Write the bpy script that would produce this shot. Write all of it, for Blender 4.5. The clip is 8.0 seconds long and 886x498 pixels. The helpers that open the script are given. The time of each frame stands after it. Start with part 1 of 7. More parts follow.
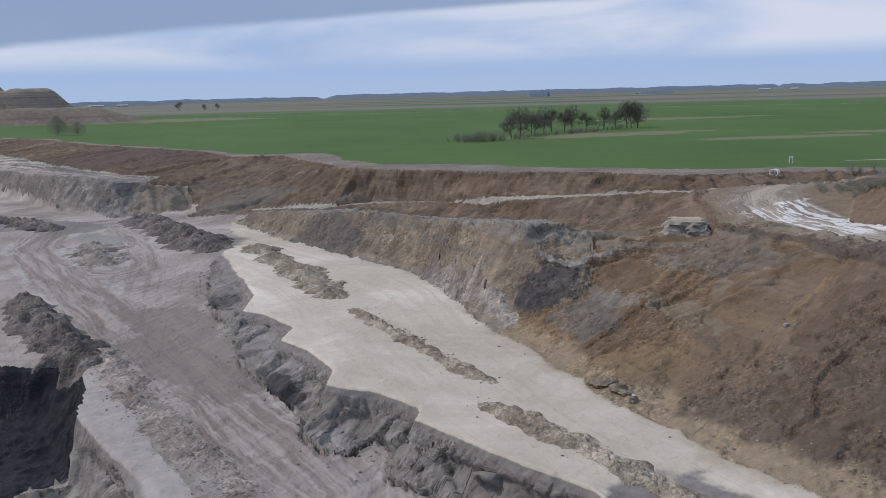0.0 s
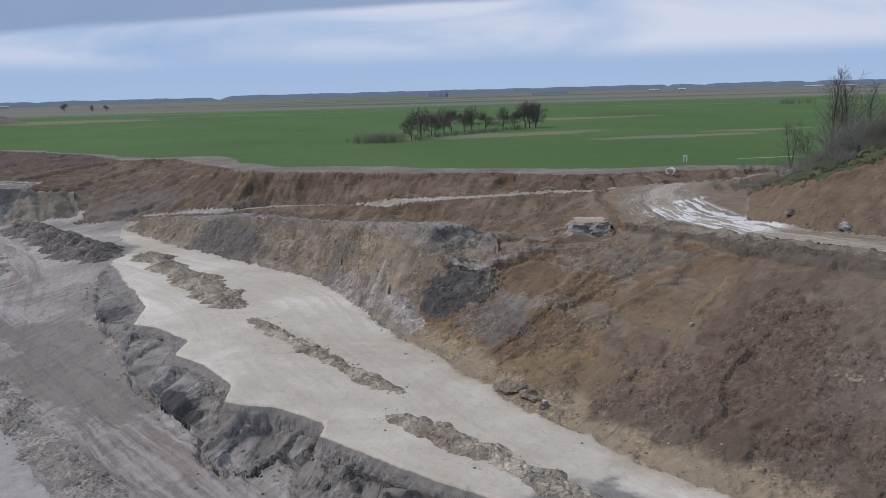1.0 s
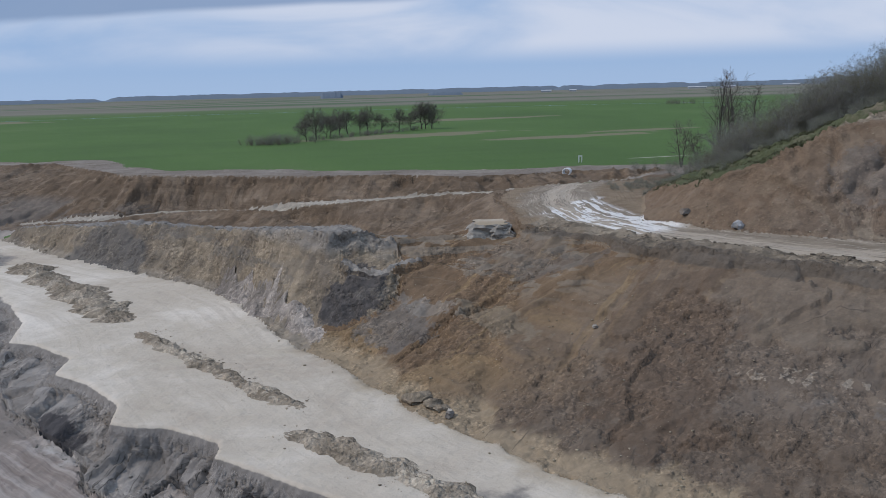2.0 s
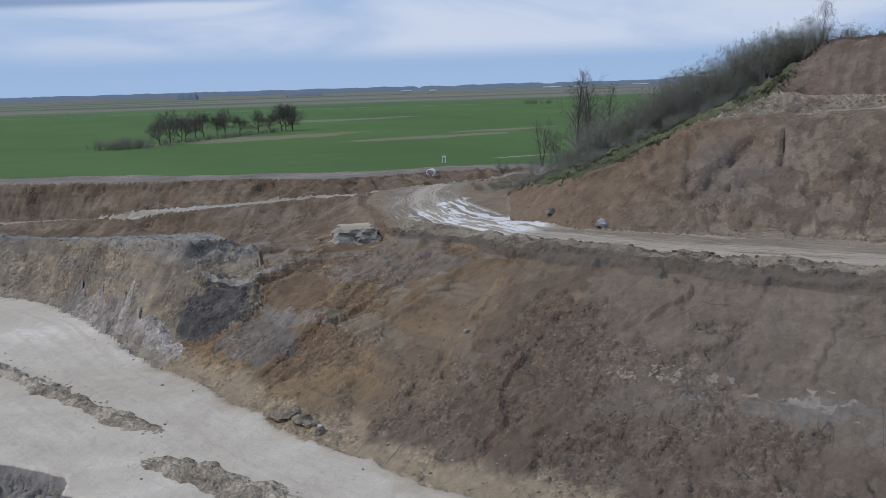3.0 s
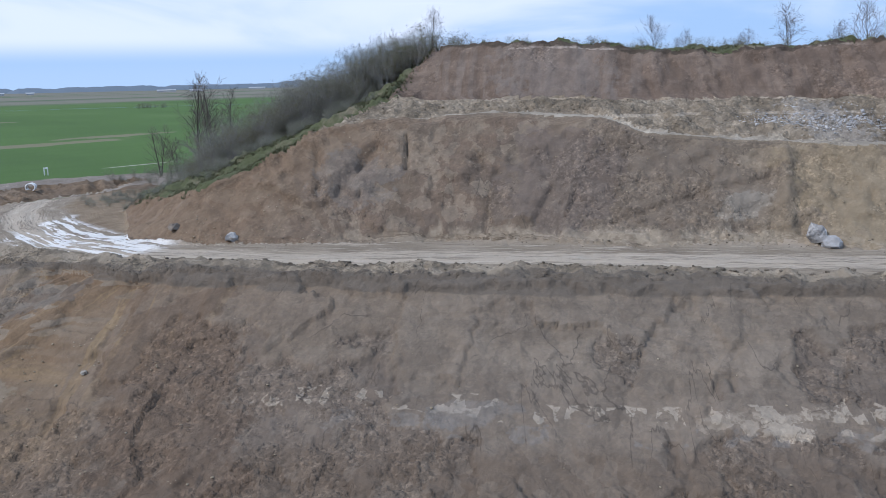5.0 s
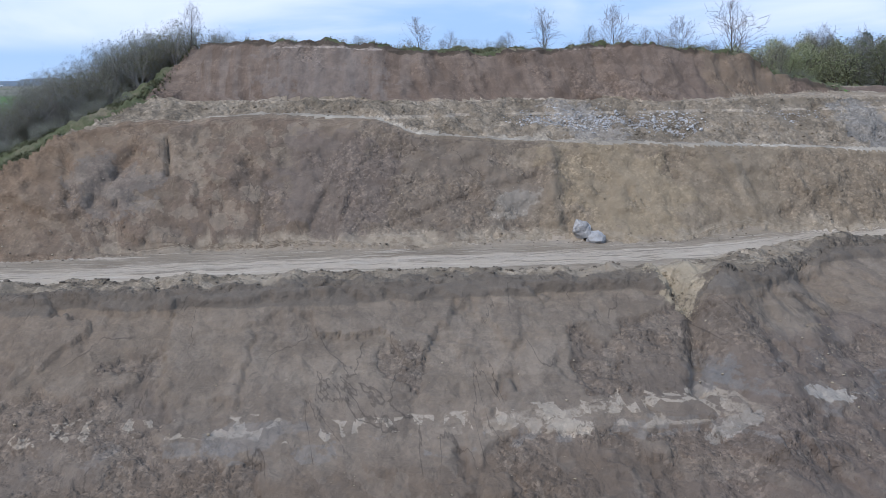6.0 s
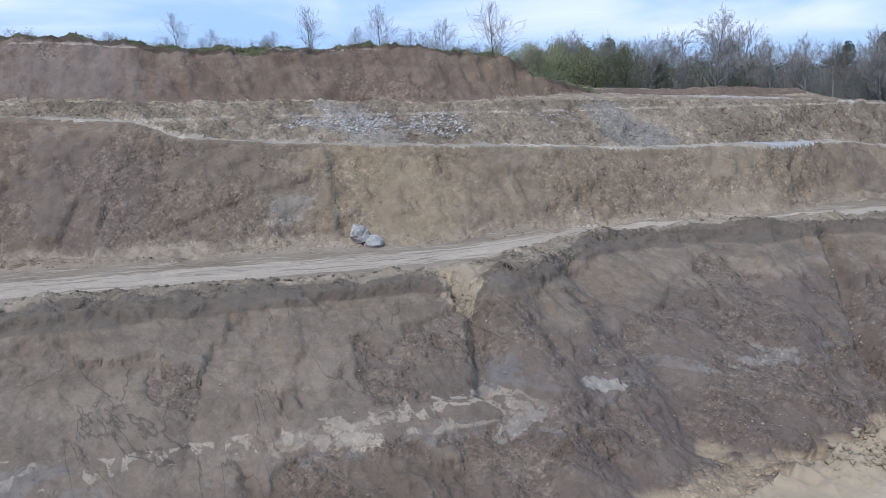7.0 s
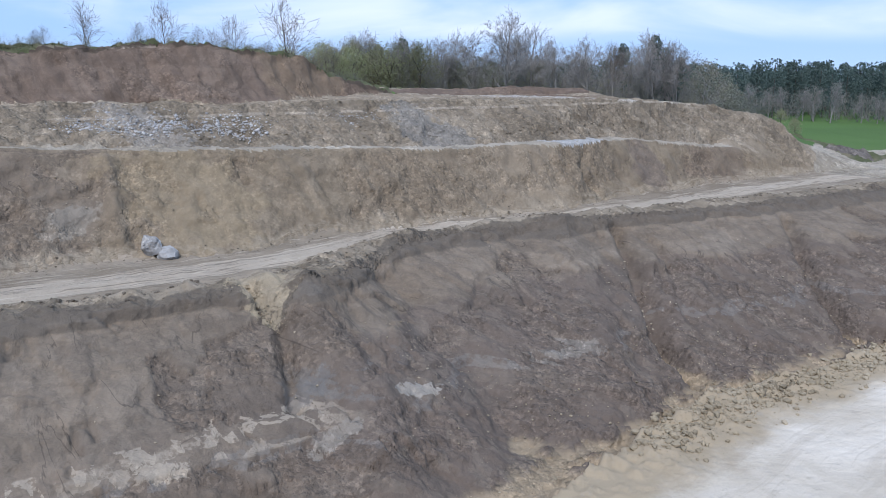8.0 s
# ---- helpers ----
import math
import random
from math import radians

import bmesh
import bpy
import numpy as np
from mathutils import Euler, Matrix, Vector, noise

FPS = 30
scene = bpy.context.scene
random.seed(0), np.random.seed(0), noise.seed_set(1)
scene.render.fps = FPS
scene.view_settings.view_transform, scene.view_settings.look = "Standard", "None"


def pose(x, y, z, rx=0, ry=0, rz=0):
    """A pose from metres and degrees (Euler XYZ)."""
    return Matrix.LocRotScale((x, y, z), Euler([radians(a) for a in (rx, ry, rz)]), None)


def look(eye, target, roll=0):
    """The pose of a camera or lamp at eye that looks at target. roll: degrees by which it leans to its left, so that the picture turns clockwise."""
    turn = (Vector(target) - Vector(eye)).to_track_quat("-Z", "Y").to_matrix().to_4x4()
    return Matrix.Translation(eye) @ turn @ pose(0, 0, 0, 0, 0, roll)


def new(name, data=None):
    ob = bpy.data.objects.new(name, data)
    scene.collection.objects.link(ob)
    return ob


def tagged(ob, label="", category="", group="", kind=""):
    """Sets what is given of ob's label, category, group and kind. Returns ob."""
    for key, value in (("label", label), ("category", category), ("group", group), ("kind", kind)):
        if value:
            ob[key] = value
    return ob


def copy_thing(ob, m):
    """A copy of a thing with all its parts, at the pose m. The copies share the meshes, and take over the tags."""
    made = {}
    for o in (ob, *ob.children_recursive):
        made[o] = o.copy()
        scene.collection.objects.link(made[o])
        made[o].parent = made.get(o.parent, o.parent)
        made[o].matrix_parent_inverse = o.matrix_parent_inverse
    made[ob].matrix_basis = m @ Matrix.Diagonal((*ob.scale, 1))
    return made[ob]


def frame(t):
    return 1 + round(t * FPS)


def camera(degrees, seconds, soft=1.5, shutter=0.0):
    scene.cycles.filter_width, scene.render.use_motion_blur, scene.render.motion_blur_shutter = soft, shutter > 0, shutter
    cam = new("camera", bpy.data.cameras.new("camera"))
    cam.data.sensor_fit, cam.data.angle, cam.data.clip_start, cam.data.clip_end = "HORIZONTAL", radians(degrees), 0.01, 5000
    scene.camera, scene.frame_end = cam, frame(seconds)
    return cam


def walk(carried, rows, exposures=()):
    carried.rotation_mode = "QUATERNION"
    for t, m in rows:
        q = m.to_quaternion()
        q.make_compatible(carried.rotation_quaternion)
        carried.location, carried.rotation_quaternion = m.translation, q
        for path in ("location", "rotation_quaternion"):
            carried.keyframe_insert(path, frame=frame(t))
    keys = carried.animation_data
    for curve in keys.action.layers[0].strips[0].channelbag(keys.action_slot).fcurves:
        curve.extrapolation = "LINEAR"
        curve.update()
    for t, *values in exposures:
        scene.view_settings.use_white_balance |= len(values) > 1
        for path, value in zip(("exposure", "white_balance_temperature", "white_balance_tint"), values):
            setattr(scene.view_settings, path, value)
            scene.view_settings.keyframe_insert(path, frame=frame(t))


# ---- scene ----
cam = camera(53.0, 8.0, soft=0.85)
walk(cam, [
    (0, pose(-0.01, -0.02, 19.17, 79.98, 1.41, -0.25)),
    (0.5, pose(-0.09, 1.57, 19.15, 79.92, 1.40, -3.70)),
    (1, pose(-0.11, 3.10, 19.14, 79.86, 1.46, -6.69)),
    (2.5, pose(0.42, 7.40, 19.13, 79.68, 1.49, -17.41)),
    (3, pose(0.82, 8.76, 19.14, 79.56, 1.60, -22.20)),
    (3.5, pose(1.35, 10.09, 19.15, 79.40, 1.61, -28.09)),
    (4, pose(1.99, 11.39, 19.18, 79.29, 1.55, -34.07)),
    (5.5, pose(4.56, 14.96, 19.28, 79.09, 0.97, -53.11)),
    (6, pose(5.59, 15.99, 19.32, 78.93, 0.75, -60.98)),
    (6.5, pose(6.66, 16.90, 19.37, 78.85, 0.52, -68.77)),
    (7, pose(7.77, 17.67, 19.43, 78.81, 0.30, -75.90)),
    (7.5, pose(8.87, 18.26, 19.50, 78.79, 0.24, -82.16)),
    (8, pose(9.93, 18.64, 19.57, 78.71, 0.11, -89.01)),
], [(0, 0.28, 6400, 17), (2.5, 0.20, 6150, 14), (3.5, 0.26, 6050, 14), (4, 0.45, 6000, 14), (5.5, 0.68, 5900, 14), (8, 0.80, 5850, 14)])


def tree_of(nt, kind, **sockets):
    n = nt.nodes.new(kind)
    for k, v in sockets.items():
        n.inputs[k.replace("_", " ")].default_value = v
    return n


# ---- light ----
SUN_EL, SUN_AZ = radians(44), radians(285)
world = bpy.data.worlds.new("sky")
scene.world = world
world.use_nodes = True
wt = world.node_tree
wt.nodes.clear()
w_out = wt.nodes.new("ShaderNodeOutputWorld")
w_bg = tree_of(wt, "ShaderNodeBackground", Strength=1.0)
w_sky = wt.nodes.new("ShaderNodeTexSky")
w_sky.sky_type, w_sky.sun_disc, w_sky.sun_elevation, w_sky.sun_rotation = "NISHITA", False, SUN_EL, SUN_AZ
w_dim = wt.nodes.new("ShaderNodeMix")
w_dim.data_type, w_dim.blend_type = "RGBA", "MULTIPLY"
w_dim.inputs[0].default_value = 1.0
w_dim.inputs[7].default_value = (0.075, 0.085, 0.10, 1)
w_co = wt.nodes.new("ShaderNodeTexCoord")
# clouds lie in a flat sheet: directions are spread by one over their height
w_sep = wt.nodes.new("ShaderNodeSeparateXYZ")
w_lift = wt.nodes.new("ShaderNodeMath")
w_lift.operation, w_lift.inputs[1].default_value = "ADD", 0.34
w_inv = wt.nodes.new("ShaderNodeMath")
w_inv.operation, w_inv.inputs[0].default_value = "DIVIDE", 1.0
w_scale = wt.nodes.new("ShaderNodeVectorMath")
w_scale.operation = "SCALE"
w_map = tree_of(wt, "ShaderNodeMapping", Location=(3.1, 1.4, 0), Scale=(0.55, 0.8, 0.5))
w_noise = tree_of(wt, "ShaderNodeTexNoise", Scale=1.1, Detail=7.0, Roughness=0.52, Distortion=0.25)
w_cover = wt.nodes.new("ShaderNodeValToRGB")
w_cover.color_ramp.elements[0].position, w_cover.color_ramp.elements[1].position = 0.34, 0.54
w_noise2 = tree_of(wt, "ShaderNodeTexNoise", Scale=2.1, Detail=6.0, Roughness=0.5)
w_shade = wt.nodes.new("ShaderNodeValToRGB")
for e, (p, c) in zip((w_shade.color_ramp.elements[0], w_shade.color_ramp.elements[1]), ((0.40, (0.275, 0.37, 0.52, 1)), (0.58, (0.505, 0.62, 0.77, 1)))):
    e.position, e.color = p, c
w_mix = wt.nodes.new("ShaderNodeMix")
w_mix.data_type = "RGBA"
# thin high haze whitens the blue
w_haze = wt.nodes.new("ShaderNodeMix")
w_haze.data_type = "RGBA"
w_haze.inputs[0].default_value = 0.72
w_haze.inputs[7].default_value = (0.37, 0.51, 0.73, 1)
ln = wt.links.new
ln(w_co.outputs["Generated"], w_sep.inputs[0])
ln(w_sep.outputs[2], w_lift.inputs[0])
ln(w_lift.outputs[0], w_inv.inputs[1])
ln(w_co.outputs["Generated"], w_scale.inputs[0])
ln(w_inv.outputs[0], w_scale.inputs["Scale"])
ln(w_scale.outputs[0], w_map.inputs[0])
ln(w_map.outputs[0], w_noise.inputs["Vector"])
ln(w_map.outputs[0], w_noise2.inputs["Vector"])
ln(w_noise.outputs[0], w_cover.inputs[0])
ln(w_noise2.outputs[0], w_shade.inputs[0])
ln(w_sky.outputs[0], w_dim.inputs[6])
ln(w_cover.outputs[0], w_mix.inputs[0])
ln(w_dim.outputs[2], w_haze.inputs[6])
ln(w_haze.outputs[2], w_mix.inputs[6])
ln(w_shade.outputs[0], w_mix.inputs[7])
# the cloud is thinner and brighter towards the sun's side
w_side = wt.nodes.new("ShaderNodeMapRange")
for q, v in zip((1, 2, 3, 4), (-0.1, 1.0, 1.02, 0.84)):
    w_side.inputs[q].default_value = v
ln(w_sep.outputs[0], w_side.inputs[0])
w_even = wt.nodes.new("ShaderNodeVectorMath")
w_even.operation = "SCALE"
ln(w_mix.outputs[2], w_even.inputs[0])
ln(w_side.outputs[0], w_even.inputs["Scale"])


def w_math(op, a, b=0.0, c=None):
    n = wt.nodes.new("ShaderNodeMath")
    n.operation = op
    for i, v in enumerate((a, b) if c is None else (a, b, c)):
        if isinstance(v, (int, float)):
            n.inputs[i].default_value = v
        else:
            ln(v, n.inputs[i])
    return n.outputs[0]


def w_step(v, lo, hi, a=0.0, b=1.0):
    n = wt.nodes.new("ShaderNodeMapRange")
    n.interpolation_type = "SMOOTHSTEP"
    for i, q in enumerate((lo, hi, a, b)):
        n.inputs[i + 1].default_value = q
    ln(v, n.inputs[0])
    return n.outputs[0]


def w_over(fac, a, b):
    n = wt.nodes.new("ShaderNodeMix")
    n.data_type = "RGBA"
    for i, v in ((0, fac), (6, a), (7, b)):
        if isinstance(v, tuple):
            n.inputs[i].default_value = (*v, 1)
        else:
            ln(v, n.inputs[i])
    return n.outputs[2]


# low over the horizon: hazy blue, a bank of white cloud, and the dark edge of the deck above it
w_el, w_az = w_sep.outputs[2], w_math("ARCTAN2", w_sep.outputs[0], w_sep.outputs[1])
w_long = tree_of(wt, "ShaderNodeMapping", Scale=(3.2, 3.2, 13.0))
w_wisp = tree_of(wt, "ShaderNodeTexNoise", Scale=1.0, Detail=6.0, Roughness=0.5, Distortion=0.6)
ln(w_co.outputs["Generated"], w_long.inputs[0])
ln(w_long.outputs[0], w_wisp.inputs["Vector"])
w_puff = w_wisp.outputs[0]
w_low = w_over(w_step(w_el, 0.0, 0.05), (0.305, 0.42, 0.575), (0.265, 0.39, 0.565))
w_bank = w_math("MULTIPLY", w_step(w_el, 0.022, 0.05), w_step(w_el, 0.135, 0.085))
w_bank = w_math("MULTIPLY", w_bank, w_step(w_math("SUBTRACT", w_math("ADD", w_puff, w_step(w_az, 0.25, 0.6, 0.0, 0.09)), w_step(w_az, 0.85, 1.3, 0.0, 0.20)), 0.28, 0.64))
w_low = w_over(w_bank, w_low, (0.51, 0.565, 0.645))
w_edge = w_math("MULTIPLY_ADD", w_math("MINIMUM", w_az, 0.1), 0.077, 0.088)
w_rim = w_math("SUBTRACT", w_math("MULTIPLY_ADD", w_math("SUBTRACT", w_puff, 0.5), 0.03, w_el), w_edge)
w_low = w_over(w_step(w_rim, -0.003, 0.007, 0.0, 0.9), w_low, (0.20, 0.285, 0.42))
w_all = w_over(w_step(w_el, 0.12, 0.22), w_low, w_even.outputs[0])
ln(w_all, w_bg.inputs[0])
ln(w_bg.outputs[0], w_out.inputs[0])

sun = new("sun", bpy.data.lights.new("sun", "SUN"))
sun.data.energy, sun.data.angle, sun.data.color = 1.75, radians(8), (1.0, 0.93, 0.83)
sun.matrix_world = look((math.sin(SUN_AZ) * math.cos(SUN_EL) * 100, math.cos(SUN_AZ) * math.cos(SUN_EL) * 100, math.sin(SUN_EL) * 100), (0, 0, 0))


# ---- materials ----
class Mat:
    """A small builder of node materials in world coordinates."""

    def __init__(self, name, rough=0.95):
        self.m = bpy.data.materials.new(name)
        self.m.use_nodes = True
        self.t = self.m.node_tree
        self.b = self.t.nodes["Principled BSDF"]
        self.b.inputs["Roughness"].default_value = rough
        self.b.inputs["Specular IOR Level"].default_value = 0.15
        self.pos = self.t.nodes.new("ShaderNodeNewGeometry").outputs["Position"]

    def link(self, a, b):
        self.t.links.new(a, b)

    def vec(self, scale=(1, 1, 1), loc=(0, 0, 0), rot=(0, 0, 0)):
        n = tree_of(self.t, "ShaderNodeMapping", Location=loc, Scale=scale, Rotation=rot)
        self.link(self.pos, n.inputs[0])
        return n.outputs[0]

    def noise(self, scale, detail=5.0, rough=0.55, stretch=(1, 1, 1), loc=(0, 0, 0), dist=0.0, rot=(0, 0, 0)):
        n = tree_of(self.t, "ShaderNodeTexNoise", Scale=scale, Detail=detail, Roughness=rough, Distortion=dist)
        self.link(self.vec(stretch, loc, rot), n.inputs["Vector"])
        return n.outputs[0]

    def fall(self, scale, detail=7.0, rough=0.64, fallen=0.16, loc=0.0, slant=0.0, dist=0.3):
        """Noise drawn out down the slope, by the distance along the face."""
        c = self.t.nodes.new("ShaderNodeCombineXYZ")
        z = self.math("MULTIPLY", self.axis(2), fallen)
        self.link(self.math("ADD", self.attr("strike"), self.math("MULTIPLY", self.axis(2), slant)), c.inputs[0])
        self.link(z, c.inputs[2])
        c.inputs[1].default_value = loc
        n = tree_of(self.t, "ShaderNodeTexNoise", Scale=scale, Detail=detail, Roughness=rough, Distortion=dist)
        self.link(c.outputs[0], n.inputs["Vector"])
        return n.outputs[0]

    def lanes(self, name, scale):
        """Noise drawn out along a way, by the distance from it."""
        c = self.t.nodes.new("ShaderNodeCombineXYZ")
        self.link(self.math("ADD", self.attr(name), self.math("MULTIPLY", self.noise(0.05, 3), 2.5)), c.inputs[0])
        self.link(self.math("MULTIPLY", self.axis(0), 0.05), c.inputs[1])
        self.link(self.math("MULTIPLY", self.axis(1), 0.05), c.inputs[2])
        n = tree_of(self.t, "ShaderNodeTexNoise", Scale=scale, Detail=8.0, Roughness=0.66)
        self.link(c.outputs[0], n.inputs["Vector"])
        return n.outputs[0]

    def lumps(self, scale):
        """Uneven lumps: distance from each one's middle and a random tone for it."""
        n = tree_of(self.t, "ShaderNodeTexVoronoi", Scale=scale)
        w = tree_of(self.t, "ShaderNodeTexNoise", Scale=scale * 1.3, Detail=2.0)
        self.link(self.pos, w.inputs["Vector"])
        a = self.t.nodes.new("ShaderNodeVectorMath")
        a.operation = "MULTIPLY_ADD"
        a.inputs[1].default_value = (0.5 / scale,) * 3
        self.link(w.outputs["Color"], a.inputs[0])
        self.link(self.pos, a.inputs[2])
        self.link(a.outputs[0], n.inputs["Vector"])
        c = self.t.nodes.new("ShaderNodeSeparateColor")
        self.link(n.outputs["Color"], c.inputs[0])
        return n.outputs["Distance"], c.outputs[0]

    def slabs(self, wide, tall, seed, wobble=0.6):
        """Random tone of the uneven slab of the face in which a point lies, by the distance along the face and the height."""
        c = self.t.nodes.new("ShaderNodeCombineXYZ")
        u = self.math("ADD", self.attr("strike"), self.math("MULTIPLY", self.noise(0.7, 6, 0.62, loc=(seed, 1, 2)), wobble * wide * 2))
        v = self.math("ADD", self.axis(2), self.math("MULTIPLY", self.noise(0.8, 6, 0.62, loc=(2, seed, 5)), wobble * tall * 2))
        self.link(self.math("MULTIPLY", u, 1.0 / wide), c.inputs[0])
        self.link(self.math("MULTIPLY", v, 1.0 / tall), c.inputs[1])
        c.inputs[2].default_value = seed
        n = tree_of(self.t, "ShaderNodeTexVoronoi", Scale=1.0)
        self.link(c.outputs[0], n.inputs["Vector"])
        q = self.t.nodes.new("ShaderNodeSeparateColor")
        self.link(n.outputs["Color"], q.inputs[0])
        return q.outputs[0]

    def math(self, op, a, b=0.0):
        n = self.t.nodes.new("ShaderNodeMath")
        n.operation = op
        for i, v in enumerate((a, b)):
            if isinstance(v, (int, float)):
                n.inputs[i].default_value = v
            else:
                self.link(v, n.inputs[i])
        return n.outputs[0]

    def axis(self, i):
        n = self.t.nodes.new("ShaderNodeSeparateXYZ")
        self.link(self.pos, n.inputs[0])
        return n.outputs[i]

    def steps(self, v, lo, hi, a=0.0, b=1.0):
        n = self.t.nodes.new("ShaderNodeMapRange")
        n.interpolation_type = "SMOOTHSTEP"
        for i, q in enumerate((lo, hi, a, b)):
            n.inputs[i + 1].default_value = q
        self.link(v, n.inputs[0])
        return n.outputs[0]

    def ramp(self, v, *stops):
        n = self.t.nodes.new("ShaderNodeValToRGB")
        el = n.color_ramp.elements
        while len(el) < len(stops):
            el.new(0.5)
        for e, (p, c) in zip(el, stops):
            e.position, e.color = p, (*c, 1)
        self.link(v, n.inputs[0])
        return n.outputs[0]

    def mix(self, fac, a, b, mode="MIX"):
        n = self.t.nodes.new("ShaderNodeMix")
        n.data_type, n.blend_type = "RGBA", mode
        for s, v in ((0, fac), (6, a), (7, b)):
            if isinstance(v, tuple):
                n.inputs[s].default_value = (*v, 1)
            elif isinstance(v, (int, float)):
                n.inputs[s].default_value = v
            else:
                self.link(v, n.inputs[s])
        return n.outputs[2]

    def attr(self, name):
        n = self.t.nodes.new("ShaderNodeAttribute")
        n.attribute_name = name
        return n.outputs["Fac"]

    def spot(self, x, y, rx, ry, turn=0.0, wobble=0.35, scale=0.03):
        """1 inside an uneven patch on the ground round (x, y)."""
        n = tree_of(self.t, "ShaderNodeMapping")
        n.vector_type = "TEXTURE"
        n.inputs["Location"].default_value = (x, y, 0)
        n.inputs["Rotation"].default_value = (0, 0, radians(turn))
        n.inputs["Scale"].default_value = (rx, ry, 1e6)
        self.link(self.pos, n.inputs[0])
        d = self.t.nodes.new("ShaderNodeVectorMath")
        d.operation = "LENGTH"
        self.link(n.outputs[0], d.inputs[0])
        w = self.math("MULTIPLY", self.math("SUBTRACT", self.noise(scale, 10, 0.68), 0.5), wobble * 4)
        return self.steps(self.math("ADD", d.outputs["Value"], w), 0.80, 1.0, 1.0, 0.0)

    def bump(self, h, dist=0.1, strength=1.0):
        n = tree_of(self.t, "ShaderNodeBump", Strength=strength, Distance=dist)
        self.link(h, n.inputs["Height"])
        self.link(n.outputs[0], self.b.inputs["Normal"])

    def done(self, colour, rough=None):
        if isinstance(colour, tuple):
            self.b.inputs["Base Color"].default_value = (*colour, 1)
        else:
            self.link(colour, self.b.inputs["Base Color"])
        if rough is not None:
            self.link(rough, self.b.inputs["Roughness"])
        return self.m


def soil(name, a, b, c, warm=None, pale=None, streak=0.5, strata=0.4, clod=0.12, big=0.05, scar=0.5, extra=None, calm=None, rubbly=0.5):
    """Cut earth: three tones in big blotches, slumped scars with sharp borders, streaks down the face, faint beds, and clods where it is loose."""
    k = Mat(name)
    blotch = k.noise(big, 7, 0.62, dist=0.6)
    col = k.ramp(blotch, (0.34, a), (0.5, b), (0.66, c))
    if warm:
        wcol, fac = warm(k)
        col = k.mix(fac, col, wcol)
    if scar:
        n1 = k.noise(0.16, 9, 0.62, (1, 1, 0.6), (2, 8, 5), dist=0.8)
        col = k.mix(k.steps(n1, 0.53, 0.55, 0.0, scar), col, tuple(q * 0.66 for q in a))
        n2 = k.noise(0.21, 9, 0.6, (1, 1, 0.7), (9, 1, 4), dist=0.6)
        col = k.mix(k.steps(n2, 0.57, 0.585, 0.0, scar), col, tuple(min(1, q * 1.2) for q in c))
    if streak:
        s = k.fall(0.7, 8, 0.66, 0.16, 3.0, 0.2)
        col = k.mix(k.steps(s, 0.52, 0.60, 0.0, streak), col, tuple(q * 0.68 for q in a))
        s2 = k.fall(0.4, 8, 0.66, 0.2, 8.0, -0.15)
        col = k.mix(k.steps(s2, 0.55, 0.63, 0.0, streak), col, tuple(min(1, q * 1.25) for q in c))
    if strata:
        bed = k.noise(0.9, 5, 0.6, (0.05, 0.05, 0.9))
        col = k.mix(k.steps(bed, 0.50, 0.58, 0.0, strata), col, tuple(q * 0.76 for q in b))
    for layer in (extra or ()):
        lcol, fac = layer(k)
        col = k.mix(fac, col, lcol)
    if pale:
        pcol, fac = pale(k)
        col = k.mix(fac, col, pcol)
    loose = k.steps(k.noise(0.13, 7, 0.62, loc=(6, 2, 9)), 0.62 - 0.3 * rubbly, 0.72 - 0.3 * rubbly)
    if calm:
        loose = k.math("MULTIPLY", loose, k.math("SUBTRACT", 1.0, calm(k)[1]))
    # lumps of two sizes, each with a tone of its own, lying in the loose parts
    lump, lump_tone = k.lumps(1.5)
    bit, bit_tone = k.lumps(4.0)
    col = k.mix(k.math("MULTIPLY", loose, 0.42), col, k.ramp(lump_tone, (0.0, (0.34, 0.335, 0.33)), (0.55, (0.50, 0.498, 0.495)), (1.0, (0.72, 0.71, 0.695))), "OVERLAY")
    col = k.mix(k.math("ADD", k.math("MULTIPLY", loose, 0.34), 0.08), col, k.ramp(bit_tone, (0.0, (0.30, 0.295, 0.29)), (0.8, (0.56, 0.557, 0.55)), (1.0, (0.90, 0.885, 0.86))), "OVERLAY")
    col = k.mix(0.30, col, k.ramp(k.noise(0.7, 7, 0.6), (0.32, (0.32, 0.315, 0.31)), (0.68, (0.70, 0.692, 0.68))), "OVERLAY")
    h = k.math("MULTIPLY", k.noise(0.55, 5, 0.58, dist=0.4), 0.9)
    h = k.math("ADD", h, k.math("MULTIPLY", loose, k.math("ADD", k.math("MULTIPLY", k.steps(lump, 0.0, 0.62, 1.0, 0.0), 0.30), k.math("MULTIPLY", k.steps(bit, 0.0, 0.6, 1.0, 0.0), 0.10))))
    h = k.math("ADD", h, k.math("MULTIPLY", k.noise(2.4, 4, 0.55, (1, 1, 1.6)), 0.12))
    k.bump(h, clod * 3.2)
    return k.done(col)


def along_y(lo, hi, tint, most=0.75, wander=40.0):
    """A tint that comes in along the cut, from lo to hi on its way north."""
    def f(k):
        y = k.math("ADD", k.axis(1), k.math("MULTIPLY", k.math("SUBTRACT", k.noise(0.07, 6, 0.6), 0.5), wander))
        return tint, k.steps(y, lo, hi, 0.0, most)
    return f


def by_height(lo, hi, tint, most=0.7, wander=3.0, size=0.12):
    """A tint that comes in between two heights."""
    def f(k):
        z = k.math("ADD", k.axis(2), k.math("MULTIPLY", k.math("SUBTRACT", k.noise(size, 7, 0.62), 0.5), wander * 2))
        return tint, k.steps(z, lo, hi, 0.0, most)
    return f


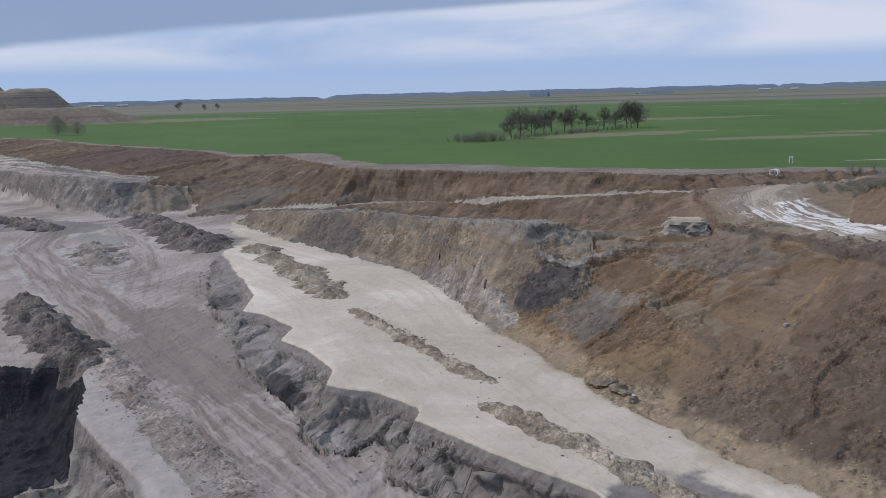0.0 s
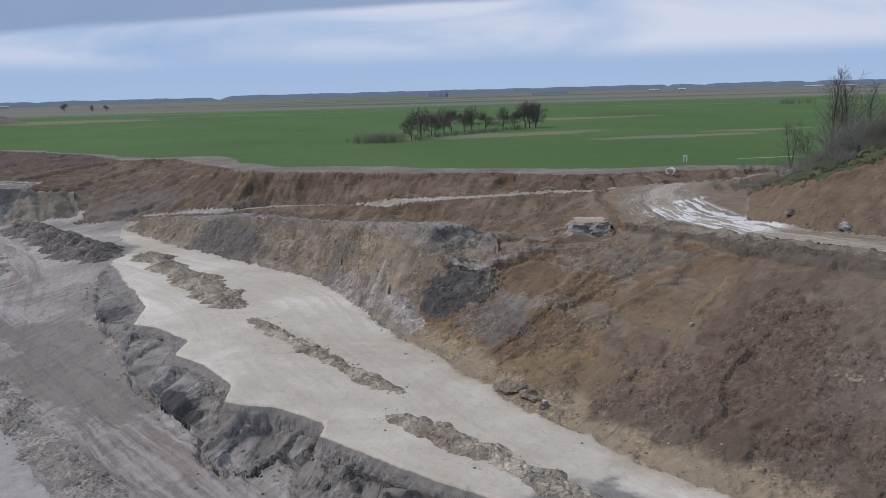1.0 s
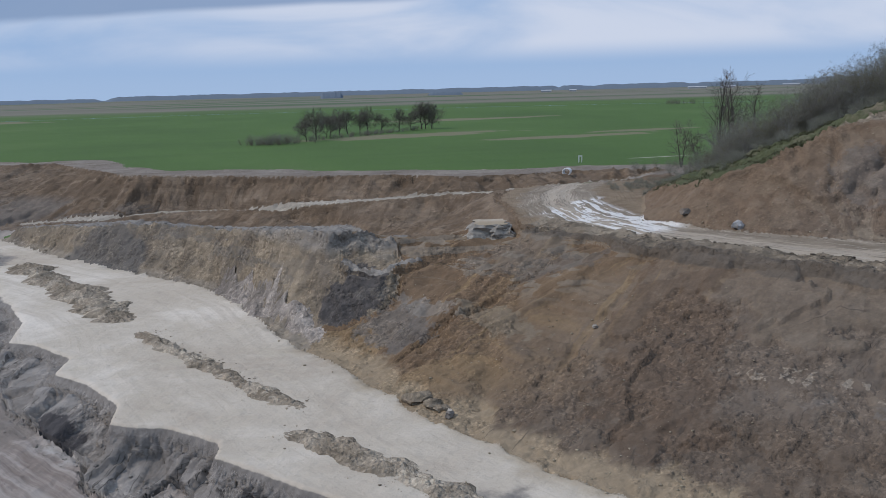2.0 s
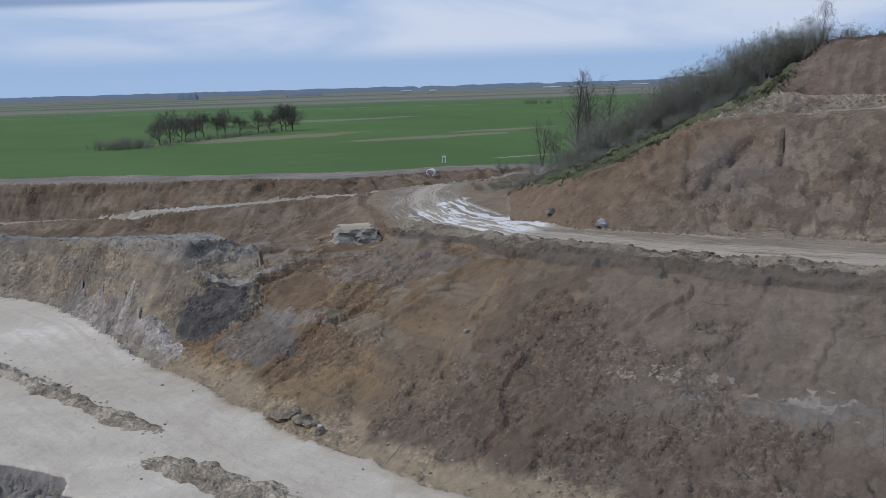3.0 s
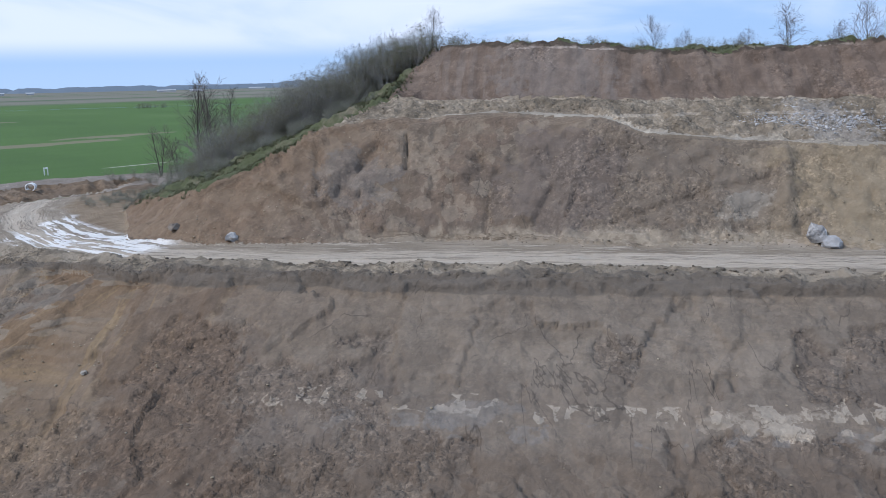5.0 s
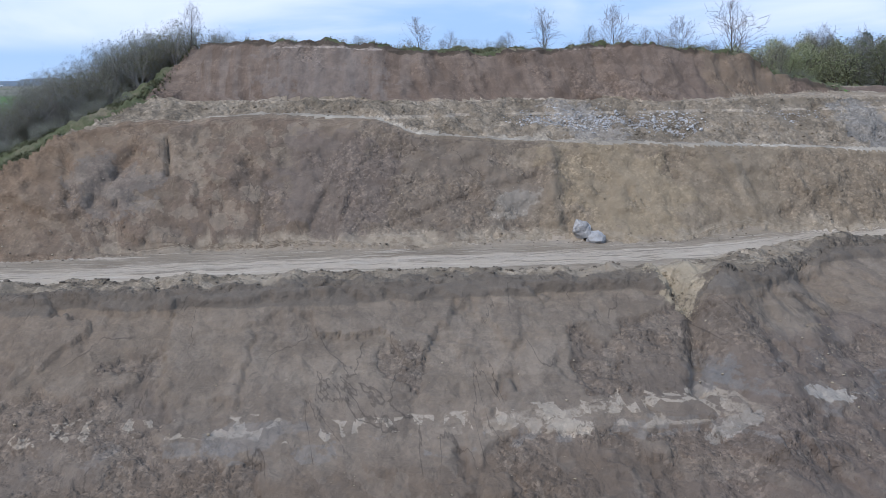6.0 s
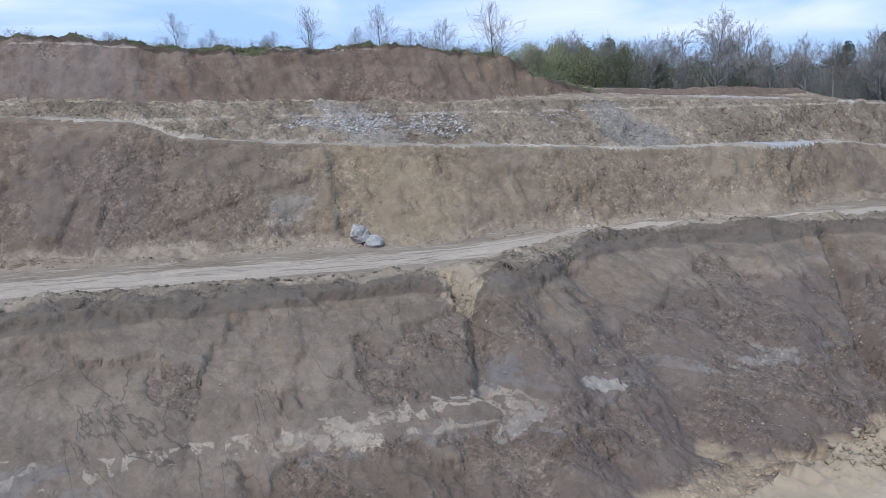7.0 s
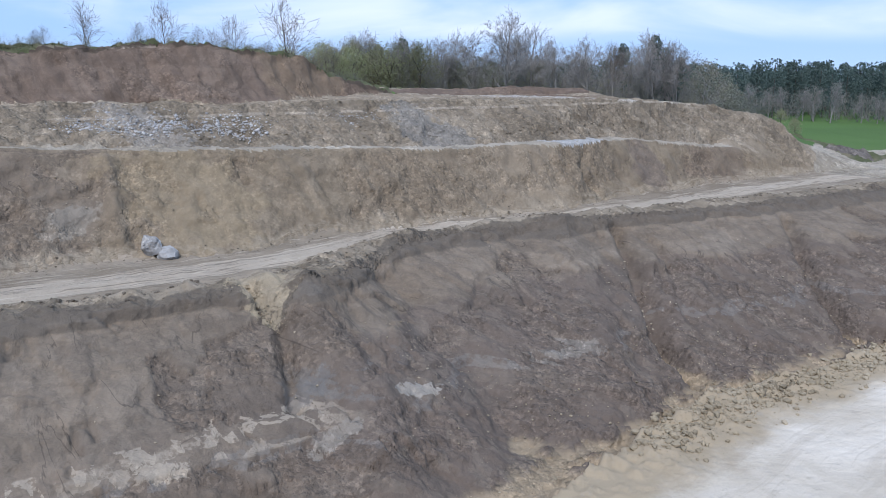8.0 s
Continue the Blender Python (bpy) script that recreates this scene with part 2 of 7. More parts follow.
def plates(most, wide=3.2, tall=1.6, seed=3.0, tint=(0.098, 0.080, 0.064), lo=0.62):
    """Fallen and standing plates of the face differ a little in tone."""
    def f(k):
        return tint, k.steps(k.slabs(wide, tall, seed), lo, lo + 0.02, 0.0, most)
    return f


def bed_of(z, half, tint, wide, tall, lo, most, seed, south=-200.0, north=72.0):
    """A broken bed of another clay, left standing in blocks."""
    def f(k):
        d = k.math("ABSOLUTE", k.math("SUBTRACT", k.math("ADD", k.axis(2), k.math("MULTIPLY", k.math("SUBTRACT", k.noise(0.06, 5), 0.5), 2.2)), z))
        bed = k.math("MULTIPLY", k.steps(d, half * 0.8, half, 1.0, 0.0), k.steps(k.slabs(wide, tall, seed, 0.35), lo, lo + 0.015))
        some = k.steps(k.noise(1.1, 7, 0.68, loc=(1, 2, seed)), 0.42, 0.50)
        ends = k.math("MULTIPLY", k.steps(k.axis(1), north, north - 12), k.steps(k.axis(1), south, south + 6))
        return tint, k.math("MULTIPLY", k.math("MULTIPLY", bed, some), k.math("MULTIPLY", ends, most))
    return f


def slumped(tint, most):
    """Where the skin of the face has slid off, the damp darker earth beneath shows."""
    def f(k):
        return tint, k.math("MULTIPLY", k.attr("slump"), most)
    return f


def whole_skin(most):
    def f(k):
        return None, k.math("MULTIPLY", k.math("SUBTRACT", 1.0, k.attr("slump")), most)
    return f


def cracks(k):
    """Fine broken cracks down the face."""
    n = k.fall(0.16, 5, 0.5, 0.9, 21.0, 0.15, 0.8)
    line = k.steps(k.math("ABSOLUTE", k.math("SUBTRACT", n, 0.5)), 0.0, 0.008, 0.6, 0.0)
    return (0.055, 0.046, 0.038), k.math("MULTIPLY", line, k.steps(k.noise(0.11, 5, 0.6, loc=(7, 3, 1)), 0.50, 0.56))


def lip_band(k):
    """Dark topsoil at the very top of the face."""
    z = k.math("ADD", k.axis(2), k.math("MULTIPLY", k.math("SUBTRACT", k.noise(0.35, 6, 0.62), 0.5), 1.0))
    return (0.105, 0.088, 0.070), k.steps(z, 0.25, 0.45, 0.0, 0.8)


def at_spot(x, y, rx, ry, turn, tint, most=0.85, scale=0.15, wobble=0.3):
    """A patch of another tint: mostly other earth, in the recesses painted shade too."""
    def f(k):
        return tint, k.math("MULTIPLY", k.spot(x, y, rx, ry, turn, wobble, scale), most)
    return f


def far_beds(k):
    """Grey clay showing low in the far face."""
    n = k.math("MULTIPLY", k.steps(k.fall(0.05, 8, 0.65, 0.6, 9.0), 0.46, 0.56), k.math("MULTIPLY", k.steps(k.axis(2), -4.5, -7.0), k.steps(k.axis(0), -5.0, -35.0, 0.0, 0.6)))
    return (0.165, 0.147, 0.13), n


def fans(k):
    """Pale sandy earth run out in fans along the foot of the face."""
    z = k.math("ADD", k.axis(2), k.math("MULTIPLY", k.math("SUBTRACT", k.fall(0.22, 7, 0.62, 0.5, 15.0), 0.5), -7.0))
    return (0.31, 0.262, 0.195), k.math("MULTIPLY", k.math("MULTIPLY", k.steps(z, 3.0, 1.8, 0.0, 0.55), k.steps(k.axis(1), 94.0, 82.0)), k.steps(k.noise(0.8, 6, 0.65), 0.34, 0.48))


def mid_ledge(k):
    """A pale trodden ledge half way up the bank."""
    z = k.math("ADD", k.axis(2), k.math("MULTIPLY", k.math("SUBTRACT", k.noise(0.1, 6, 0.6), 0.5), 0.7))
    d = k.math("ABSOLUTE", k.math("SUBTRACT", z, 14.4))
    return (0.33, 0.285, 0.225), k.math("MULTIPLY", k.steps(d, 0.10, 0.22, 0.6, 0.0), k.steps(k.noise(0.3, 5), 0.40, 0.50))


def north_streaks(k):
    """Rills of ochre and dark red-brown earth down the slope where the face turns."""
    n = k.fall(0.55, 8, 0.68, 0.10, 31.0, 0.1)
    tone = k.ramp(n, (0.40, (0.105, 0.071, 0.045)), (0.50, (0.16, 0.107, 0.062)), (0.60, (0.235, 0.165, 0.09)))
    return tone, k.math("MULTIPLY", k.math("ADD", k.steps(n, 0.47, 0.42), k.steps(n, 0.53, 0.58)), k.math("MULTIPLY", k.steps(k.axis(1), 78.0, 92.0), 0.6))


def clay_cracks(k):
    """Dark upright cracks between the columns of the clay."""
    n = k.fall(0.55, 4, 0.5, 0.12, 17.0, 0.0, 0.5)
    line = k.steps(k.math("ABSOLUTE", k.math("SUBTRACT", n, 0.5)), 0.0, 0.018, 0.85, 0.0)
    return (0.05, 0.045, 0.041), k.math("MULTIPLY", line, k.steps(k.noise(0.3, 5, 0.6, loc=(7, 3, 1)), 0.42, 0.52))


def flat_top(k):
    """The pale floor runs out to the very edge of the cliff."""
    n = k.t.nodes.new("ShaderNodeSeparateXYZ")
    k.link(k.t.nodes.new("ShaderNodeNewGeometry").outputs["Normal"], n.inputs[0])
    return (0.51, 0.452, 0.372), k.math("MULTIPLY", k.steps(n.outputs[2], 0.84, 0.90), k.steps(k.axis(2), -11.42, -11.28))


def top_streaks(k):
    """Pale clay washed down the northern half of the top face."""
    n = k.math("MULTIPLY", k.steps(k.fall(0.5, 8, 0.68, 0.10, 12.0, 0.05), 0.46, 0.56), k.steps(k.axis(1), 66.0, 84.0, 0.0, 0.28))
    return (0.205, 0.178, 0.155), n


def top_rim(k):
    """Dark topsoil under the turf of the rim, and a pale seam below it."""
    d = k.math("ADD", k.attr("road"), k.math("MULTIPLY", k.math("SUBTRACT", k.noise(0.5, 6, 0.62), 0.5), 0.9))
    return (0.062, 0.050, 0.038), k.steps(d, 0.35, 0.6, 0.85, 0.0)


def low_dark(k):
    """Dark damp earth low on the southern part of the face."""
    y = k.math("ADD", k.axis(1), k.math("MULTIPLY", k.math("SUBTRACT", k.noise(0.07, 6, 0.6), 0.5), 14.0))
    z = k.math("ADD", k.axis(2), k.math("MULTIPLY", k.math("SUBTRACT", k.noise(0.16, 8, 0.64, loc=(3, 3, 1)), 0.5), 4.0))
    return (0.118, 0.094, 0.077), k.math("MULTIPLY", k.steps(y, 36, 24), k.steps(z, -2.2, -2.7, 0.0, 0.75))


def plates_north(k):
    """Tilted grey and ochre plates on the slope where the face turns."""
    n = k.steps(k.slabs(2.4, 0.5, 21.0, 0.5), 0.66, 0.68)
    return (0.215, 0.185, 0.145), k.math("MULTIPLY", n, k.math("MULTIPLY", k.steps(k.axis(1), 90.0, 100.0), k.steps(k.axis(2), -5.0, -3.0, 0.0, 0.6)))


WHITISH = (0.315, 0.268, 0.208)
M_WALL_LOW = soil("lower_wall_earth", (0.150, 0.118, 0.087), (0.172, 0.138, 0.104), (0.196, 0.161, 0.124), None, None, streak=0.16, strata=0.5, scar=0.12, clod=0.15, calm=whole_skin(0.85), rubbly=0.7, extra=(
    by_height(-3.0, -5.0, (0.148, 0.118, 0.091), 0.5, 2.5), slumped((0.122, 0.097, 0.076), 0.72), by_height(-6.6, -8.0, (0.108, 0.080, 0.057), 0.65, 2.0), low_dark,
    plates(0.30), plates(0.25, 1.1, 0.8, 5.0, (0.19, 0.158, 0.124), 0.74),
    bed_of(-6.4, 0.5, (0.172, 0.160, 0.146), 1.8, 0.8, 0.60, 0.4, 11.0), bed_of(-4.3, 0.75, (0.142, 0.131, 0.119), 4.0, 1.6, 0.62, 0.55, 13.0, 20.0, 40.0),
    bed_of(-5.45, 0.4, WHITISH, 0.8, 0.5, 0.62, 0.7, 4.0, 25.0, 82.0), bed_of(-5.9, 0.55, WHITISH, 1.5, 0.7, 0.58, 0.55, 7.0, 24.0, 50.0), bed_of(-6.4, 0.5, (0.21, 0.19, 0.163), 1.2, 0.8, 0.62, 0.5, 9.0, 2.0, 22.0),
    at_spot(84.2, 35.6, 2.6, 2.4, 30, (0.30, 0.25, 0.172), 0.9, 0.6, 0.6), at_spot(78.3, 21.8, 2.3, 0.8, -50, (0.26, 0.235, 0.20), 0.85, 1.3, 0.8), at_spot(70.8, 27.6, 0.8, 2.6, 40, (0.24, 0.213, 0.178), 0.7, 0.9, 0.7), at_spot(64, 38, 1.6, 0.8, -60, WHITISH, 0.75, 1.1, 0.8),
    at_spot(91.5, 7.6, 4, 0.9, -55, (0.20, 0.178, 0.152), 0.7, 0.6, 0.7), at_spot(84.2, 31.6, 0.8, 1.6, 20, (0.22, 0.203, 0.18), 0.7, 0.8, 0.5), at_spot(75.4, 30.4, 1.4, 2.0, 45, (0.135, 0.127, 0.118), 0.6, 0.8, 0.8),
    along_y(66, 86, (0.150, 0.110, 0.076), 0.5, 18.0), along_y(86, 100, (0.150, 0.096, 0.053), 0.62, 18.0), north_streaks, at_spot(30, 92, 12, 12, 20, (0.205, 0.138, 0.075), 0.12, 0.12, 0.9), at_spot(38, 78, 16, 6, 60, (0.098, 0.066, 0.044), 0.5, 0.12, 0.9),
    plates_north, at_spot(36.5, 103, 7, 3.2, -40, (0.115, 0.098, 0.082), 0.6, 0.3, 0.7), at_spot(35, 111, 7, 7, 0, (0.165, 0.14, 0.112), 0.5, 0.4, 0.7), at_spot(17.5, 106, 3.6, 7, 24, (0.135, 0.122, 0.108), 0.75, 0.3, 0.7), at_spot(21.5, 106, 1.3, 6, 25, (0.215, 0.195, 0.168), 0.6, 0.5, 0.7), at_spot(27, 97, 2, 7, 25, (0.20, 0.17, 0.125), 0.5, 0.5, 0.7),
    at_spot(51, 57, 1.4, 3.6, 45, (0.165, 0.156, 0.146), 0.35, 0.3, 0.7),
    by_height(-10.1, -10.7, (0.28, 0.22, 0.146), 0.8, 0.8, 0.3), lip_band, cracks))
M_WALL_UP = soil("upper_wall_earth", (0.154, 0.121, 0.086), (0.188, 0.150, 0.108), (0.226, 0.184, 0.136), along_y(56, 84, (0.130, 0.094, 0.069), 0.82), calm=whole_skin(0.6), streak=0.3, scar=0.35, clod=0.12, rubbly=0.75, extra=(plates(0.40, 4.0, 2.6, 6.0), plates(0.4, 1.6, 1.1, 8.0, (0.225, 0.184, 0.137), 0.72), slumped((0.130, 0.104, 0.081), 0.6), cracks, along_y(88, 104, (0.165, 0.113, 0.072), 0.6, 12.0),
    along_y(56, 53, (0.222, 0.176, 0.116), 0.35, 5.0), at_spot(103, 47, 6, 9, 0, (0.235, 0.186, 0.12), 0.5, 0.2, 0.7), at_spot(72, 94, 3.5, 5, 40, (0.156, 0.138, 0.120), 0.45, 0.6, 0.8), at_spot(86, 74, 7, 7, 0, (0.125, 0.10, 0.083), 0.6, 0.2, 0.7), at_spot(128, 10, 9, 8, 0, (0.225, 0.183, 0.133), 0.55, 0.2, 0.7), at_spot(95.5, 56.6, 1.3, 3.4, 55, (0.235, 0.208, 0.17), 0.6, 0.4, 0.5),
    at_spot(148, -11, 3, 4, 0, (0.13, 0.105, 0.09), 0.6, 0.3, 0.7), at_spot(160, -25, 6, 9, 30, (0.145, 0.112, 0.085), 0.6, 0.3, 0.7), fans))
M_WALL_TOP = soil("top_wall_earth", (0.122, 0.089, 0.066), (0.145, 0.107, 0.081), (0.170, 0.131, 0.102), rubbly=0.45, clod=0.12, scar=0.35, extra=(top_streaks, plates(0.3, 5.0, 3.0, 2.0, (0.108, 0.080, 0.062)), bed_of(22.9, 0.16, (0.36, 0.30, 0.25), 9.0, 2.0, 0.45, 0.8, 6.0, 56.0, 130.0), at_spot(103, 88, 7, 12, -25, (0.172, 0.148, 0.130), 0.4, 0.4, 0.9), top_rim, at_spot(144, 42, 10, 6, -30, (0.20, 0.148, 0.10), 0.6)), strata=0.3, streak=0.3)
M_BANK = soil("rubble_bank_earth", (0.140, 0.115, 0.084), (0.190, 0.156, 0.115), (0.25, 0.21, 0.158), streak=0.1, strata=0.0, clod=0.15, big=0.09, scar=0.35, rubbly=0.9, extra=(mid_ledge, at_spot(110, 53, 3.5, 10, -35, (0.29, 0.278, 0.26), 0.35, 0.8, 0.9), at_spot(132, 22, 5, 9, -40, (0.17, 0.165, 0.155), 0.6, 0.4, 0.5)))
M_BENCHTOP = soil("bench_top_earth", (0.19, 0.152, 0.107), (0.245, 0.20, 0.146), (0.31, 0.262, 0.20), streak=0.0, strata=0.0, clod=0.2, big=0.07, scar=0.3, rubbly=0.8, extra=(at_spot(172, 2, 5, 17, -22, (0.38, 0.355, 0.32), 0.7, 0.3, 0.8), at_spot(168, -18, 3.5, 14, 30, (0.40, 0.365, 0.31), 0.6, 0.3, 0.7), at_spot(187, 8, 5, 22, -20, (0.15, 0.105, 0.077), 0.85, 0.2, 0.4)))
M_MID = soil("ochre_bench_earth", (0.150, 0.127, 0.102), (0.215, 0.174, 0.124), (0.28, 0.23, 0.165), clod=0.18, big=0.06, streak=0.2, rubbly=0.7, extra=(
    # first spot: coal in the notch corner, darkened further by painted shade
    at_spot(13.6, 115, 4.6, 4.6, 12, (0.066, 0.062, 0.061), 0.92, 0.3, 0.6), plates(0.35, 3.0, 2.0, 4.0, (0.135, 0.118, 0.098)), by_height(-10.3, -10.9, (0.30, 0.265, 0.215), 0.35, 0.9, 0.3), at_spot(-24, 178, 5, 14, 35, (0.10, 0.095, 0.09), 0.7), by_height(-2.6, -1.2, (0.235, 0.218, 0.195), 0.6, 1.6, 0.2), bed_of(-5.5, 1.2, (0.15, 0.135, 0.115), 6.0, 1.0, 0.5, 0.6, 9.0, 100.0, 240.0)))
def ramp_side(k):
    """Pale dust of the ramp."""
    d = k.math("ADD", k.attr("road"), k.math("MULTIPLY", k.math("SUBTRACT", k.noise(0.15, 6, 0.62), 0.5), 1.6))
    return (0.30, 0.262, 0.207), k.steps(d, 0.7, 1.1, 1.0, 0.0)


M_FAR = soil("far_cut_earth", (0.118, 0.084, 0.055), (0.150, 0.108, 0.072), (0.185, 0.142, 0.102), big=0.03, rubbly=0.3, clod=0.16, extra=(plates(0.3, 14.0, 2.0, 4.0, (0.10, 0.073, 0.052)), far_beds, ramp_side, at_spot(-110, 340, 60, 50, 0, (0.105, 0.080, 0.065), 0.75, 0.02, 0.5),))
# the three dark spots sit in alcoves: coal, plus recess shade put into the colour
M_CLIFF = soil("grey_clay_cliff", (0.165, 0.148, 0.131), (0.215, 0.196, 0.175), (0.268, 0.248, 0.224), streak=0.3, scar=0.2, strata=0.25, rubbly=0.4, clod=0.16, extra=(flat_top, plates(0.35, 2.2, 3.5, 4.0, (0.135, 0.120, 0.106)), plates(0.35, 1.6, 1.4, 9.0, (0.29, 0.268, 0.242), 0.72), clay_cracks, at_spot(-20.5, 97, 4.5, 5, 0, (0.05, 0.047, 0.049), 0.9, 0.3), at_spot(-8, 82.6, 1.8, 2.4, 0, (0.085, 0.079, 0.074), 0.8, 0.4), at_spot(-36, 138, 4, 4, 0, (0.06, 0.058, 0.058), 0.7, 0.4)))
# near-black: a coal seam, with the shadow inside the cut painted in
M_SHADEDCOAL = soil("shadowed_coal_wall", (0.016, 0.016, 0.020), (0.026, 0.026, 0.030), (0.05, 0.049, 0.052), streak=0.2, scar=0.2)
M_PALEGREY = soil("pale_grey_clay", (0.28, 0.253, 0.228), (0.335, 0.305, 0.277), (0.385, 0.353, 0.325), streak=0.0, strata=0.0, scar=0.1, rubbly=0.0, clod=0.07, extra=(by_height(-16.15, -16.4, (0.20, 0.182, 0.162), 1.0, 0.12, 0.5),))
M_GREYSLOPE = soil("grey_spoil_slope", (0.150, 0.137, 0.122), (0.205, 0.188, 0.166), (0.27, 0.247, 0.214), streak=0.35, strata=0.4, extra=(at_spot(-76, 250, 10, 12, 0, (0.26, 0.205, 0.14), 0.6, 0.1, 0.6),))
def terraces(k):
    return (0.42, 0.375, 0.315), k.math("MULTIPLY", k.steps(k.lanes("strike", 0.10), 0.40, 0.44), k.steps(k.math("ABSOLUTE", k.math("SUBTRACT", k.math("MODULO", k.math("ADD", k.attr("strike"), k.math("MULTIPLY", k.noise(0.03, 5), 6.0)), 13.0), 6.5)), 3.4, 4.2, 0.0, 0.85))


def dark_risers(k):
    return (0.105, 0.088, 0.074), k.steps(k.lanes("strike", 0.16), 0.44, 0.40, 0.0, 0.7)


M_TERRACE = soil("terraced_spoil", (0.185, 0.165, 0.143), (0.25, 0.225, 0.195), (0.32, 0.29, 0.25), streak=0.0, strata=0.0, extra=(terraces, dark_risers))
M_DARKSPOIL = soil("dark_spoil", (0.105, 0.091, 0.080), (0.155, 0.136, 0.121), (0.215, 0.192, 0.171), streak=0.0, strata=0.0, clod=0.25, rubbly=0.9)
M_TOPSOIL = soil("topsoil_strip", (0.150, 0.125, 0.100), (0.195, 0.165, 0.135), (0.24, 0.21, 0.175), streak=0.0, strata=0.0, big=0.06, scar=0.2)
M_HEAP = soil("overburden", (0.16, 0.13, 0.10), (0.205, 0.172, 0.135), (0.25, 0.215, 0.175), big=0.02, scar=0.3)
M_RAMP = soil("ramp_dirt", (0.25, 0.22, 0.175), (0.30, 0.268, 0.218), (0.35, 0.32, 0.27), streak=0.0, strata=0.0, scar=0.15)
M_PATH = soil("path_dirt", (0.23, 0.198, 0.152), (0.285, 0.248, 0.195), (0.34, 0.305, 0.25), streak=0.0, strata=0.0, scar=0.4, extra=(at_spot(141, 0, 12, 7, 45, (0.36, 0.365, 0.365), 0.7),))


def lip_of(k):
    """Dark topsoil bared along the broken edge."""
    d = k.math("ADD", k.attr("road"), k.math("MULTIPLY", k.math("SUBTRACT", k.noise(0.35, 6, 0.62), 0.5), 3.2))
    return (0.105, 0.088, 0.070), k.steps(d, 0.9, 1.4, 0.8, 0.0)


M_BERM = soil("berm_earth", (0.155, 0.126, 0.092), (0.20, 0.165, 0.122), (0.26, 0.218, 0.163), streak=0.0, strata=0.0, clod=0.25, big=0.09, extra=(lip_of, at_spot(85.5, 36.2, 3.6, 3.0, 30, (0.29, 0.242, 0.17), 0.85, 0.6, 0.6)))


def pale_floor():
    k = Mat("pale_marl_floor")
    col = k.ramp(k.noise(0.05, 8, 0.64, dist=0.6), (0.32, (0.385, 0.327, 0.255)), (0.5, (0.475, 0.418, 0.338)), (0.66, (0.59, 0.532, 0.45)))
    lane = k.lanes("strike", 0.42)
    col = k.mix(k.steps(lane, 0.52, 0.64, 0, 0.45), col, (0.40, 0.345, 0.275))
    col = k.mix(k.steps(k.lanes("strike", 1.6), 0.58, 0.64, 0, 0.3), col, (0.36, 0.31, 0.245))
    col = k.mix(k.steps(k.noise(0.16, 9, 0.65, loc=(5, 5, 5)), 0.53, 0.66, 0, 0.5), col, (0.44, 0.385, 0.30))
    d = k.math("ADD", k.attr("road"), k.math("MULTIPLY", k.math("SUBTRACT", k.noise(0.10, 8, 0.65), 0.5), 12.0))
    d = k.math("ADD", d, k.steps(k.axis(1), 8, 75, -2.5, 4.5))
    col = k.mix(k.steps(d, 3.0, 8.0, 0.9, 0), col, (0.29, 0.23, 0.15))
    col = k.mix(k.steps(k.noise(0.9, 10, 0.7), 0.54, 0.70, 0, 0.40), col, (0.30, 0.265, 0.215))
    # the grey clay begins at the brink, below the floor's own level
    z = k.math("ADD", k.axis(2), k.math("MULTIPLY", k.math("SUBTRACT", k.noise(0.5, 6, 0.65), 0.5), 0.25))
    col = k.mix(k.steps(z, -11.28, -11.42), col, k.ramp(k.noise(0.8, 6, 0.62), (0.35, (0.150, 0.135, 0.119)), (0.65, (0.235, 0.214, 0.190))))
    k.bump(k.math("ADD", k.math("MULTIPLY", k.noise(0.7, 7, 0.62), 0.8), k.math("MULTIPLY", lane, 0.4)), 0.3)
    return k.done(col)


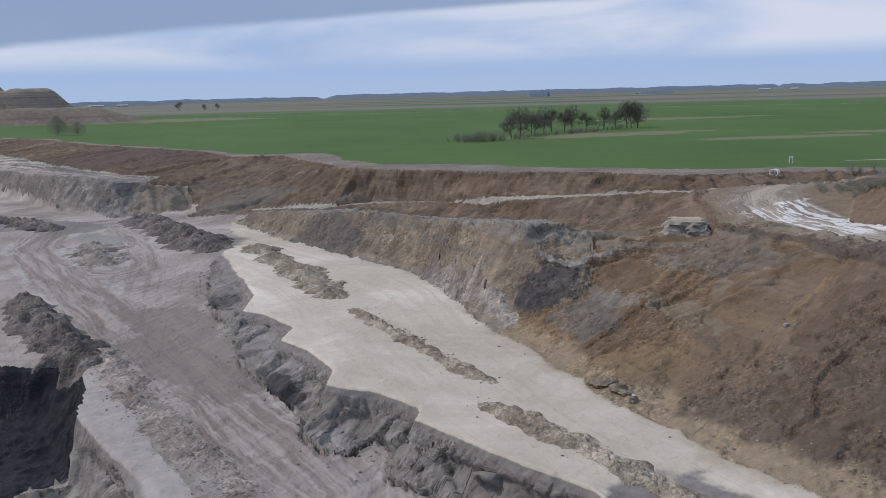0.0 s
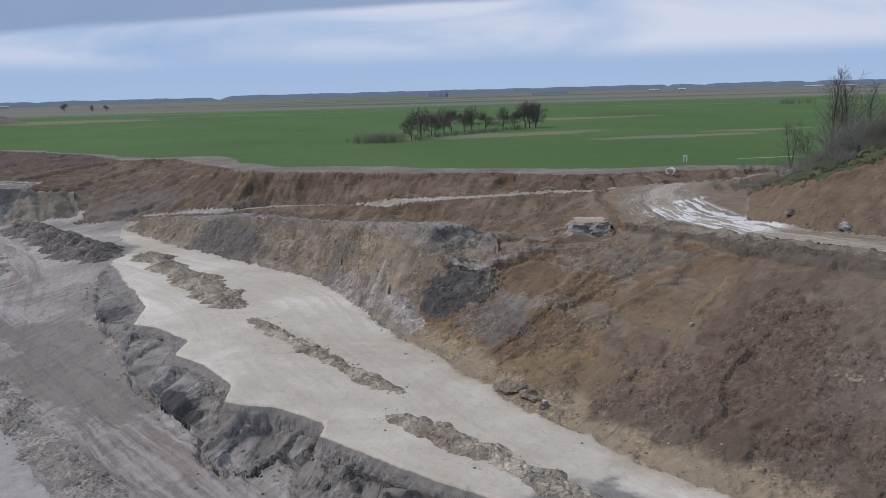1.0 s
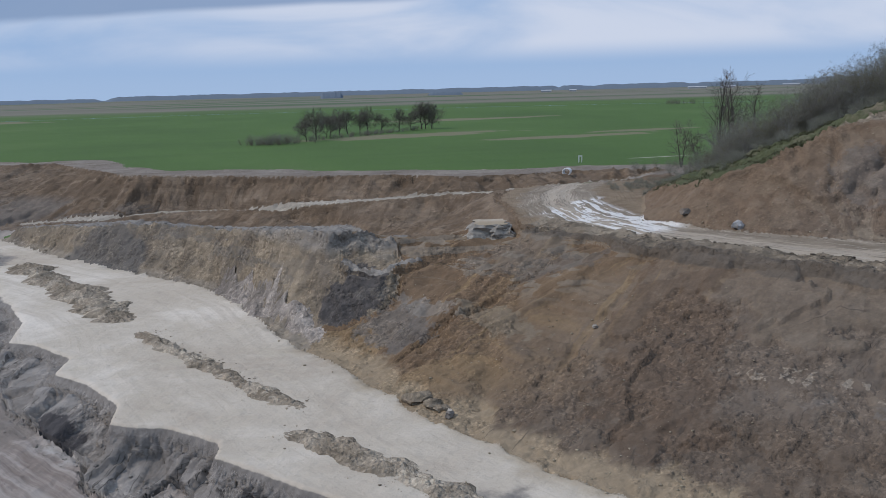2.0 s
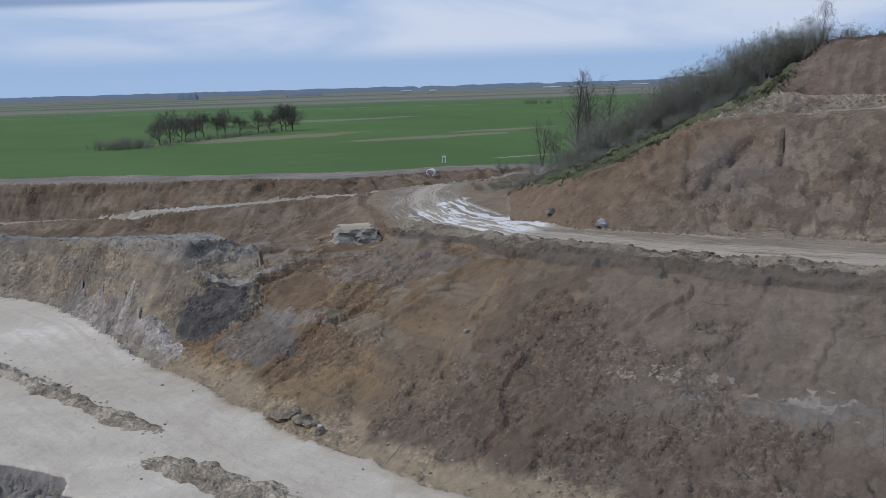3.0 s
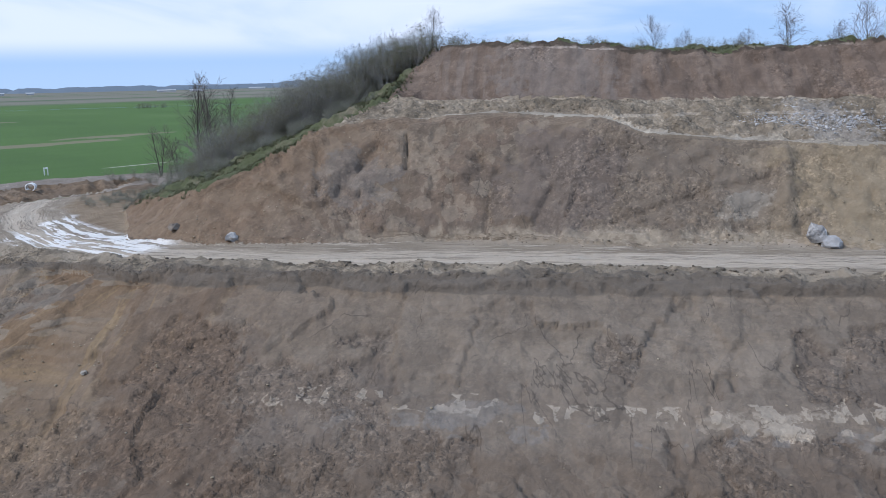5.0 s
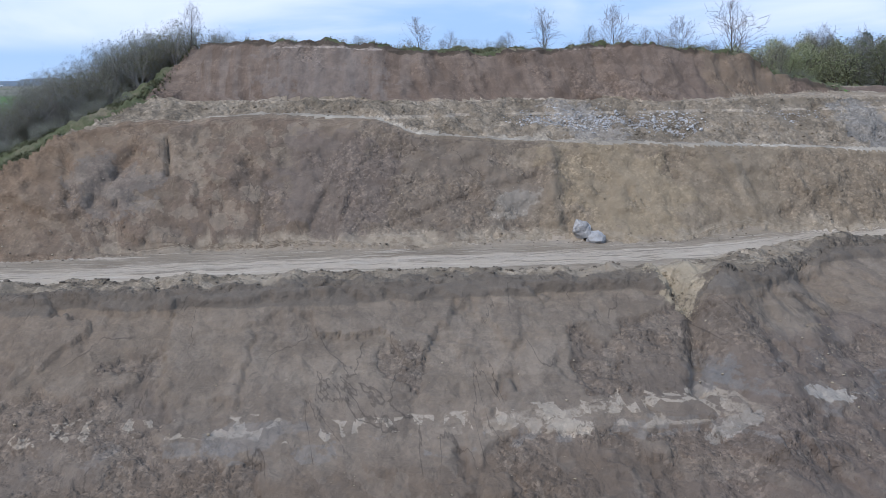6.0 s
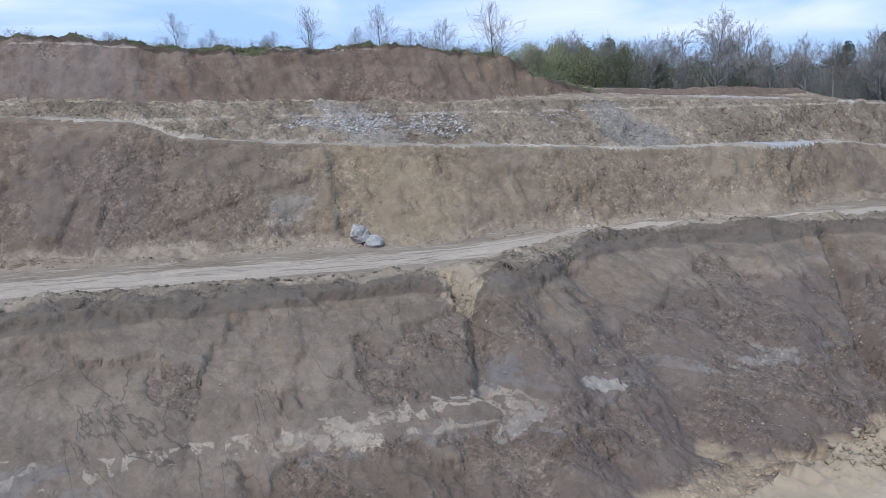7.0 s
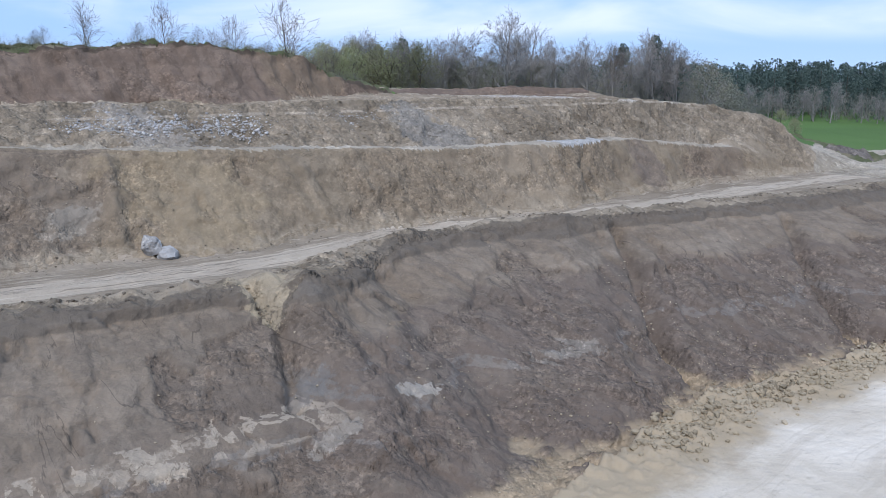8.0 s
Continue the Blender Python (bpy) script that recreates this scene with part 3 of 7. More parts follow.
def low_floor():
    k = Mat("grey_pit_floor")
    col = k.ramp(k.noise(0.055, 7, 0.62, dist=0.8), (0.37, (0.245, 0.214, 0.182)), (0.5, (0.345, 0.302, 0.262)), (0.68, (0.44, 0.392, 0.345)))
    t = k.attr("road")
    edge = k.math("ADD", t, k.math("MULTIPLY", k.math("SUBTRACT", k.noise(0.22, 5, 0.6), 0.5), 5.0))
    lane = k.lanes("road", 1.0)
    road = k.mix(k.steps(lane, 0.38, 0.62), (0.225, 0.185, 0.158), (0.375, 0.33, 0.292))
    col = k.mix(k.steps(edge, 4.5, 6.5, 1, 0), col, road)
    col = k.mix(k.math("MULTIPLY", k.steps(k.math("ABSOLUTE", k.math("SUBTRACT", edge, 6.2)), 0.2, 1.6, 0.6, 0), k.steps(k.noise(0.09, 6, 0.6, loc=(4, 1, 0)), 0.48, 0.58)), col, (0.42, 0.40, 0.37))
    col = k.mix(k.steps(k.noise(0.8, 8, 0.7), 0.5, 0.8, 0, 0.5), col, (0.17, 0.15, 0.132))
    col = k.mix(k.math("MULTIPLY", k.spot(-75, 187, 7, 13, 25, 0.5, 0.1), 0.7), col, (0.42, 0.40, 0.37))
    col = k.mix(k.math("MULTIPLY", k.spot(-36, 118, 8, 24, 28, 0.7, 0.12), 0.75), col, (0.205, 0.175, 0.148))
    col = k.mix(k.math("MULTIPLY", k.spot(-104, 226, 24, 9, -30, 0.8, 0.08), 0.7), col, (0.17, 0.16, 0.148))
    col = k.mix(k.math("MULTIPLY", k.spot(-78, 200, 5, 12, 35, 0.6, 0.1), 0.6), col, (0.235, 0.24, 0.22))
    for loc in (3.0, 11.0):
        c = k.t.nodes.new("ShaderNodeCombineXYZ")
        k.link(k.math("ADD", k.axis(0), k.math("MULTIPLY", k.axis(1), -0.6 if loc < 5 else 0.25)), c.inputs[0])
        k.link(k.math("MULTIPLY", k.axis(1), 0.06), c.inputs[1])
        c.inputs[2].default_value = loc
        n = tree_of(k.t, "ShaderNodeTexNoise", Scale=0.9, Detail=3.0, Roughness=0.5, Distortion=0.3)
        k.link(c.outputs[0], n.inputs["Vector"])
        col = k.mix(k.math("MULTIPLY", k.steps(n.outputs[0], 0.55, 0.60), k.math("MULTIPLY", k.spot(-50, 146, 11, 26, 25, 0.6, 0.05), 0.3)), col, (0.15, 0.135, 0.122))
    k.bump(k.math("ADD", k.noise(0.8, 9, 0.68), k.math("MULTIPLY", lane, 0.8)), 0.5)
    return k.done(col)


def haul_road():
    k = Mat("rutted_haul_road")
    col = k.ramp(k.noise(0.10, 7, 0.62), (0.32, (0.185, 0.148, 0.108)), (0.5, (0.245, 0.202, 0.150)), (0.68, (0.32, 0.268, 0.205)))
    t = k.math("ADD", k.attr("road"), k.math("MULTIPLY", k.math("SUBTRACT", k.noise(0.10, 4), 0.5), 1.4))
    # wheel tracks: pale worn bands with dark churned ruts between them
    worn = k.steps(k.math("ADD", t, k.math("MULTIPLY", k.math("SUBTRACT", k.lanes("road", 0.9), 0.5), 7.0)), 2.2, 2.8, 1, 0)
    col = k.mix(k.math("MULTIPLY", worn, 0.7), col, (0.43, 0.368, 0.290))
    fine = k.lanes("road", 2.6)
    col = k.mix(k.steps(fine, 0.55, 0.60, 0, 0.75), col, (0.175, 0.142, 0.106))
    col = k.mix(k.steps(fine, 0.42, 0.38, 0, 0.55), col, (0.475, 0.415, 0.338))
    # wet ruts: smoother mud, with the glare of the sky painted as near-white
    wet = k.math("MULTIPLY", k.math("MULTIPLY", k.spot(55, 124, 13, 24, -24, 0.3, 0.05), k.steps(k.math("ADD", k.lanes("road", 0.8), k.math("MULTIPLY", k.noise(0.5, 6, 0.65), 0.25)), 0.60, 0.63)), k.steps(t, 6, 8, 1, 0))
    col = k.mix(wet, col, (0.70, 0.665, 0.61))
    col = k.mix(k.steps(k.noise(0.9, 8, 0.7), 0.52, 0.8, 0, 0.4), col, (0.20, 0.168, 0.13))
    off = k.math("MULTIPLY", k.steps(k.math("ADD", t, k.math("MULTIPLY", k.math("SUBTRACT", k.noise(0.2, 6, 0.62), 0.5), 6.0)), 5.5, 7.5), k.steps(k.axis(1), 100.0, 112.0, 0.0, 0.85))
    col = k.mix(off, col, k.ramp(k.noise(0.3, 7, 0.65), (0.35, (0.155, 0.108, 0.067)), (0.65, (0.25, 0.19, 0.125))))
    k.bump(k.math("ADD", k.noise(0.8, 9, 0.66), k.math("MULTIPLY", fine, 1.2)), 0.3)
    return k.done(col, k.mix(wet, (0.95, 0.95, 0.95), (0.3, 0.3, 0.3)))


def meadow():
    k = Mat("green_crop_field")
    col = k.ramp(k.noise(0.012, 6, 0.6, (1, 0.5, 1)), (0.3, (0.062, 0.107, 0.030)), (0.55, (0.075, 0.13, 0.034)), (0.75, (0.098, 0.142, 0.048)))
    rows = k.noise(0.12, 4, 0.6, (0.06, 1.0, 1), rot=(0, 0, radians(8)))
    col = k.mix(k.steps(rows, 0.45, 0.7, 0, 0.35), col, (0.054, 0.094, 0.028))
    dry = (0.20, 0.165, 0.115)
    for x, y, rx, ry, a, s in ((150, 545, 60, 18, 4, 0.02), (128, 326, 40, 9, 8, 0.03), (168, 352, 28, 9, 10, 0.03), (72, 375, 45, 16, 12, 0.03), (-300, 800, 150, 60, 0, 0.02)):
        col = k.mix(k.math("MULTIPLY", k.spot(x, y, rx, ry, a, 0.8, s), 0.7), col, dry)
    col = k.mix(k.math("MULTIPLY", k.spot(110, 221, 11, 0.8, 4, 0.1), 0.8), col, (0.42, 0.39, 0.33))
    far = k.math("ADD", k.axis(1), k.math("MULTIPLY", k.math("SUBTRACT", k.noise(0.002, 4), 0.5), 500.0))
    strips = k.noise(0.004, 3, 0.5, (0.18, 1, 1), rot=(0, 0, radians(4)))
    brown = k.ramp(strips, (0.36, (0.075, 0.112, 0.055)), (0.42, (0.155, 0.140, 0.115)), (0.58, (0.20, 0.172, 0.145)), (0.64, (0.085, 0.118, 0.065)))
    col = k.mix(k.steps(far, 950, 1200, 0, 0.85), col, brown)
    k.bump(k.noise(0.8, 6, 0.6), 0.2)
    return k.done(col)


def scrub_ground():
    k = Mat("rough_grass")
    col = k.ramp(k.noise(0.18, 7, 0.65), (0.3, (0.080, 0.086, 0.042)), (0.5, (0.090, 0.099, 0.050)), (0.68, (0.18, 0.155, 0.105)))
    k.bump(k.noise(1.2, 8, 0.7), 0.5)
    return k.done(col)


M_FLOOR, M_LOW, M_ROAD, M_FIELD, M_SCRUB = pale_floor(), low_floor(), haul_road(), meadow(), scrub_ground()


# ---- break lines of the pit, in plan: crests, toes and roads ----
FIELD_CREST = [(-278.7, 527.1, 0), (-240.3, 489.2, 0), (-209.6, 468.6, 0), (-154.4, 394.6, 0), (-116.8, 355.6, 0), (-89.1, 327.8, 0), (-68.3, 291.7, 0), (-51.1, 288.2, 0), (-27.4, 239.3, 0), (-4.4, 225.4, 0), (16.2, 213.1, 0), (35.3, 206.1, 0), (47.9, 195, 0), (60.2, 193, 0), (74.6, 195.9, 0), (86.5, 191.3, 0), (95.7, 188.5, 0)]
RAMP = [(-66.7, 229.9, -11.2), (-50.2, 236.2, -10.2), (-11.7, 223.4, -7.5), (9.1, 208.9, -5.6), (27.4, 196.7, -4), (44.3, 188, -2.7), (55.5, 178.8, -1.3), (69.4, 182.7, -1.3), (83, 183.7, -1.3)]
TROUGH = [(-43.3, 223.2, -11), (-19.5, 229.8, -10), (2.4, 213.5, -9), (20.8, 193.8, -8.5), (28.7, 160.8, -8.8)]
MIDTOE = [(-50.8, 218.2, -11.1), (-31.8, 187.1, -11.1), (-17.9, 168.4, -11.1), (-4.4, 150.2, -11.1), (1.2, 135.3, -11.1), (6.9, 113.2, -11.1), (9.3, 107.5, -11.1), (13.4, 100.9, -11.1)]
MIDCREST = [(-47.2, 215.4, -8.3), (-29.7, 191.7, -5.6), (-13.6, 173.7, -3.6), (-4.4, 161.1, -3.4), (5.9, 135.5, -0.4), (11.8, 123.8, 0.8), (15.4, 124.2, 0.6), (18.4, 125.4, 0.2)]
NOTCH = [(11.4, 122.2, -2.6), (12.9, 120.4, -3.0), (13.9, 118, -3.3), (16.1, 115.3, -3.5), (18.2, 114.7, -3.3), (20.2, 116.6, -2.7), (23, 116.5, -2.3), (27, 117.6, -1.7)]
NOTCHIN = [(13.6, 121.2, -2.5), (14.9, 118.6, -3.0), (16.7, 116.4, -3.1), (18.4, 116, -2.9), (20.4, 117.5, -2.5), (23.1, 117.4, -2.1)]
NOTCHFOOT = [(8.3, 117.5, -10.2), (11.6, 113.4, -9.3), (14.6, 112.6, -7.5), (17.8, 112, -5.4)]
WALLTOE = [(7.8, 109.3, -11.1), (12.4, 98.5, -11.1), (15.7, 86.5, -11.1), (19, 79.1, -11.1), (26.1, 65.6, -11.1), (71, 12.4, -11.1), (78.5, 6.1, -11.1), (87.9, -1.7, -11.1), (94, -8.7, -11.1), (99.8, -19.3, -11.1), (107.2, -29.7, -11.1)]
WALLCREST = [(23.3, 141.4, -8.5), (31.3, 139.9, -6), (36.3, 127.7, -2), (37.4, 115.9, 0.2), (42.8, 106.5, 0.6), (43.5, 95.6, 0.9), (49.8, 87.3, 0.9), (55.1, 77.8, 0.9), (60.6, 69, 0.9), (66.8, 61, 0.9), (72.8, 52.9, 0.9), (78.1, 44.6, 0.9), (82.9, 37.2, 0.9), (81.9, 33.6, -0.6), (85.4, 32.1, 0.4), (88, 29.4, 0.9), (103.1, 25.4, 0.9), (110.1, 19.4, 0.9), (117.8, 5.5, 0.9), (130.6, -19, 0.9), (149.8, -48.6, 0.9)]
ROADIN = [(78.6, 160.3, 1.0), (63.1, 135, 1.3), (52, 112.1, 1.5), (55.3, 103.6, 1.3), (57.9, 99.6, 1.5), (65.5, 90.3, 1.5), (74, 81.6, 1.5), (85.7, 60.2, 1.5), (94.9, 51.5, 1.5), (97.1, 42, 1.5), (108.5, 32.1, 1.5), (117.9, 19.4, 1.5), (128.1, 4.4, 1.5), (140.2, -5.4, 1.5), (159.6, -27.8, 1.5), (171.5, -44.6, 1.5), (181.2, -63.2, 1.5)]
UPCREST = [(68.9, 143.1, 2.2), (61.5, 126, 4.2), (58.9, 108.1, 6.9), (65.3, 104.2, 9.5), (72.2, 102.4, 13.2), (76.5, 99.3, 14.2), (84.6, 91.9, 14.8), (89.2, 85.9, 15.1), (94.5, 75.2, 14.4), (95.2, 69.3, 12.6), (100.6, 61.1, 11.8), (106.5, 49.8, 11.3), (111.1, 41.7, 11), (127, 19.5, 9.7), (137, 3.5, 9.7), (150.3, -8.7, 9.2), (164.7, -29, 6.6), (171.1, -41.3, 3.7)]
FLANK = [(80.7, 104.1, 15.3), (84.5, 102.8, 16.6), (95.6, 107.7, 21.2), (101.4, 109, 24.3)]
RUBTOP = [(83.9, 102.2, 16.5), (90.2, 94.2, 16.5), (97.2, 83.1, 16.3), (103.4, 74.3, 15.8), (111.7, 66.5, 16.1), (116.9, 57.2, 15.9), (121.2, 47.9, 15.3), (126.9, 41.6, 15.6), (138.3, 27.6, 15.7), (147.8, 11, 15.4), (163.1, -9, 14.9), (177.1, -27.2, 13.6), (180.3, -38.7, 11.4), (178.9, -42, 9.6), (177, -43.9, 7), (175.6, -45.7, 4.6)]
TOPTOE = [(90.5, 101.5, 16.4), (97, 90.5, 16.4), (102.8, 81, 16.2), (108, 73, 16), (116, 65.5, 16), (121.6, 58.5, 15.7), (125.5, 51, 15.4), (132.7, 44.3, 15.6), (149.8, 37.2, 15.9), (159.1, 29.1, 16)]
TOPCREST = [(97.2, 104.1, 24.3), (101.9, 96.1, 24.2), (107.8, 85.9, 23.7), (111.3, 79.1, 22.7), (118, 71.4, 22.5), (124.8, 64.5, 22.9), (130, 58.5, 23.8), (134, 52, 23.7), (137.6, 47.4, 22.9), (145.8, 42.5, 22), (152.3, 37.5, 18.7), (158.7, 30, 16.6)]
TERREDGE = [(-44, 177.8, -11.1), (-39.2, 164.2, -11.1), (-34.3, 149, -11.1), (-29.5, 135.5, -11.1), (-29, 125.2, -11.1), (-25.5, 123.2, -11.1), (-20, 115.2, -11.1), (-20.8, 109.4, -11.1), (-16.8, 104.8, -11.1), (-12.5, 96.1, -11.1), (-12.9, 91, -11.15), (-10.1, 89.3, -11.1), (-7.4, 88.4, -11.1), (-2.6, 83.3, -11.1), (-2.9, 79.9, -11.1), (0.4, 76.2, -11.1), (4.2, 71.4, -11.1), (7.6, 67.8, -11.1), (11.1, 64.2, -11.1), (11.8, 62.3, -11.1)]
TERRFOOT = [(-44.7, 166.7, -12.3), (-37.5, 136.7, -13), (-31, 122, -13.3), (-25.7, 106.7, -14), (-21, 100, -14.9), (-17, 94.5, -15.2), (-15.6, 90.2, -15), (-15.2, 86, -15.2), (-12.3, 81.8, -15.5), (-9.6, 81.6, -15.6), (-8, 84.6, -15.2), (-6.2, 82, -15.6), (-6.4, 77.4, -16), (-3.2, 74.6, -16.1), (-0.5, 71.4, -16.2), (4.7, 66.2, -16.6)]
TERRMID = [(x - 0.9, y - 0.8, -12.2) for x, y, z in TERREDGE[2:9]] + [(x - 1.0, y - 1.0, -13.9) for x, y, z in TERREDGE[9:]]
LOWROAD = [(-11.9, 74.8, -16.4), (-22.6, 90.9, -16), (-41.2, 118.5, -14.9), (-66.5, 156, -13.8), (-91.5, 196.1, -13), (-96.9, 224.4, -12), (-78.8, 230.7, -11.6)]
STRIP = [(-23.5, 74.4, -16), (-30.8, 88, -15.9), (-42.1, 104.1, -15.6), (-61.9, 137.9, -14.5), (-88.5, 179, -13.6)]
HOLERIM = [(-66.4, 118.6, -15.9), (-59.9, 115.1, -15.9), (-49.3, 115.2, -15.9), (-44.6, 105.1, -15.9), (-42.1, 96.2, -15.9), (-34, 85.2, -15.9), (-27.7, 78.2, -15.9), (-24.9, 72.3, -15.9)]
HOLEFOOT = [(-65.9, 116.1, -23), (-58.7, 114.1, -23), (-53, 110.7, -23), (-48.6, 103, -23), (-41.6, 91.6, -23), (-35.5, 80.1, -23)]
BANKTOE = [(-176.8, 330.2, -12), (-140.1, 292.1, -12), (-112.7, 258.3, -12), (-88.6, 237.4, -12), (-82.1, 240.7, -12), (-70.1, 247.7, -12)]
BANKCREST = [(-179.3, 336.4, -4.7), (-154.5, 312, -4), (-115.8, 267.9, -2.5), (-91.9, 248.8, -2.7), (-80.6, 253, -4), (-73.2, 254.9, -5.7)]
LEDGE = [(-225.5, 424.8, -4), (-197.1, 399.5, -4), (-133.8, 319.5, -4), (-100.2, 281.4, -4), (-75.1, 261.7, -4), (-64.4, 266, -4)]
BROW = [(68.6, 134.7, 4.2), (64.7, 115.2, 7.1), (70.5, 111.6, 9.8), (77.8, 109.5, 13.8), (81.8, 105.3, 15.8)]
ROADOUT = [(41.8, 122.5, 1.2), (44.4, 113.9, 1.2), (46.5, 104.5, 1.2), (52.8, 93.5, 1.2), (59.2, 82.7, 1.2), (65.2, 73.3, 1.2), (71.4, 64.4, 1.2), (76.7, 55.1, 1.2), (82.1, 46.2, 1.2), (88.9, 37.9, 1.2), (101.6, 31.2, 1.2), (113.6, 19.4, 1.2), (123.3, 4.9, 1.2), (128, -3.2, 1.2), (140, -21.9, 1.2), (157.5, -52.1, 1.2)]
PLAT = [(38, 121, 0.6), (42, 138, 0.6), (46, 158, -0.4), (55.5, 178.8, -1.3)]
RAMPOUT = [(x * 0.985, y * 0.985, z - 0.1) for x, y, z in RAMP[1:7]]
TROUGHFOOT = [(x * 0.935, y * 0.935, z - 3.4) for x, y, z in RAMP[2:6]]
BERM = [(45.2, 104.5, 1.7), (51, 91.5, 1.8), (57.4, 80.7, 1.6), (63, 71.3, 1.8), (69.4, 62.8, 1.6), (75.1, 54, 1.8), (80.3, 45.4, 1.7), (87, 35.5, 1.6), (102, 29.2, 1.8), (112, 19.4, 1.7), (121, 5.2, 1.7), (137, -21, 1.8), (154, -51, 1.7)]
PATHIN = [(x + 3.4 * w, y + 2.5 * w, z + 0.1) for w, (x, y, z) in zip((0.5, 0.45, 0.4, 0.4, 0.4, 0.45, 0.5, 0.6, 0.8, 1.0, 1.0), UPCREST[6:17])]
HILLBACK = [(112, 128, 20), (140, 112, 22), (165, 80, 22), (185, 50, 17), (205, 10, 14.5), (222, -25, 13), (222, -52, 8)]
HILLFOOT = [(82, 166, 0), (112, 152, 0), (150, 165, 0), (220, 170, 0), (320, 120, 0), (380, 40, 0), (360, -40, 0), (300, -75, 0), (245, -78, 0), (212, -80, 0.4), (190, -62, 1.2)]
FIELD_SOUTH = [(168, -62, 0.8), (190, -95, 0), (240, -150, 0)]
BACKBANK = [(160, 31.5, 16.5), (174.2, 34.3, 16.4), (184.9, 19.9, 16.3), (191.3, 4.1, 16.8), (194.2, -6.5, 16.4)]
BACKTOE = [(163, 28.6, 15.7), (172, 29.6, 15.5), (181.9, 19.2, 15.1), (187.3, 3.6, 15.2), (190.4, -7.6, 15.2)]
KNOLL = [(31.2, 119.8, -1.2), (32.6, 126, 0.4), (36.4, 125.5, 0.5), (36.6, 120, -0.8), (31.2, 119.8, -1.2)]
BREAKS = (KNOLL, NOTCH, NOTCHIN, NOTCHFOOT, BACKBANK, BACKTOE, FIELD_CREST, RAMP, TROUGH, MIDTOE, MIDCREST, WALLTOE, WALLCREST, ROADIN, UPCREST, FLANK, RUBTOP, TOPTOE, TOPCREST, TERREDGE, TERRMID, TERRFOOT,
          LOWROAD, STRIP, HOLERIM, HOLEFOOT, BANKTOE, BANKCREST, LEDGE, BROW, PLAT, ROADOUT, BERM, RAMPOUT, TROUGHFOOT, PATHIN, HILLBACK, HILLFOOT, FIELD_SOUTH)

# ---- the ground: a sheet in rings round the pit, its height carried smoothly from one break line to the next ----
CX, CY, R0, R1, STEP = 3.0, 9.0, 42.0, 900.0, 0.0027
TH0, TH1 = radians(-33), radians(121)
NR, NTH = int(math.log(R1 / R0) / STEP) // 8 * 8, int((TH1 - TH0) / STEP) // 8 * 8


def grid(k):
    """Ring radii and angles of the sheet, k times coarser than the finest."""
    lr = np.log(R0) + (np.arange(NR // k) + 0.5) * STEP * k
    return np.exp(lr), TH0 + (np.arange(NTH // k) + 0.5) * STEP * k


def lay(k):
    """The break lines' heights on that sheet, and where they lie."""
    h, n = np.zeros((NR // k, NTH // k)), np.zeros((NR // k, NTH // k))
    for line in BREAKS:
        p = np.array(line, float)
        for a, b in zip(p[:-1], p[1:]):
            s = np.linspace(0, 1, 700)[:, None]
            q = a + (b - a) * s
            i = ((np.log(np.hypot(q[:, 0] - CX, q[:, 1] - CY)) - np.log(R0)) / (STEP * k)).astype(int)
            j = ((np.arctan2(q[:, 0] - CX, q[:, 1] - CY) - TH0) / (STEP * k)).astype(int)
            ok = (i >= 0) & (i < NR // k) & (j >= 0) & (j < NTH // k)
            np.add.at(h, (i[ok], j[ok]), q[ok, 2])
            np.add.at(n, (i[ok], j[ok]), 1)
    fixed = n > 0
    h[fixed] /= n[fixed]
    fixed[-1, :], h[-1, :] = True, 0.0
    return h, fixed


height = None
for k, rounds in ((8, 2400), (4, 700), (2, 320), (1, 150)):
    val, fixed = lay(k)
    height = val.copy() if height is None else np.where(fixed, val, np.kron(height, np.ones((2, 2))))
    for _ in range(rounds):
        e = np.pad(height, 1, mode="edge")
        height = np.where(fixed, val, (e[:-2, 1:-1] + e[2:, 1:-1] + e[1:-1, :-2] + e[1:-1, 2:]) * 0.25)

radii, angles = grid(1)
GX = CX + radii[:, None] * np.sin(angles)[None, :]
GY = CY + radii[:, None] * np.cos(angles)[None, :]


def lattice(ix, iy, iz, seed):
    h = (ix * 374761393 + iy * 668265263 + iz * 2147483647 + seed * 1274126177) & 0xFFFFFFFF
    h = ((h ^ (h >> 13)) * 1274126177) & 0xFFFFFFFF
    return ((h ^ (h >> 16)) & 0xFFFF) / 65535.0


def value_noise(x, y, z, seed):
    fx, fy, fz = np.floor(x), np.floor(y), np.floor(z)
    ux, uy, uz = x - fx, y - fy, z - fz
    ux, uy, uz = (u * u * (3 - 2 * u) for u in (ux, uy, uz))
    ix, iy, iz = fx.astype(np.int64), fy.astype(np.int64), fz.astype(np.int64)
    out = 0.0
    for a in (0, 1):
        for b in (0, 1):
            for c in (0, 1):
                w = (ux if a else 1 - ux) * (uy if b else 1 - uy) * (uz if c else 1 - uz)
                out = out + w * lattice(ix + a, iy + b, iz + c, seed)
    return out - 0.5


def rough(x, y, z, size, octaves, seed, keep=0.5, zs=1.0):
    """Fractal noise of about -0.5 to 0.5; size in metres; zs below 1 draws it out upwards."""
    out, amp = 0.0, 1.0
    for o in range(octaves):
        f = 2.03 ** o / size
        out = out + amp * value_noise(x * f + o * 17.3, y * f - o * 9.1, z * f * zs, seed + o)
        amp *= keep
    return out


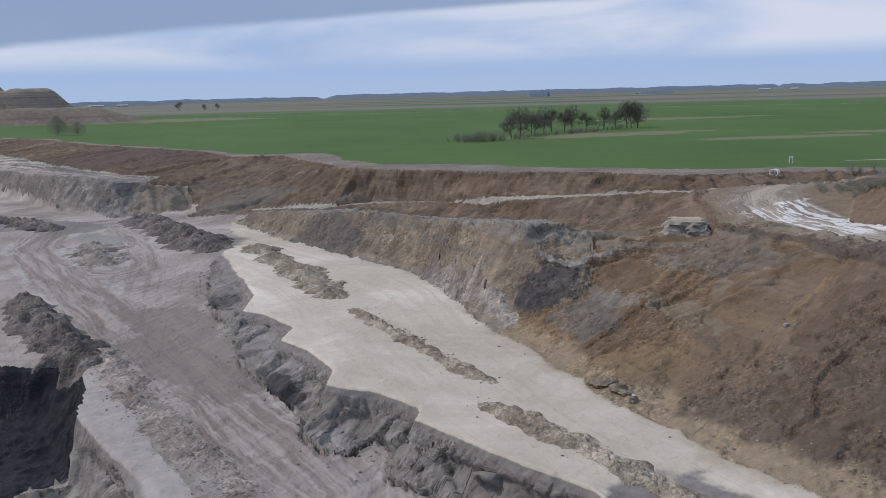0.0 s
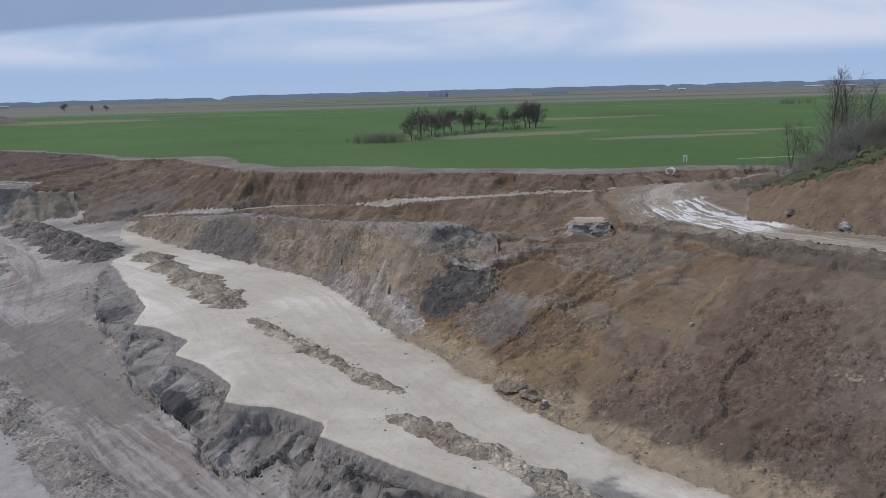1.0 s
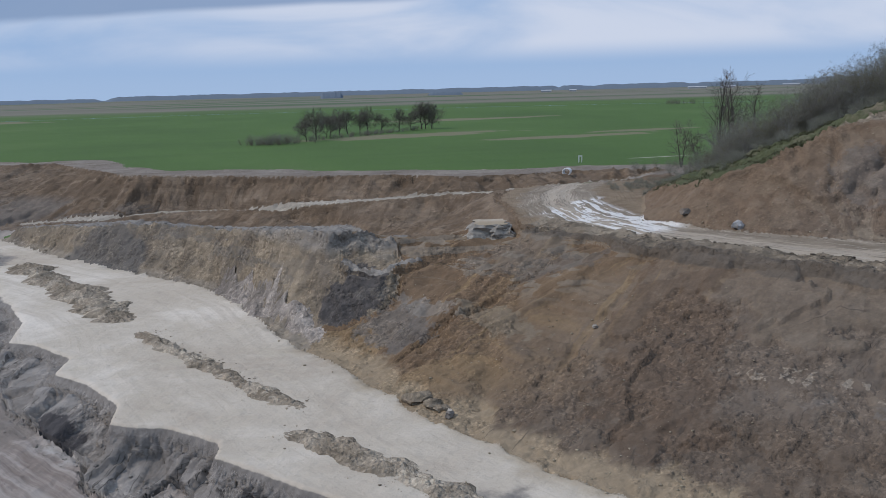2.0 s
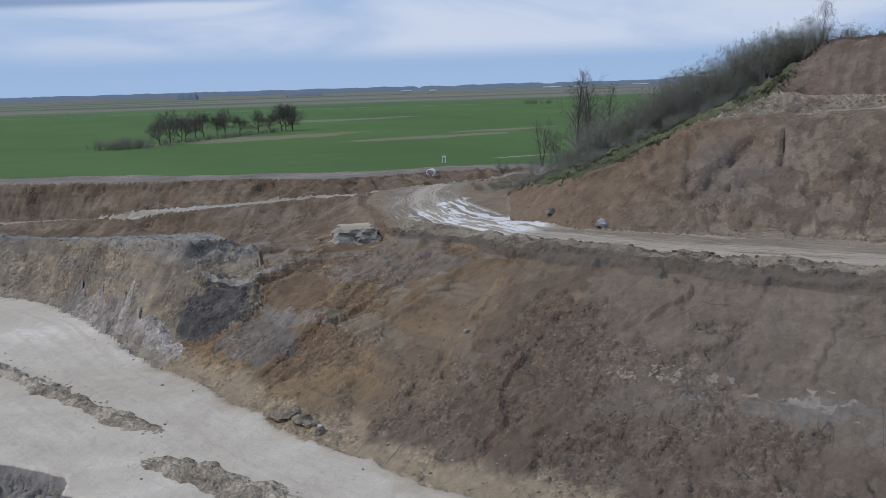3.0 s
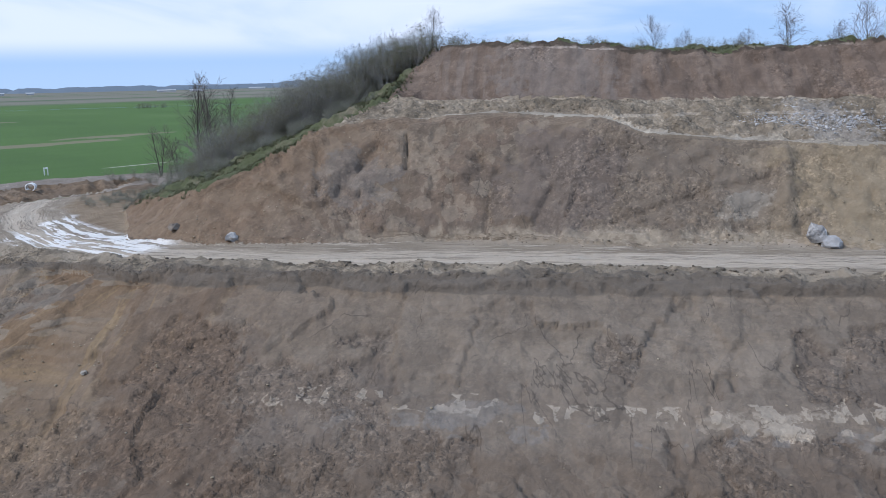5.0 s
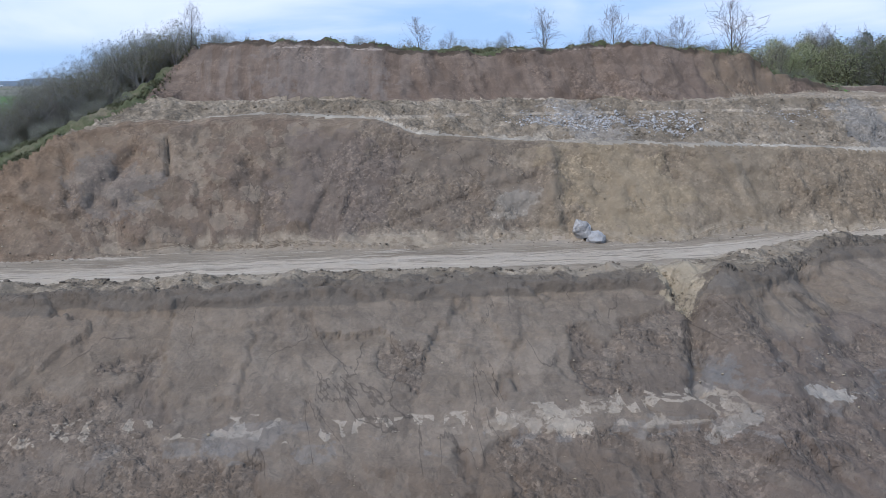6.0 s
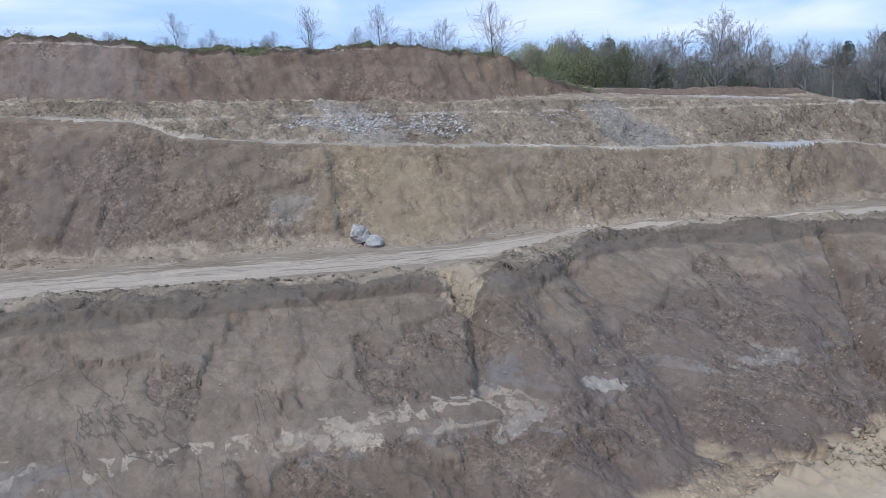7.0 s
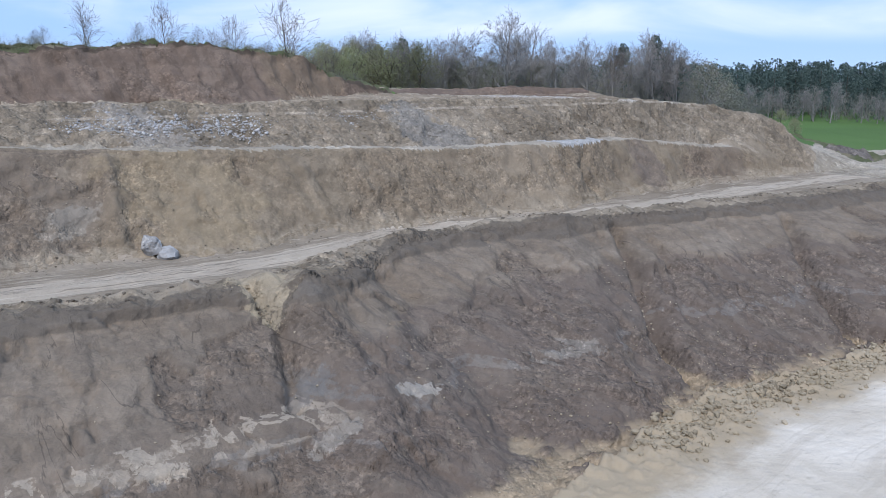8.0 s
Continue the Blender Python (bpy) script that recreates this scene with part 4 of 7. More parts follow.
def inside(poly, x, y):
    p = np.array([q[:2] for q in poly])
    res = np.zeros(x.shape, bool)
    box = (x > p[:, 0].min()) & (x < p[:, 0].max()) & (y > p[:, 1].min()) & (y < p[:, 1].max())
    xs, ys = x[box], y[box]
    r = np.zeros(xs.shape, bool)
    for (x0, y0), (x1, y1) in zip(p, np.roll(p, -1, 0)):
        if y0 != y1:
            r ^= ((y0 > ys) != (y1 > ys)) & (xs < (x1 - x0) * (ys - y0) / (y1 - y0) + x0)
    res[box] = r
    return res


def away(line, x, y, reach=30.0):
    """Distance from a line in plan, up to reach."""
    p = np.array([q[:2] for q in line], float)
    d = np.full(x.shape, reach)
    box = (x > p[:, 0].min() - reach) & (x < p[:, 0].max() + reach) & (y > p[:, 1].min() - reach) & (y < p[:, 1].max() + reach)
    xs, ys, best = x[box], y[box], d[box]
    for a, b in zip(p[:-1], p[1:]):
        v = b - a
        t = np.clip(((xs - a[0]) * v[0] + (ys - a[1]) * v[1]) / (v @ v), 0, 1)
        best = np.minimum(best, np.hypot(xs - a[0] - t * v[0], ys - a[1] - t * v[1]))
    d[box] = best
    return d


# kinds of ground, by areas of the plan with slightly wandering borders
zero = np.zeros_like(GX)
wander = np.clip(1.0 - (GY - 75) / 40, 0.25, 1)
WX = GX + wander * rough(GX, GY, zero, 5.0, 2, 11)
WY = GY + wander * rough(GX, GY, zero, 5.0, 2, 23)
MIDFOOT = [(x - 1.5, y - 0.7, z) for x, y, z in MIDTOE]
WALLFOOT = [(x - 0.9, y - 0.7, z) for x, y, z in WALLTOE]
AREAS = [
    ("pit_floor_low", M_LOW, "grey rutted pit floor of clay and spoil with a haul road", RAMP[:2] + TROUGH[:1] + MIDTOE[:1] + TERREDGE + [(11.8, 40, 0), (-200, 40, 0), (-300, 560, 0)] + LEDGE),
    ("pit_floor", M_FLOOR, "pale dusty marl terrace of the pit floor with vehicle tracks", TERREDGE + [(11.8, 20, 0), (95, -60, 0)] + WALLFOOT[::-1] + MIDFOOT[::-1]),
    ("wall_clay_cliff", M_CLIFF, "steep grey clay cliff below the pale pit terrace", TERRFOOT + TERREDGE[::-1]),
    ("pit_ledge", M_PALEGREY, "pale grey clay ledge beside a deep cut in the pit floor", HOLERIM[2:] + [(-20, 70, 0), (-27.5, 82, 0), (-36, 96, 0), (-43, 108, 0), (-49, 118, 0)]),
    ("wall_coal_hole", M_SHADEDCOAL, "dark coal-bearing wall of a deep cut in the pit floor, its shadow in the colour", HOLERIM[:5] + [(-47, 93, 0), (-56, 60, 0), (-120, 50, 0), (-120, 135, 0)]),
    ("wall_hole_cliff", M_CLIFF, "grey cracked clay cliff of a deep cut in the pit floor", HOLERIM[4:] + [(-22, 60, 0), (-56, 60, 0), (-47, 93, 0)]),
    ("wall_spoil_bank", M_GREYSLOPE, "grey spoil bank at the far end of the pit", BANKTOE + BANKCREST[::-1]),
    ("bench_far", M_TERRACE, "grey trampled benches at the far end of the pit", BANKCREST + LEDGE[::-1]),
    ("wall_far", M_FAR, "far brown cut face below the edge of the crop field", LEDGE + RAMP + FIELD_CREST[::-1]),
    ("wall_trough", M_FAR, "brown slope below a pale ramp across the pit", TROUGH + PLAT + RAMP[::-1]),
    ("ramp", M_RAMP, "narrow pale dirt ramp climbing across the far pit wall", RAMPOUT + RAMP[6:0:-1]),
    ("bench_middle", M_GREYSLOPE, "grey rubble-strewn top of the middle bench", MIDCREST + [(24, 122, 0)] + TROUGH[::-1]),
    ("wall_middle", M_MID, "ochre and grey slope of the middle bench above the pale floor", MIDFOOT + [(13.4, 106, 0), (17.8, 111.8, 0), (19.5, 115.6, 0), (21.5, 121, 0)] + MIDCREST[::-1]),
    ("haul_road", M_ROAD, "rutted pale dirt haul road with wet mud on a bench of the pit", PLAT[:1] + ROADOUT + [(172, -78, 0)] + ROADIN[::-1] + [(83, 178, 0), (60, 182, 0)] + PLAT[:0:-1]),
    ("berm", M_BERM, "low berm of loose brown earth along the outer edge of the haul road", ROADOUT + [(165, -75, 0), (158, -62, 0)] + WALLCREST[:2:-1]),
    ("wall_lower", M_WALL_LOW, "tall brown and grey earth face below the haul road", WALLFOOT + [(149.8, -60, 0)] + WALLCREST[::-1]),
    ("wall_upper", M_WALL_UP, "brown eroded earth face above the haul road", ROADIN + UPCREST[::-1]),
    ("bench_path", M_PATH, "pale trodden path along the edge of the upper bench", UPCREST[6:17] + PATHIN[::-1]),
    ("wall_rubble", M_BANK, "bank of loose rubble and pale clods on the upper bench", UPCREST[4:7] + PATHIN + RUBTOP[::-1]),
    ("bench_top", M_BENCHTOP, "narrow upper bench of loose earth with a strip of pale rubble", RUBTOP + [(222, -52, 0), (222, -25, 0), (205, 10, 0), (185, 35, 0), (160, 29, 0)] + TOPTOE[::-1]),
    ("wall_top", M_WALL_TOP, "reddish brown top face of the pit wall", TOPTOE + TOPCREST[::-1] + FLANK[::-1]),
    ("yard", M_PATH, "bare sandy ground where the haul road leaves the pit", [(172, -46, 0), (190, -52, 0), (214, -62, 0), (232, -78, 0), (236, -90, 0), (200, -105, 0), (160, -66, 0)]),
    ("hill", M_SCRUB, "rough grass on the hill behind the pit wall", UPCREST[:5] + FLANK + TOPCREST + [(185, 35, 0), (205, 10, 0), (222, -25, 0), (222, -52, 0)] + HILLFOOT[::-1]),
]
kind_of = np.full(GX.shape, -1)
for n, (_, _, _, poly) in enumerate(AREAS):
    kind_of[inside(poly, WX, WY)] = n
index = {a[0]: n for n, a in enumerate(AREAS)}
kind_of[inside(RAMPOUT + TROUGHFOOT[::-1], WX, WY) & (kind_of == index["bench_middle"])] = index["wall_trough"]
kind_of[inside([(18, 111, 0), (19.6, 114.4, 0)] + NOTCH[:5][::-1] + [(9, 120, 0), (7.2, 116.5, 0), (11.4, 112.4, 0), (14.5, 111.4, 0)], GX, GY)] = index["wall_middle"]
kind_of[inside(NOTCH[1:7] + NOTCHIN[::-1], GX, GY)] = index["bench_middle"]
kind_of[inside(NOTCHIN[:5] + [(21, 124, 0)] + MIDCREST[:4:-1], WX, WY)] = index["wall_middle"]
kind_of[inside(RAMPOUT + RAMP[6:0:-1], GX, GY)] = index["ramp"]
kind_of[inside(BACKTOE + [(196.5, -7, 0)] + [(x + 2, y + 1, z) for x, y, z in BACKBANK[::-1]], WX, WY)] = index["wall_top"]
kind_of[(kind_of == index["pit_floor_low"]) & (GX > -90) & (GX < -30) & (GY > 236) & (height > -10.6)] = index["wall_far"]
kind_of[(kind_of == index["bench_far"]) & (GX > -84)] = index["wall_far"]
kind_of[(kind_of == -1) & (GX > -60) & (GX < 90) & (GY < 180) & (height < 0.4)] = index["wall_trough"]
kind_of[(kind_of == -1) & (GX > 30) & (GX < 62) & (GY > 108) & (GY < 182) & (height < 1.7)] = index["berm"]
kind_of[(kind_of == -1) & (GX > 58) & (GX < 130) & (GY > 88) & (GY < 150) & (height > 2.5)] = index["hill"]
kind_of[(kind_of == -1) & (GX > 100) & (GX < 190) & (GY > -62) & (GY < 20)] = index["bench_top"]

# the brinks of the cliffs follow the break of the ground
for line, level, top, faces, reach in ((TERREDGE, -12.1, "pit_floor", ("wall_clay_cliff",), 3.0), (HOLERIM[3:], -16.9, "pit_ledge", ("wall_hole_cliff",), 2.0)):
    brink = (away(line, GX, GY, 5.0) < reach) & np.isin(kind_of, [index[top]] + [index[q] for q in faces])
    kind_of[brink] = np.where(height < level, index[faces[0]], index[top])[brink]

# relief: rills and spalls on the faces, clods and ruts on the flats
RELIEF = dict(pit_floor_low=(0.30, 0.26), pit_floor=(0.08, 0.10), wall_clay_cliff=(0.5, 0.45), wall_coal_hole=(1.0, 0.7), wall_hole_cliff=(0.7, 0.4), pit_ledge=(0.1, 0.12), wall_spoil_bank=(1.7, 0.9), bench_far=(0.8, 0.4), wall_far=(1.3, 0.7),
              wall_trough=(0.9, 0.6), bench_middle=(0.35, 0.8), wall_middle=(0.8, 0.8), haul_road=(0.10, 0.14), yard=(0.25, 0.3), berm=(0.45, 0.6), ramp=(0.05, 0.1), bench_path=(0.08, 0.2), wall_lower=(0.75, 0.34), wall_upper=(0.5, 0.34), wall_rubble=(0.55, 0.8), bench_top=(0.2, 0.4),
              wall_top=(0.85, 0.45), hill=(0.9, 1.0))
rill = np.full(GX.shape, 0.0)
clod = np.full(GX.shape, 0.02)
for n, (name, _, _, _) in enumerate(AREAS):
    rill[kind_of == n], clod[kind_of == n] = RELIEF[name]


def soften(a, times):
    for _ in range(times):
        e = np.pad(a, 1, mode="edge")
        a = (e[:-2, 1:-1] + e[2:, 1:-1] + e[1:-1, :-2] + e[1:-1, 2:] + a * 2) / 6
    return a


# breaks worn a little round, more so far away
far_off = np.clip((GY - 120) / 30, 0, 1)
height = soften(height, 1) * (1 - far_off) + soften(height, 5) * far_off
rill[kind_of == index["wall_lower"]] *= (0.22 + np.where(GY > 55, 1.1, 0.45) * np.clip(np.abs(GY - 55) / 30 - 0.5, 0, 1))[kind_of == index["wall_lower"]]
clod[kind_of == index["wall_lower"]] *= (0.7 + 0.4 * np.clip((GY - 88) / 12, 0, 1))[kind_of == index["wall_lower"]]
rill, clod = soften(rill, 6), soften(clod, 6)
TRACK = [(70, 182), (58, 160), (50, 138), (46.5, 118), (49, 104), (55, 93), (62, 83), (69.5, 73), (76.5, 63.5), (83, 54), (89, 45), (97, 36), (109, 26.5), (117, 15), (124.5, 3), (136, -11), (152, -30), (166, -48), (182, -75)]
LOOP = [(-81.3, 219.2), (-70.4, 199.4), (-60, 176), (-57.5, 167), (-61.4, 162.5), (-67.7, 165), (-76, 177), (-83.7, 191.1)]
near_low = np.minimum(away(LOWROAD, GX, GY), away(LOOP, GX, GY) + 2.4)
near_up = away(TRACK, GX, GY)



def strike(line, x, y):
    """Distance along a line in plan, at the nearest place on it."""
    p = np.array([q[:2] for q in line], float)
    best, s, run = np.full(x.shape, 1e9), np.zeros(x.shape), 0.0
    for a, b in zip(p[:-1], p[1:]):
        v = b - a
        t = np.clip(((x - a[0]) * v[0] + (y - a[1]) * v[1]) / (v @ v), 0, 1)
        d = np.hypot(x - a[0] - t * v[0], y - a[1] - t * v[1])
        s = np.where(d < best, run + t * math.hypot(*v), s)
        best = np.minimum(best, d)
        run += math.hypot(*v)
    return s


LOWER_LINE = WALLCREST[2:12] + [(81, 40.5, 0), (92, 30, 0)] + WALLCREST[16:]
FACES = dict(wall_lower=LOWER_LINE, wall_upper=UPCREST, wall_top=TOPCREST, wall_middle=MIDCREST, wall_far=FIELD_CREST, wall_trough=RAMP, wall_clay_cliff=TERREDGE,
             wall_hole_cliff=HOLERIM, wall_spoil_bank=BANKCREST, wall_rubble=RUBTOP)
down = (GX - GY) * 0.7
for name, line in FACES.items():
    at = kind_of == index[name]
    down[at] = strike(line, GX[at], GY[at])
far_kind = kind_of == index["bench_far"]
floor_kind = kind_of == index["pit_floor"]
down = soften(down, 3)
down[floor_kind] = away(MIDTOE[:6] + WALLTOE[1:], GX[floor_kind], GY[floor_kind], 95.0)
down[far_kind] = away(BANKCREST, GX[far_kind], GY[far_kind], 120.0)

# surface normals of the smooth sheet, to push the relief out of the faces
PU = np.stack(np.gradient(GX, axis=0)), np.stack(np.gradient(GY, axis=0)), np.gradient(height, axis=0)
PV = np.stack(np.gradient(GX, axis=1)), np.stack(np.gradient(GY, axis=1)), np.gradient(height, axis=1)
N = np.stack([PV[1] * PU[2] - PV[2] * PU[1], PV[2] * PU[0] - PV[0] * PU[2], PV[0] * PU[1] - PV[1] * PU[0]])
N /= np.linalg.norm(N, axis=0)
N *= np.sign(N[2])
live = (kind_of >= 0) | (np.abs(height) > 0.05)


def relief_of(x, y, z, *rest):
    """rough() where the ground is not level crop."""
    out = np.zeros(GX.shape)
    out[live] = rough(x[live], y[live], z[live], *rest)
    return out


big = relief_of(GX, GY, height, 9.0, 4, 3, 0.55, 0.35)
ridge = 0.5 - np.abs(relief_of(down + height * 0.2, zero, height, 5.0, 5, 31, 0.58, 0.16)) * 2.2
rilled = relief_of(down - height * 0.15, zero, height, 2.2, 4, 41, 0.6, 0.2)
fine = relief_of(GX, GY, height, 1.6, 4, 57, 0.6)


def broken(u, v, size_u, size_v, seed):
    """Random value of the uneven plate in which each point lies."""
    u, v = u / size_u, v / size_v
    iu, iv = np.floor(u).astype(np.int64), np.floor(v).astype(np.int64)
    best, val = np.full(u.shape, 9.0), np.zeros(u.shape)
    for a in (-1, 0, 1):
        for b in (-1, 0, 1):
            cu, cv = iu + a, iv + b
            d = (cu + lattice(cu, cv, cu * 0, seed) - u) ** 2 + (cv + lattice(cu, cv, cu * 0, seed + 1) - v) ** 2
            q = d < best
            best = np.where(q, d, best)
            val = np.where(q, lattice(cu, cv, cu * 0, seed + 2), val)
    return val


wob = relief_of(down, zero, height, 2.5, 4, 91, 0.6)
plate = broken(down + 2.2 * wob, height * 1.7 + 2.2 * relief_of(down, zero, height, 2.5, 4, 95, 0.6), 5.5, 4.5, 7)
plate2 = broken(down + 1.2 * wob, height * 1.7 + 1.0 * wob, 1.8, 1.6, 17)
column = broken(down + 0.8 * wob, height * 0.3 + 0.6 * wob, 3.2, 1.0, 29)
face, block = np.zeros(GX.shape), np.zeros(GX.shape)
for name in ("wall_clay_cliff", "wall_hole_cliff"):
    block[kind_of == index[name]] = 1.0
block = soften(block, 2)
for name in FACES:
    face[kind_of == index[name]] = 1.0
face = soften(face, 4)
toe_fade = np.clip(np.minimum(np.minimum(away(MIDTOE, GX, GY), away(WALLTOE, GX, GY)) / 6.0, np.minimum(away(HOLERIM, GX, GY), away(TERREDGE, GX, GY)) / 2.0), 0.05, 1)
toe_fade = np.minimum(toe_fade, np.clip(away(UPCREST[5:], GX, GY) / 2.2, 0.2, 1))
push = rill * toe_fade * (big * 0.9 + ridge * 0.55 + rilled * 0.35 - 0.2) + clod * fine + face * toe_fade * ((plate - 0.5) * 0.6 + (plate2 - 0.5) * 0.2) + block * np.clip(toe_fade * 2, 0, 1) * (column - 0.6) * 1.3
# slid patches: the skin of the lower face is gone in scalloped plates, and off most of its foot
patch = relief_of(down + 1.5 * wob, zero, height * 1.5, 10.0, 6, 131, 0.55)
lower = np.interp(height, (-11, -6.6, -6.1, -5.3, -4.8, -2.4, -0.8, 0.2), (0.16, 0.13, -0.12, -0.14, 0.05, 0.03, -0.3, -0.6))
lower += np.clip((46 - GY) / 8, 0, 1) * np.interp(height, (-11, -4.2, -2.6, -1.2), (0.22, 0.2, 0.02, 0))
lower += np.clip((24 - GY) / 8, 0, 1) * np.interp(height, (-11, -3.8, -2.8, -1.8), (0.25, 0.25, 0.1, -0.1))
upper = np.interp(height, (2.0, 4.0, 9.0, 15.0), (-0.4, 0.05, 0.03, -0.15))
slump = np.zeros(GX.shape)
for name, profile in (("wall_lower", lower), ("wall_upper", upper)):
    at = kind_of == index[name]
    slump[at] = np.clip((patch + profile)[at] / 0.035, 0, 1)
slump = slump * slump * (3 - 2 * slump)
push += -0.28 * slump * toe_fade + slump * 0.30 * fine
# the lip of topsoil stands out over the face below it
lip_foot = 0.35 + 0.7 * relief_of(GX, GY, zero, 3.0, 4, 141, 0.6)
lip = np.where((kind_of == index["wall_lower"]) | (kind_of == index["berm"]), np.clip((height - lip_foot) / 0.12, 0, 1), 0.0)
push += 0.55 * lip * np.clip(away(WALLCREST[3:], GX, GY, 8.0) * -0.25 + 1.3, 0, 1)
# rubble that has come down on the floor along the eastern toe
talus = np.clip(1 - away(WALLTOE[4:], GX, GY, 12.0) / (7 + 6 * rough(GX, GY, zero, 6, 3, 151)), 0, 1) * np.clip((14 - GY) / 6, 0, 1)
push += talus * (0.9 + 1.4 * np.maximum(fine, -0.2)) * np.where(kind_of == index["pit_floor"], 1.0, 0.6)
# gullies washed into the faces and ribs left between them: line, depth, half width
CARVED = (
    ([(85.6, 37.1), (82.6, 35), (81.4, 33.3), (77.5, 32), (73, 30.7)], -1.2, 0.7),
    ([(119.8, -1.2), (110.8, -2.2), (100.7, -2.8), (92.2, -4.9)], -1.9, 0.9), ([(130.8, -26.3), (120.9, -25.3), (112.3, -25.3), (106.6, -26.4)], -1.8, 0.9),
    ([(96.6, 25.5), (89.6, 21.3), (85.3, 16.7), (78, 13.2)], -1.6, 2.8), ([(115.7, -6.9), (104.2, -7.2)], -0.7, 0.9),
    ([(25, 99.6), (24.6, 90.3), (20.6, 81)], -0.8, 1.4), ([(85.4, 31.8), (81, 30), (76.3, 25.8), (68.1, 23.1)], 1.6, 2.4),
    ([(116.1, 6.4), (99.2, 4.6), (86.8, 4.8)], 1.2, 3.0), ([(23.7, 104.4), (24.6, 94.3), (26.4, 87)], 0.9, 1.6), ([(79.7, 93.3), (76.8, 90.5)], -0.9, 0.2), ([(71.1, 100), (68.1, 96.3)], -0.7, 0.6),
    ([(76.3, 95.3), (69.4, 94.6)], -0.7, 0.7), ([(102.1, 55.5), (96.1, 52.3)], 0.8, 0.9), ([(85.5, 67.1), (93, 61.4), (99.8, 55.1)], -0.5, 0.35), ([(139.6, -0.1), (136.2, 1.1), (136.5, -1.4)], -0.8, 0.4),
    ([(108.3, 76.8), (106.6, 74.1)], -0.5, 0.5),
    ([(65.1, 42.7), (66.4, 43.7), (65.7, 44.4), (63.6, 43.8), (61.9, 43.2)], -0.45, 0.28), ([(64.5, 50.3), (61.9, 49.4), (59.9, 49.1)], -0.22, 0.2), ([(66.5, 52.3), (67.3, 49.8), (67.6, 47.6)], -0.2, 0.2), ([(70.3, 50.9), (71.1, 50.6), (71.3, 49.7)], -0.4, 0.3), ([(115.6, -5.5), (109.6, -5.3), (105.6, -6.6)], -0.6, 0.5), ([(116.0, -8.7), (116.0, -11.5), (113.4, -13.5), (113.5, -14.9)], -0.5, 0.4), ([(105.5, 13.1), (101.2, 16.3), (94.5, 17.0)], -0.5, 0.45), ([(115.6, -2.4), (106.9, -3.7), (99.2, -3.7), (93.5, -6.3)], -0.8, 0.7))
for line, deep, wide in CARVED:
    push += deep * np.exp(-(away(line, GX, GY, wide * 3.5) / wide) ** 2)
HX = GX + N[0] * push
HY = GY + N[1] * push
HZ = height + N[2] * push
for d, w in ((near_low, 4.2), (near_up, 3.4)):
    HZ += np.where(d < w * 1.6, 0.10 * np.cos(d / w * 6.0) * np.clip(1.6 - d / w, 0, 1), 0)


def sheet(name, verts, faces, material, label, kind="structure", category="", smooth=True, layers=None):
    me = bpy.data.meshes.new(name)
    verts, sizes = np.asarray(verts, np.float32), np.array([len(q) for q in faces], np.int32)
    loops = np.asarray(faces, np.int32).ravel()
    me.vertices.add(len(verts))
    me.vertices.foreach_set("co", verts.ravel())
    me.loops.add(len(loops))
    me.loops.foreach_set("vertex_index", loops)
    me.polygons.add(len(sizes))
    me.polygons.foreach_set("loop_start", np.concatenate([[0], np.cumsum(sizes)[:-1]]).astype(np.int32))
    me.materials.append(material)
    me.polygons.foreach_set("use_smooth", np.full(len(me.polygons), smooth))
    for key, values in (layers or {}).items():
        me.attributes.new(key, "FLOAT", "POINT").data.foreach_set("value", values)
    me.update(calc_edges=True)
    return tagged(new(name, me), label, category or name.split("_")[0], "", kind)


flat_xyz = np.stack([HX, HY, HZ], -1).reshape(-1, 3)
near = {"pit_floor_low": near_low.ravel(), "haul_road": near_up.ravel(), "pit_floor": away(WALLTOE, GX, GY).ravel(), "berm": away(WALLCREST, GX, GY).ravel(), "wall_top": away(TOPCREST, GX, GY).ravel()}
near["wall_far"] = near["wall_trough"] = near["bench_middle"] = away([((a[0] + b[0]) / 2, (a[1] + b[1]) / 2) for a, b in zip(RAMPOUT, RAMP[1:7])] + RAMP[6:], GX, GY).ravel()
ids = np.arange(NR * NTH).reshape(NR, NTH)
quads = np.stack([ids[:-1, :-1], ids[:-1, 1:], ids[1:, 1:], ids[1:, :-1]], -1).reshape(-1, 4)
quad_kind = kind_of[:-1, :-1].ravel()
# the strip of bare topsoil between crop and cut
strip = (away(FIELD_CREST, GX, GY, 40) + 6 * rough(GX, GY, zero, 14, 3, 77) < 4 + 9 * np.clip((GX + 75) / 30, 0, 1) - 2 * np.clip((GX - 30) / 20, 0, 1)) & (kind_of == -1)
quad_strip = strip[:-1, :-1].ravel()


def part_of_sheet(pick):
    q = quads[pick]
    used, back = np.unique(q, return_inverse=True)
    return flat_xyz[used], back.reshape(-1, 4), used


for n, (name, mat, label, _) in enumerate(AREAS):
    pick = quad_kind == n
    if pick.any():
        v, f, used = part_of_sheet(pick)
        layers = {"strike": down.ravel()[used], "slump": slump.ravel()[used]}
        if name in near:
            layers["road"] = near[name][used]
        sheet(name, v, f, mat, label, layers=layers)
v, f, _ = part_of_sheet((quad_kind == -1) & quad_strip)
sheet("ground_topsoil", v, f, M_TOPSOIL, "strip of bare brown topsoil along the edge of the crop field", category="ground")
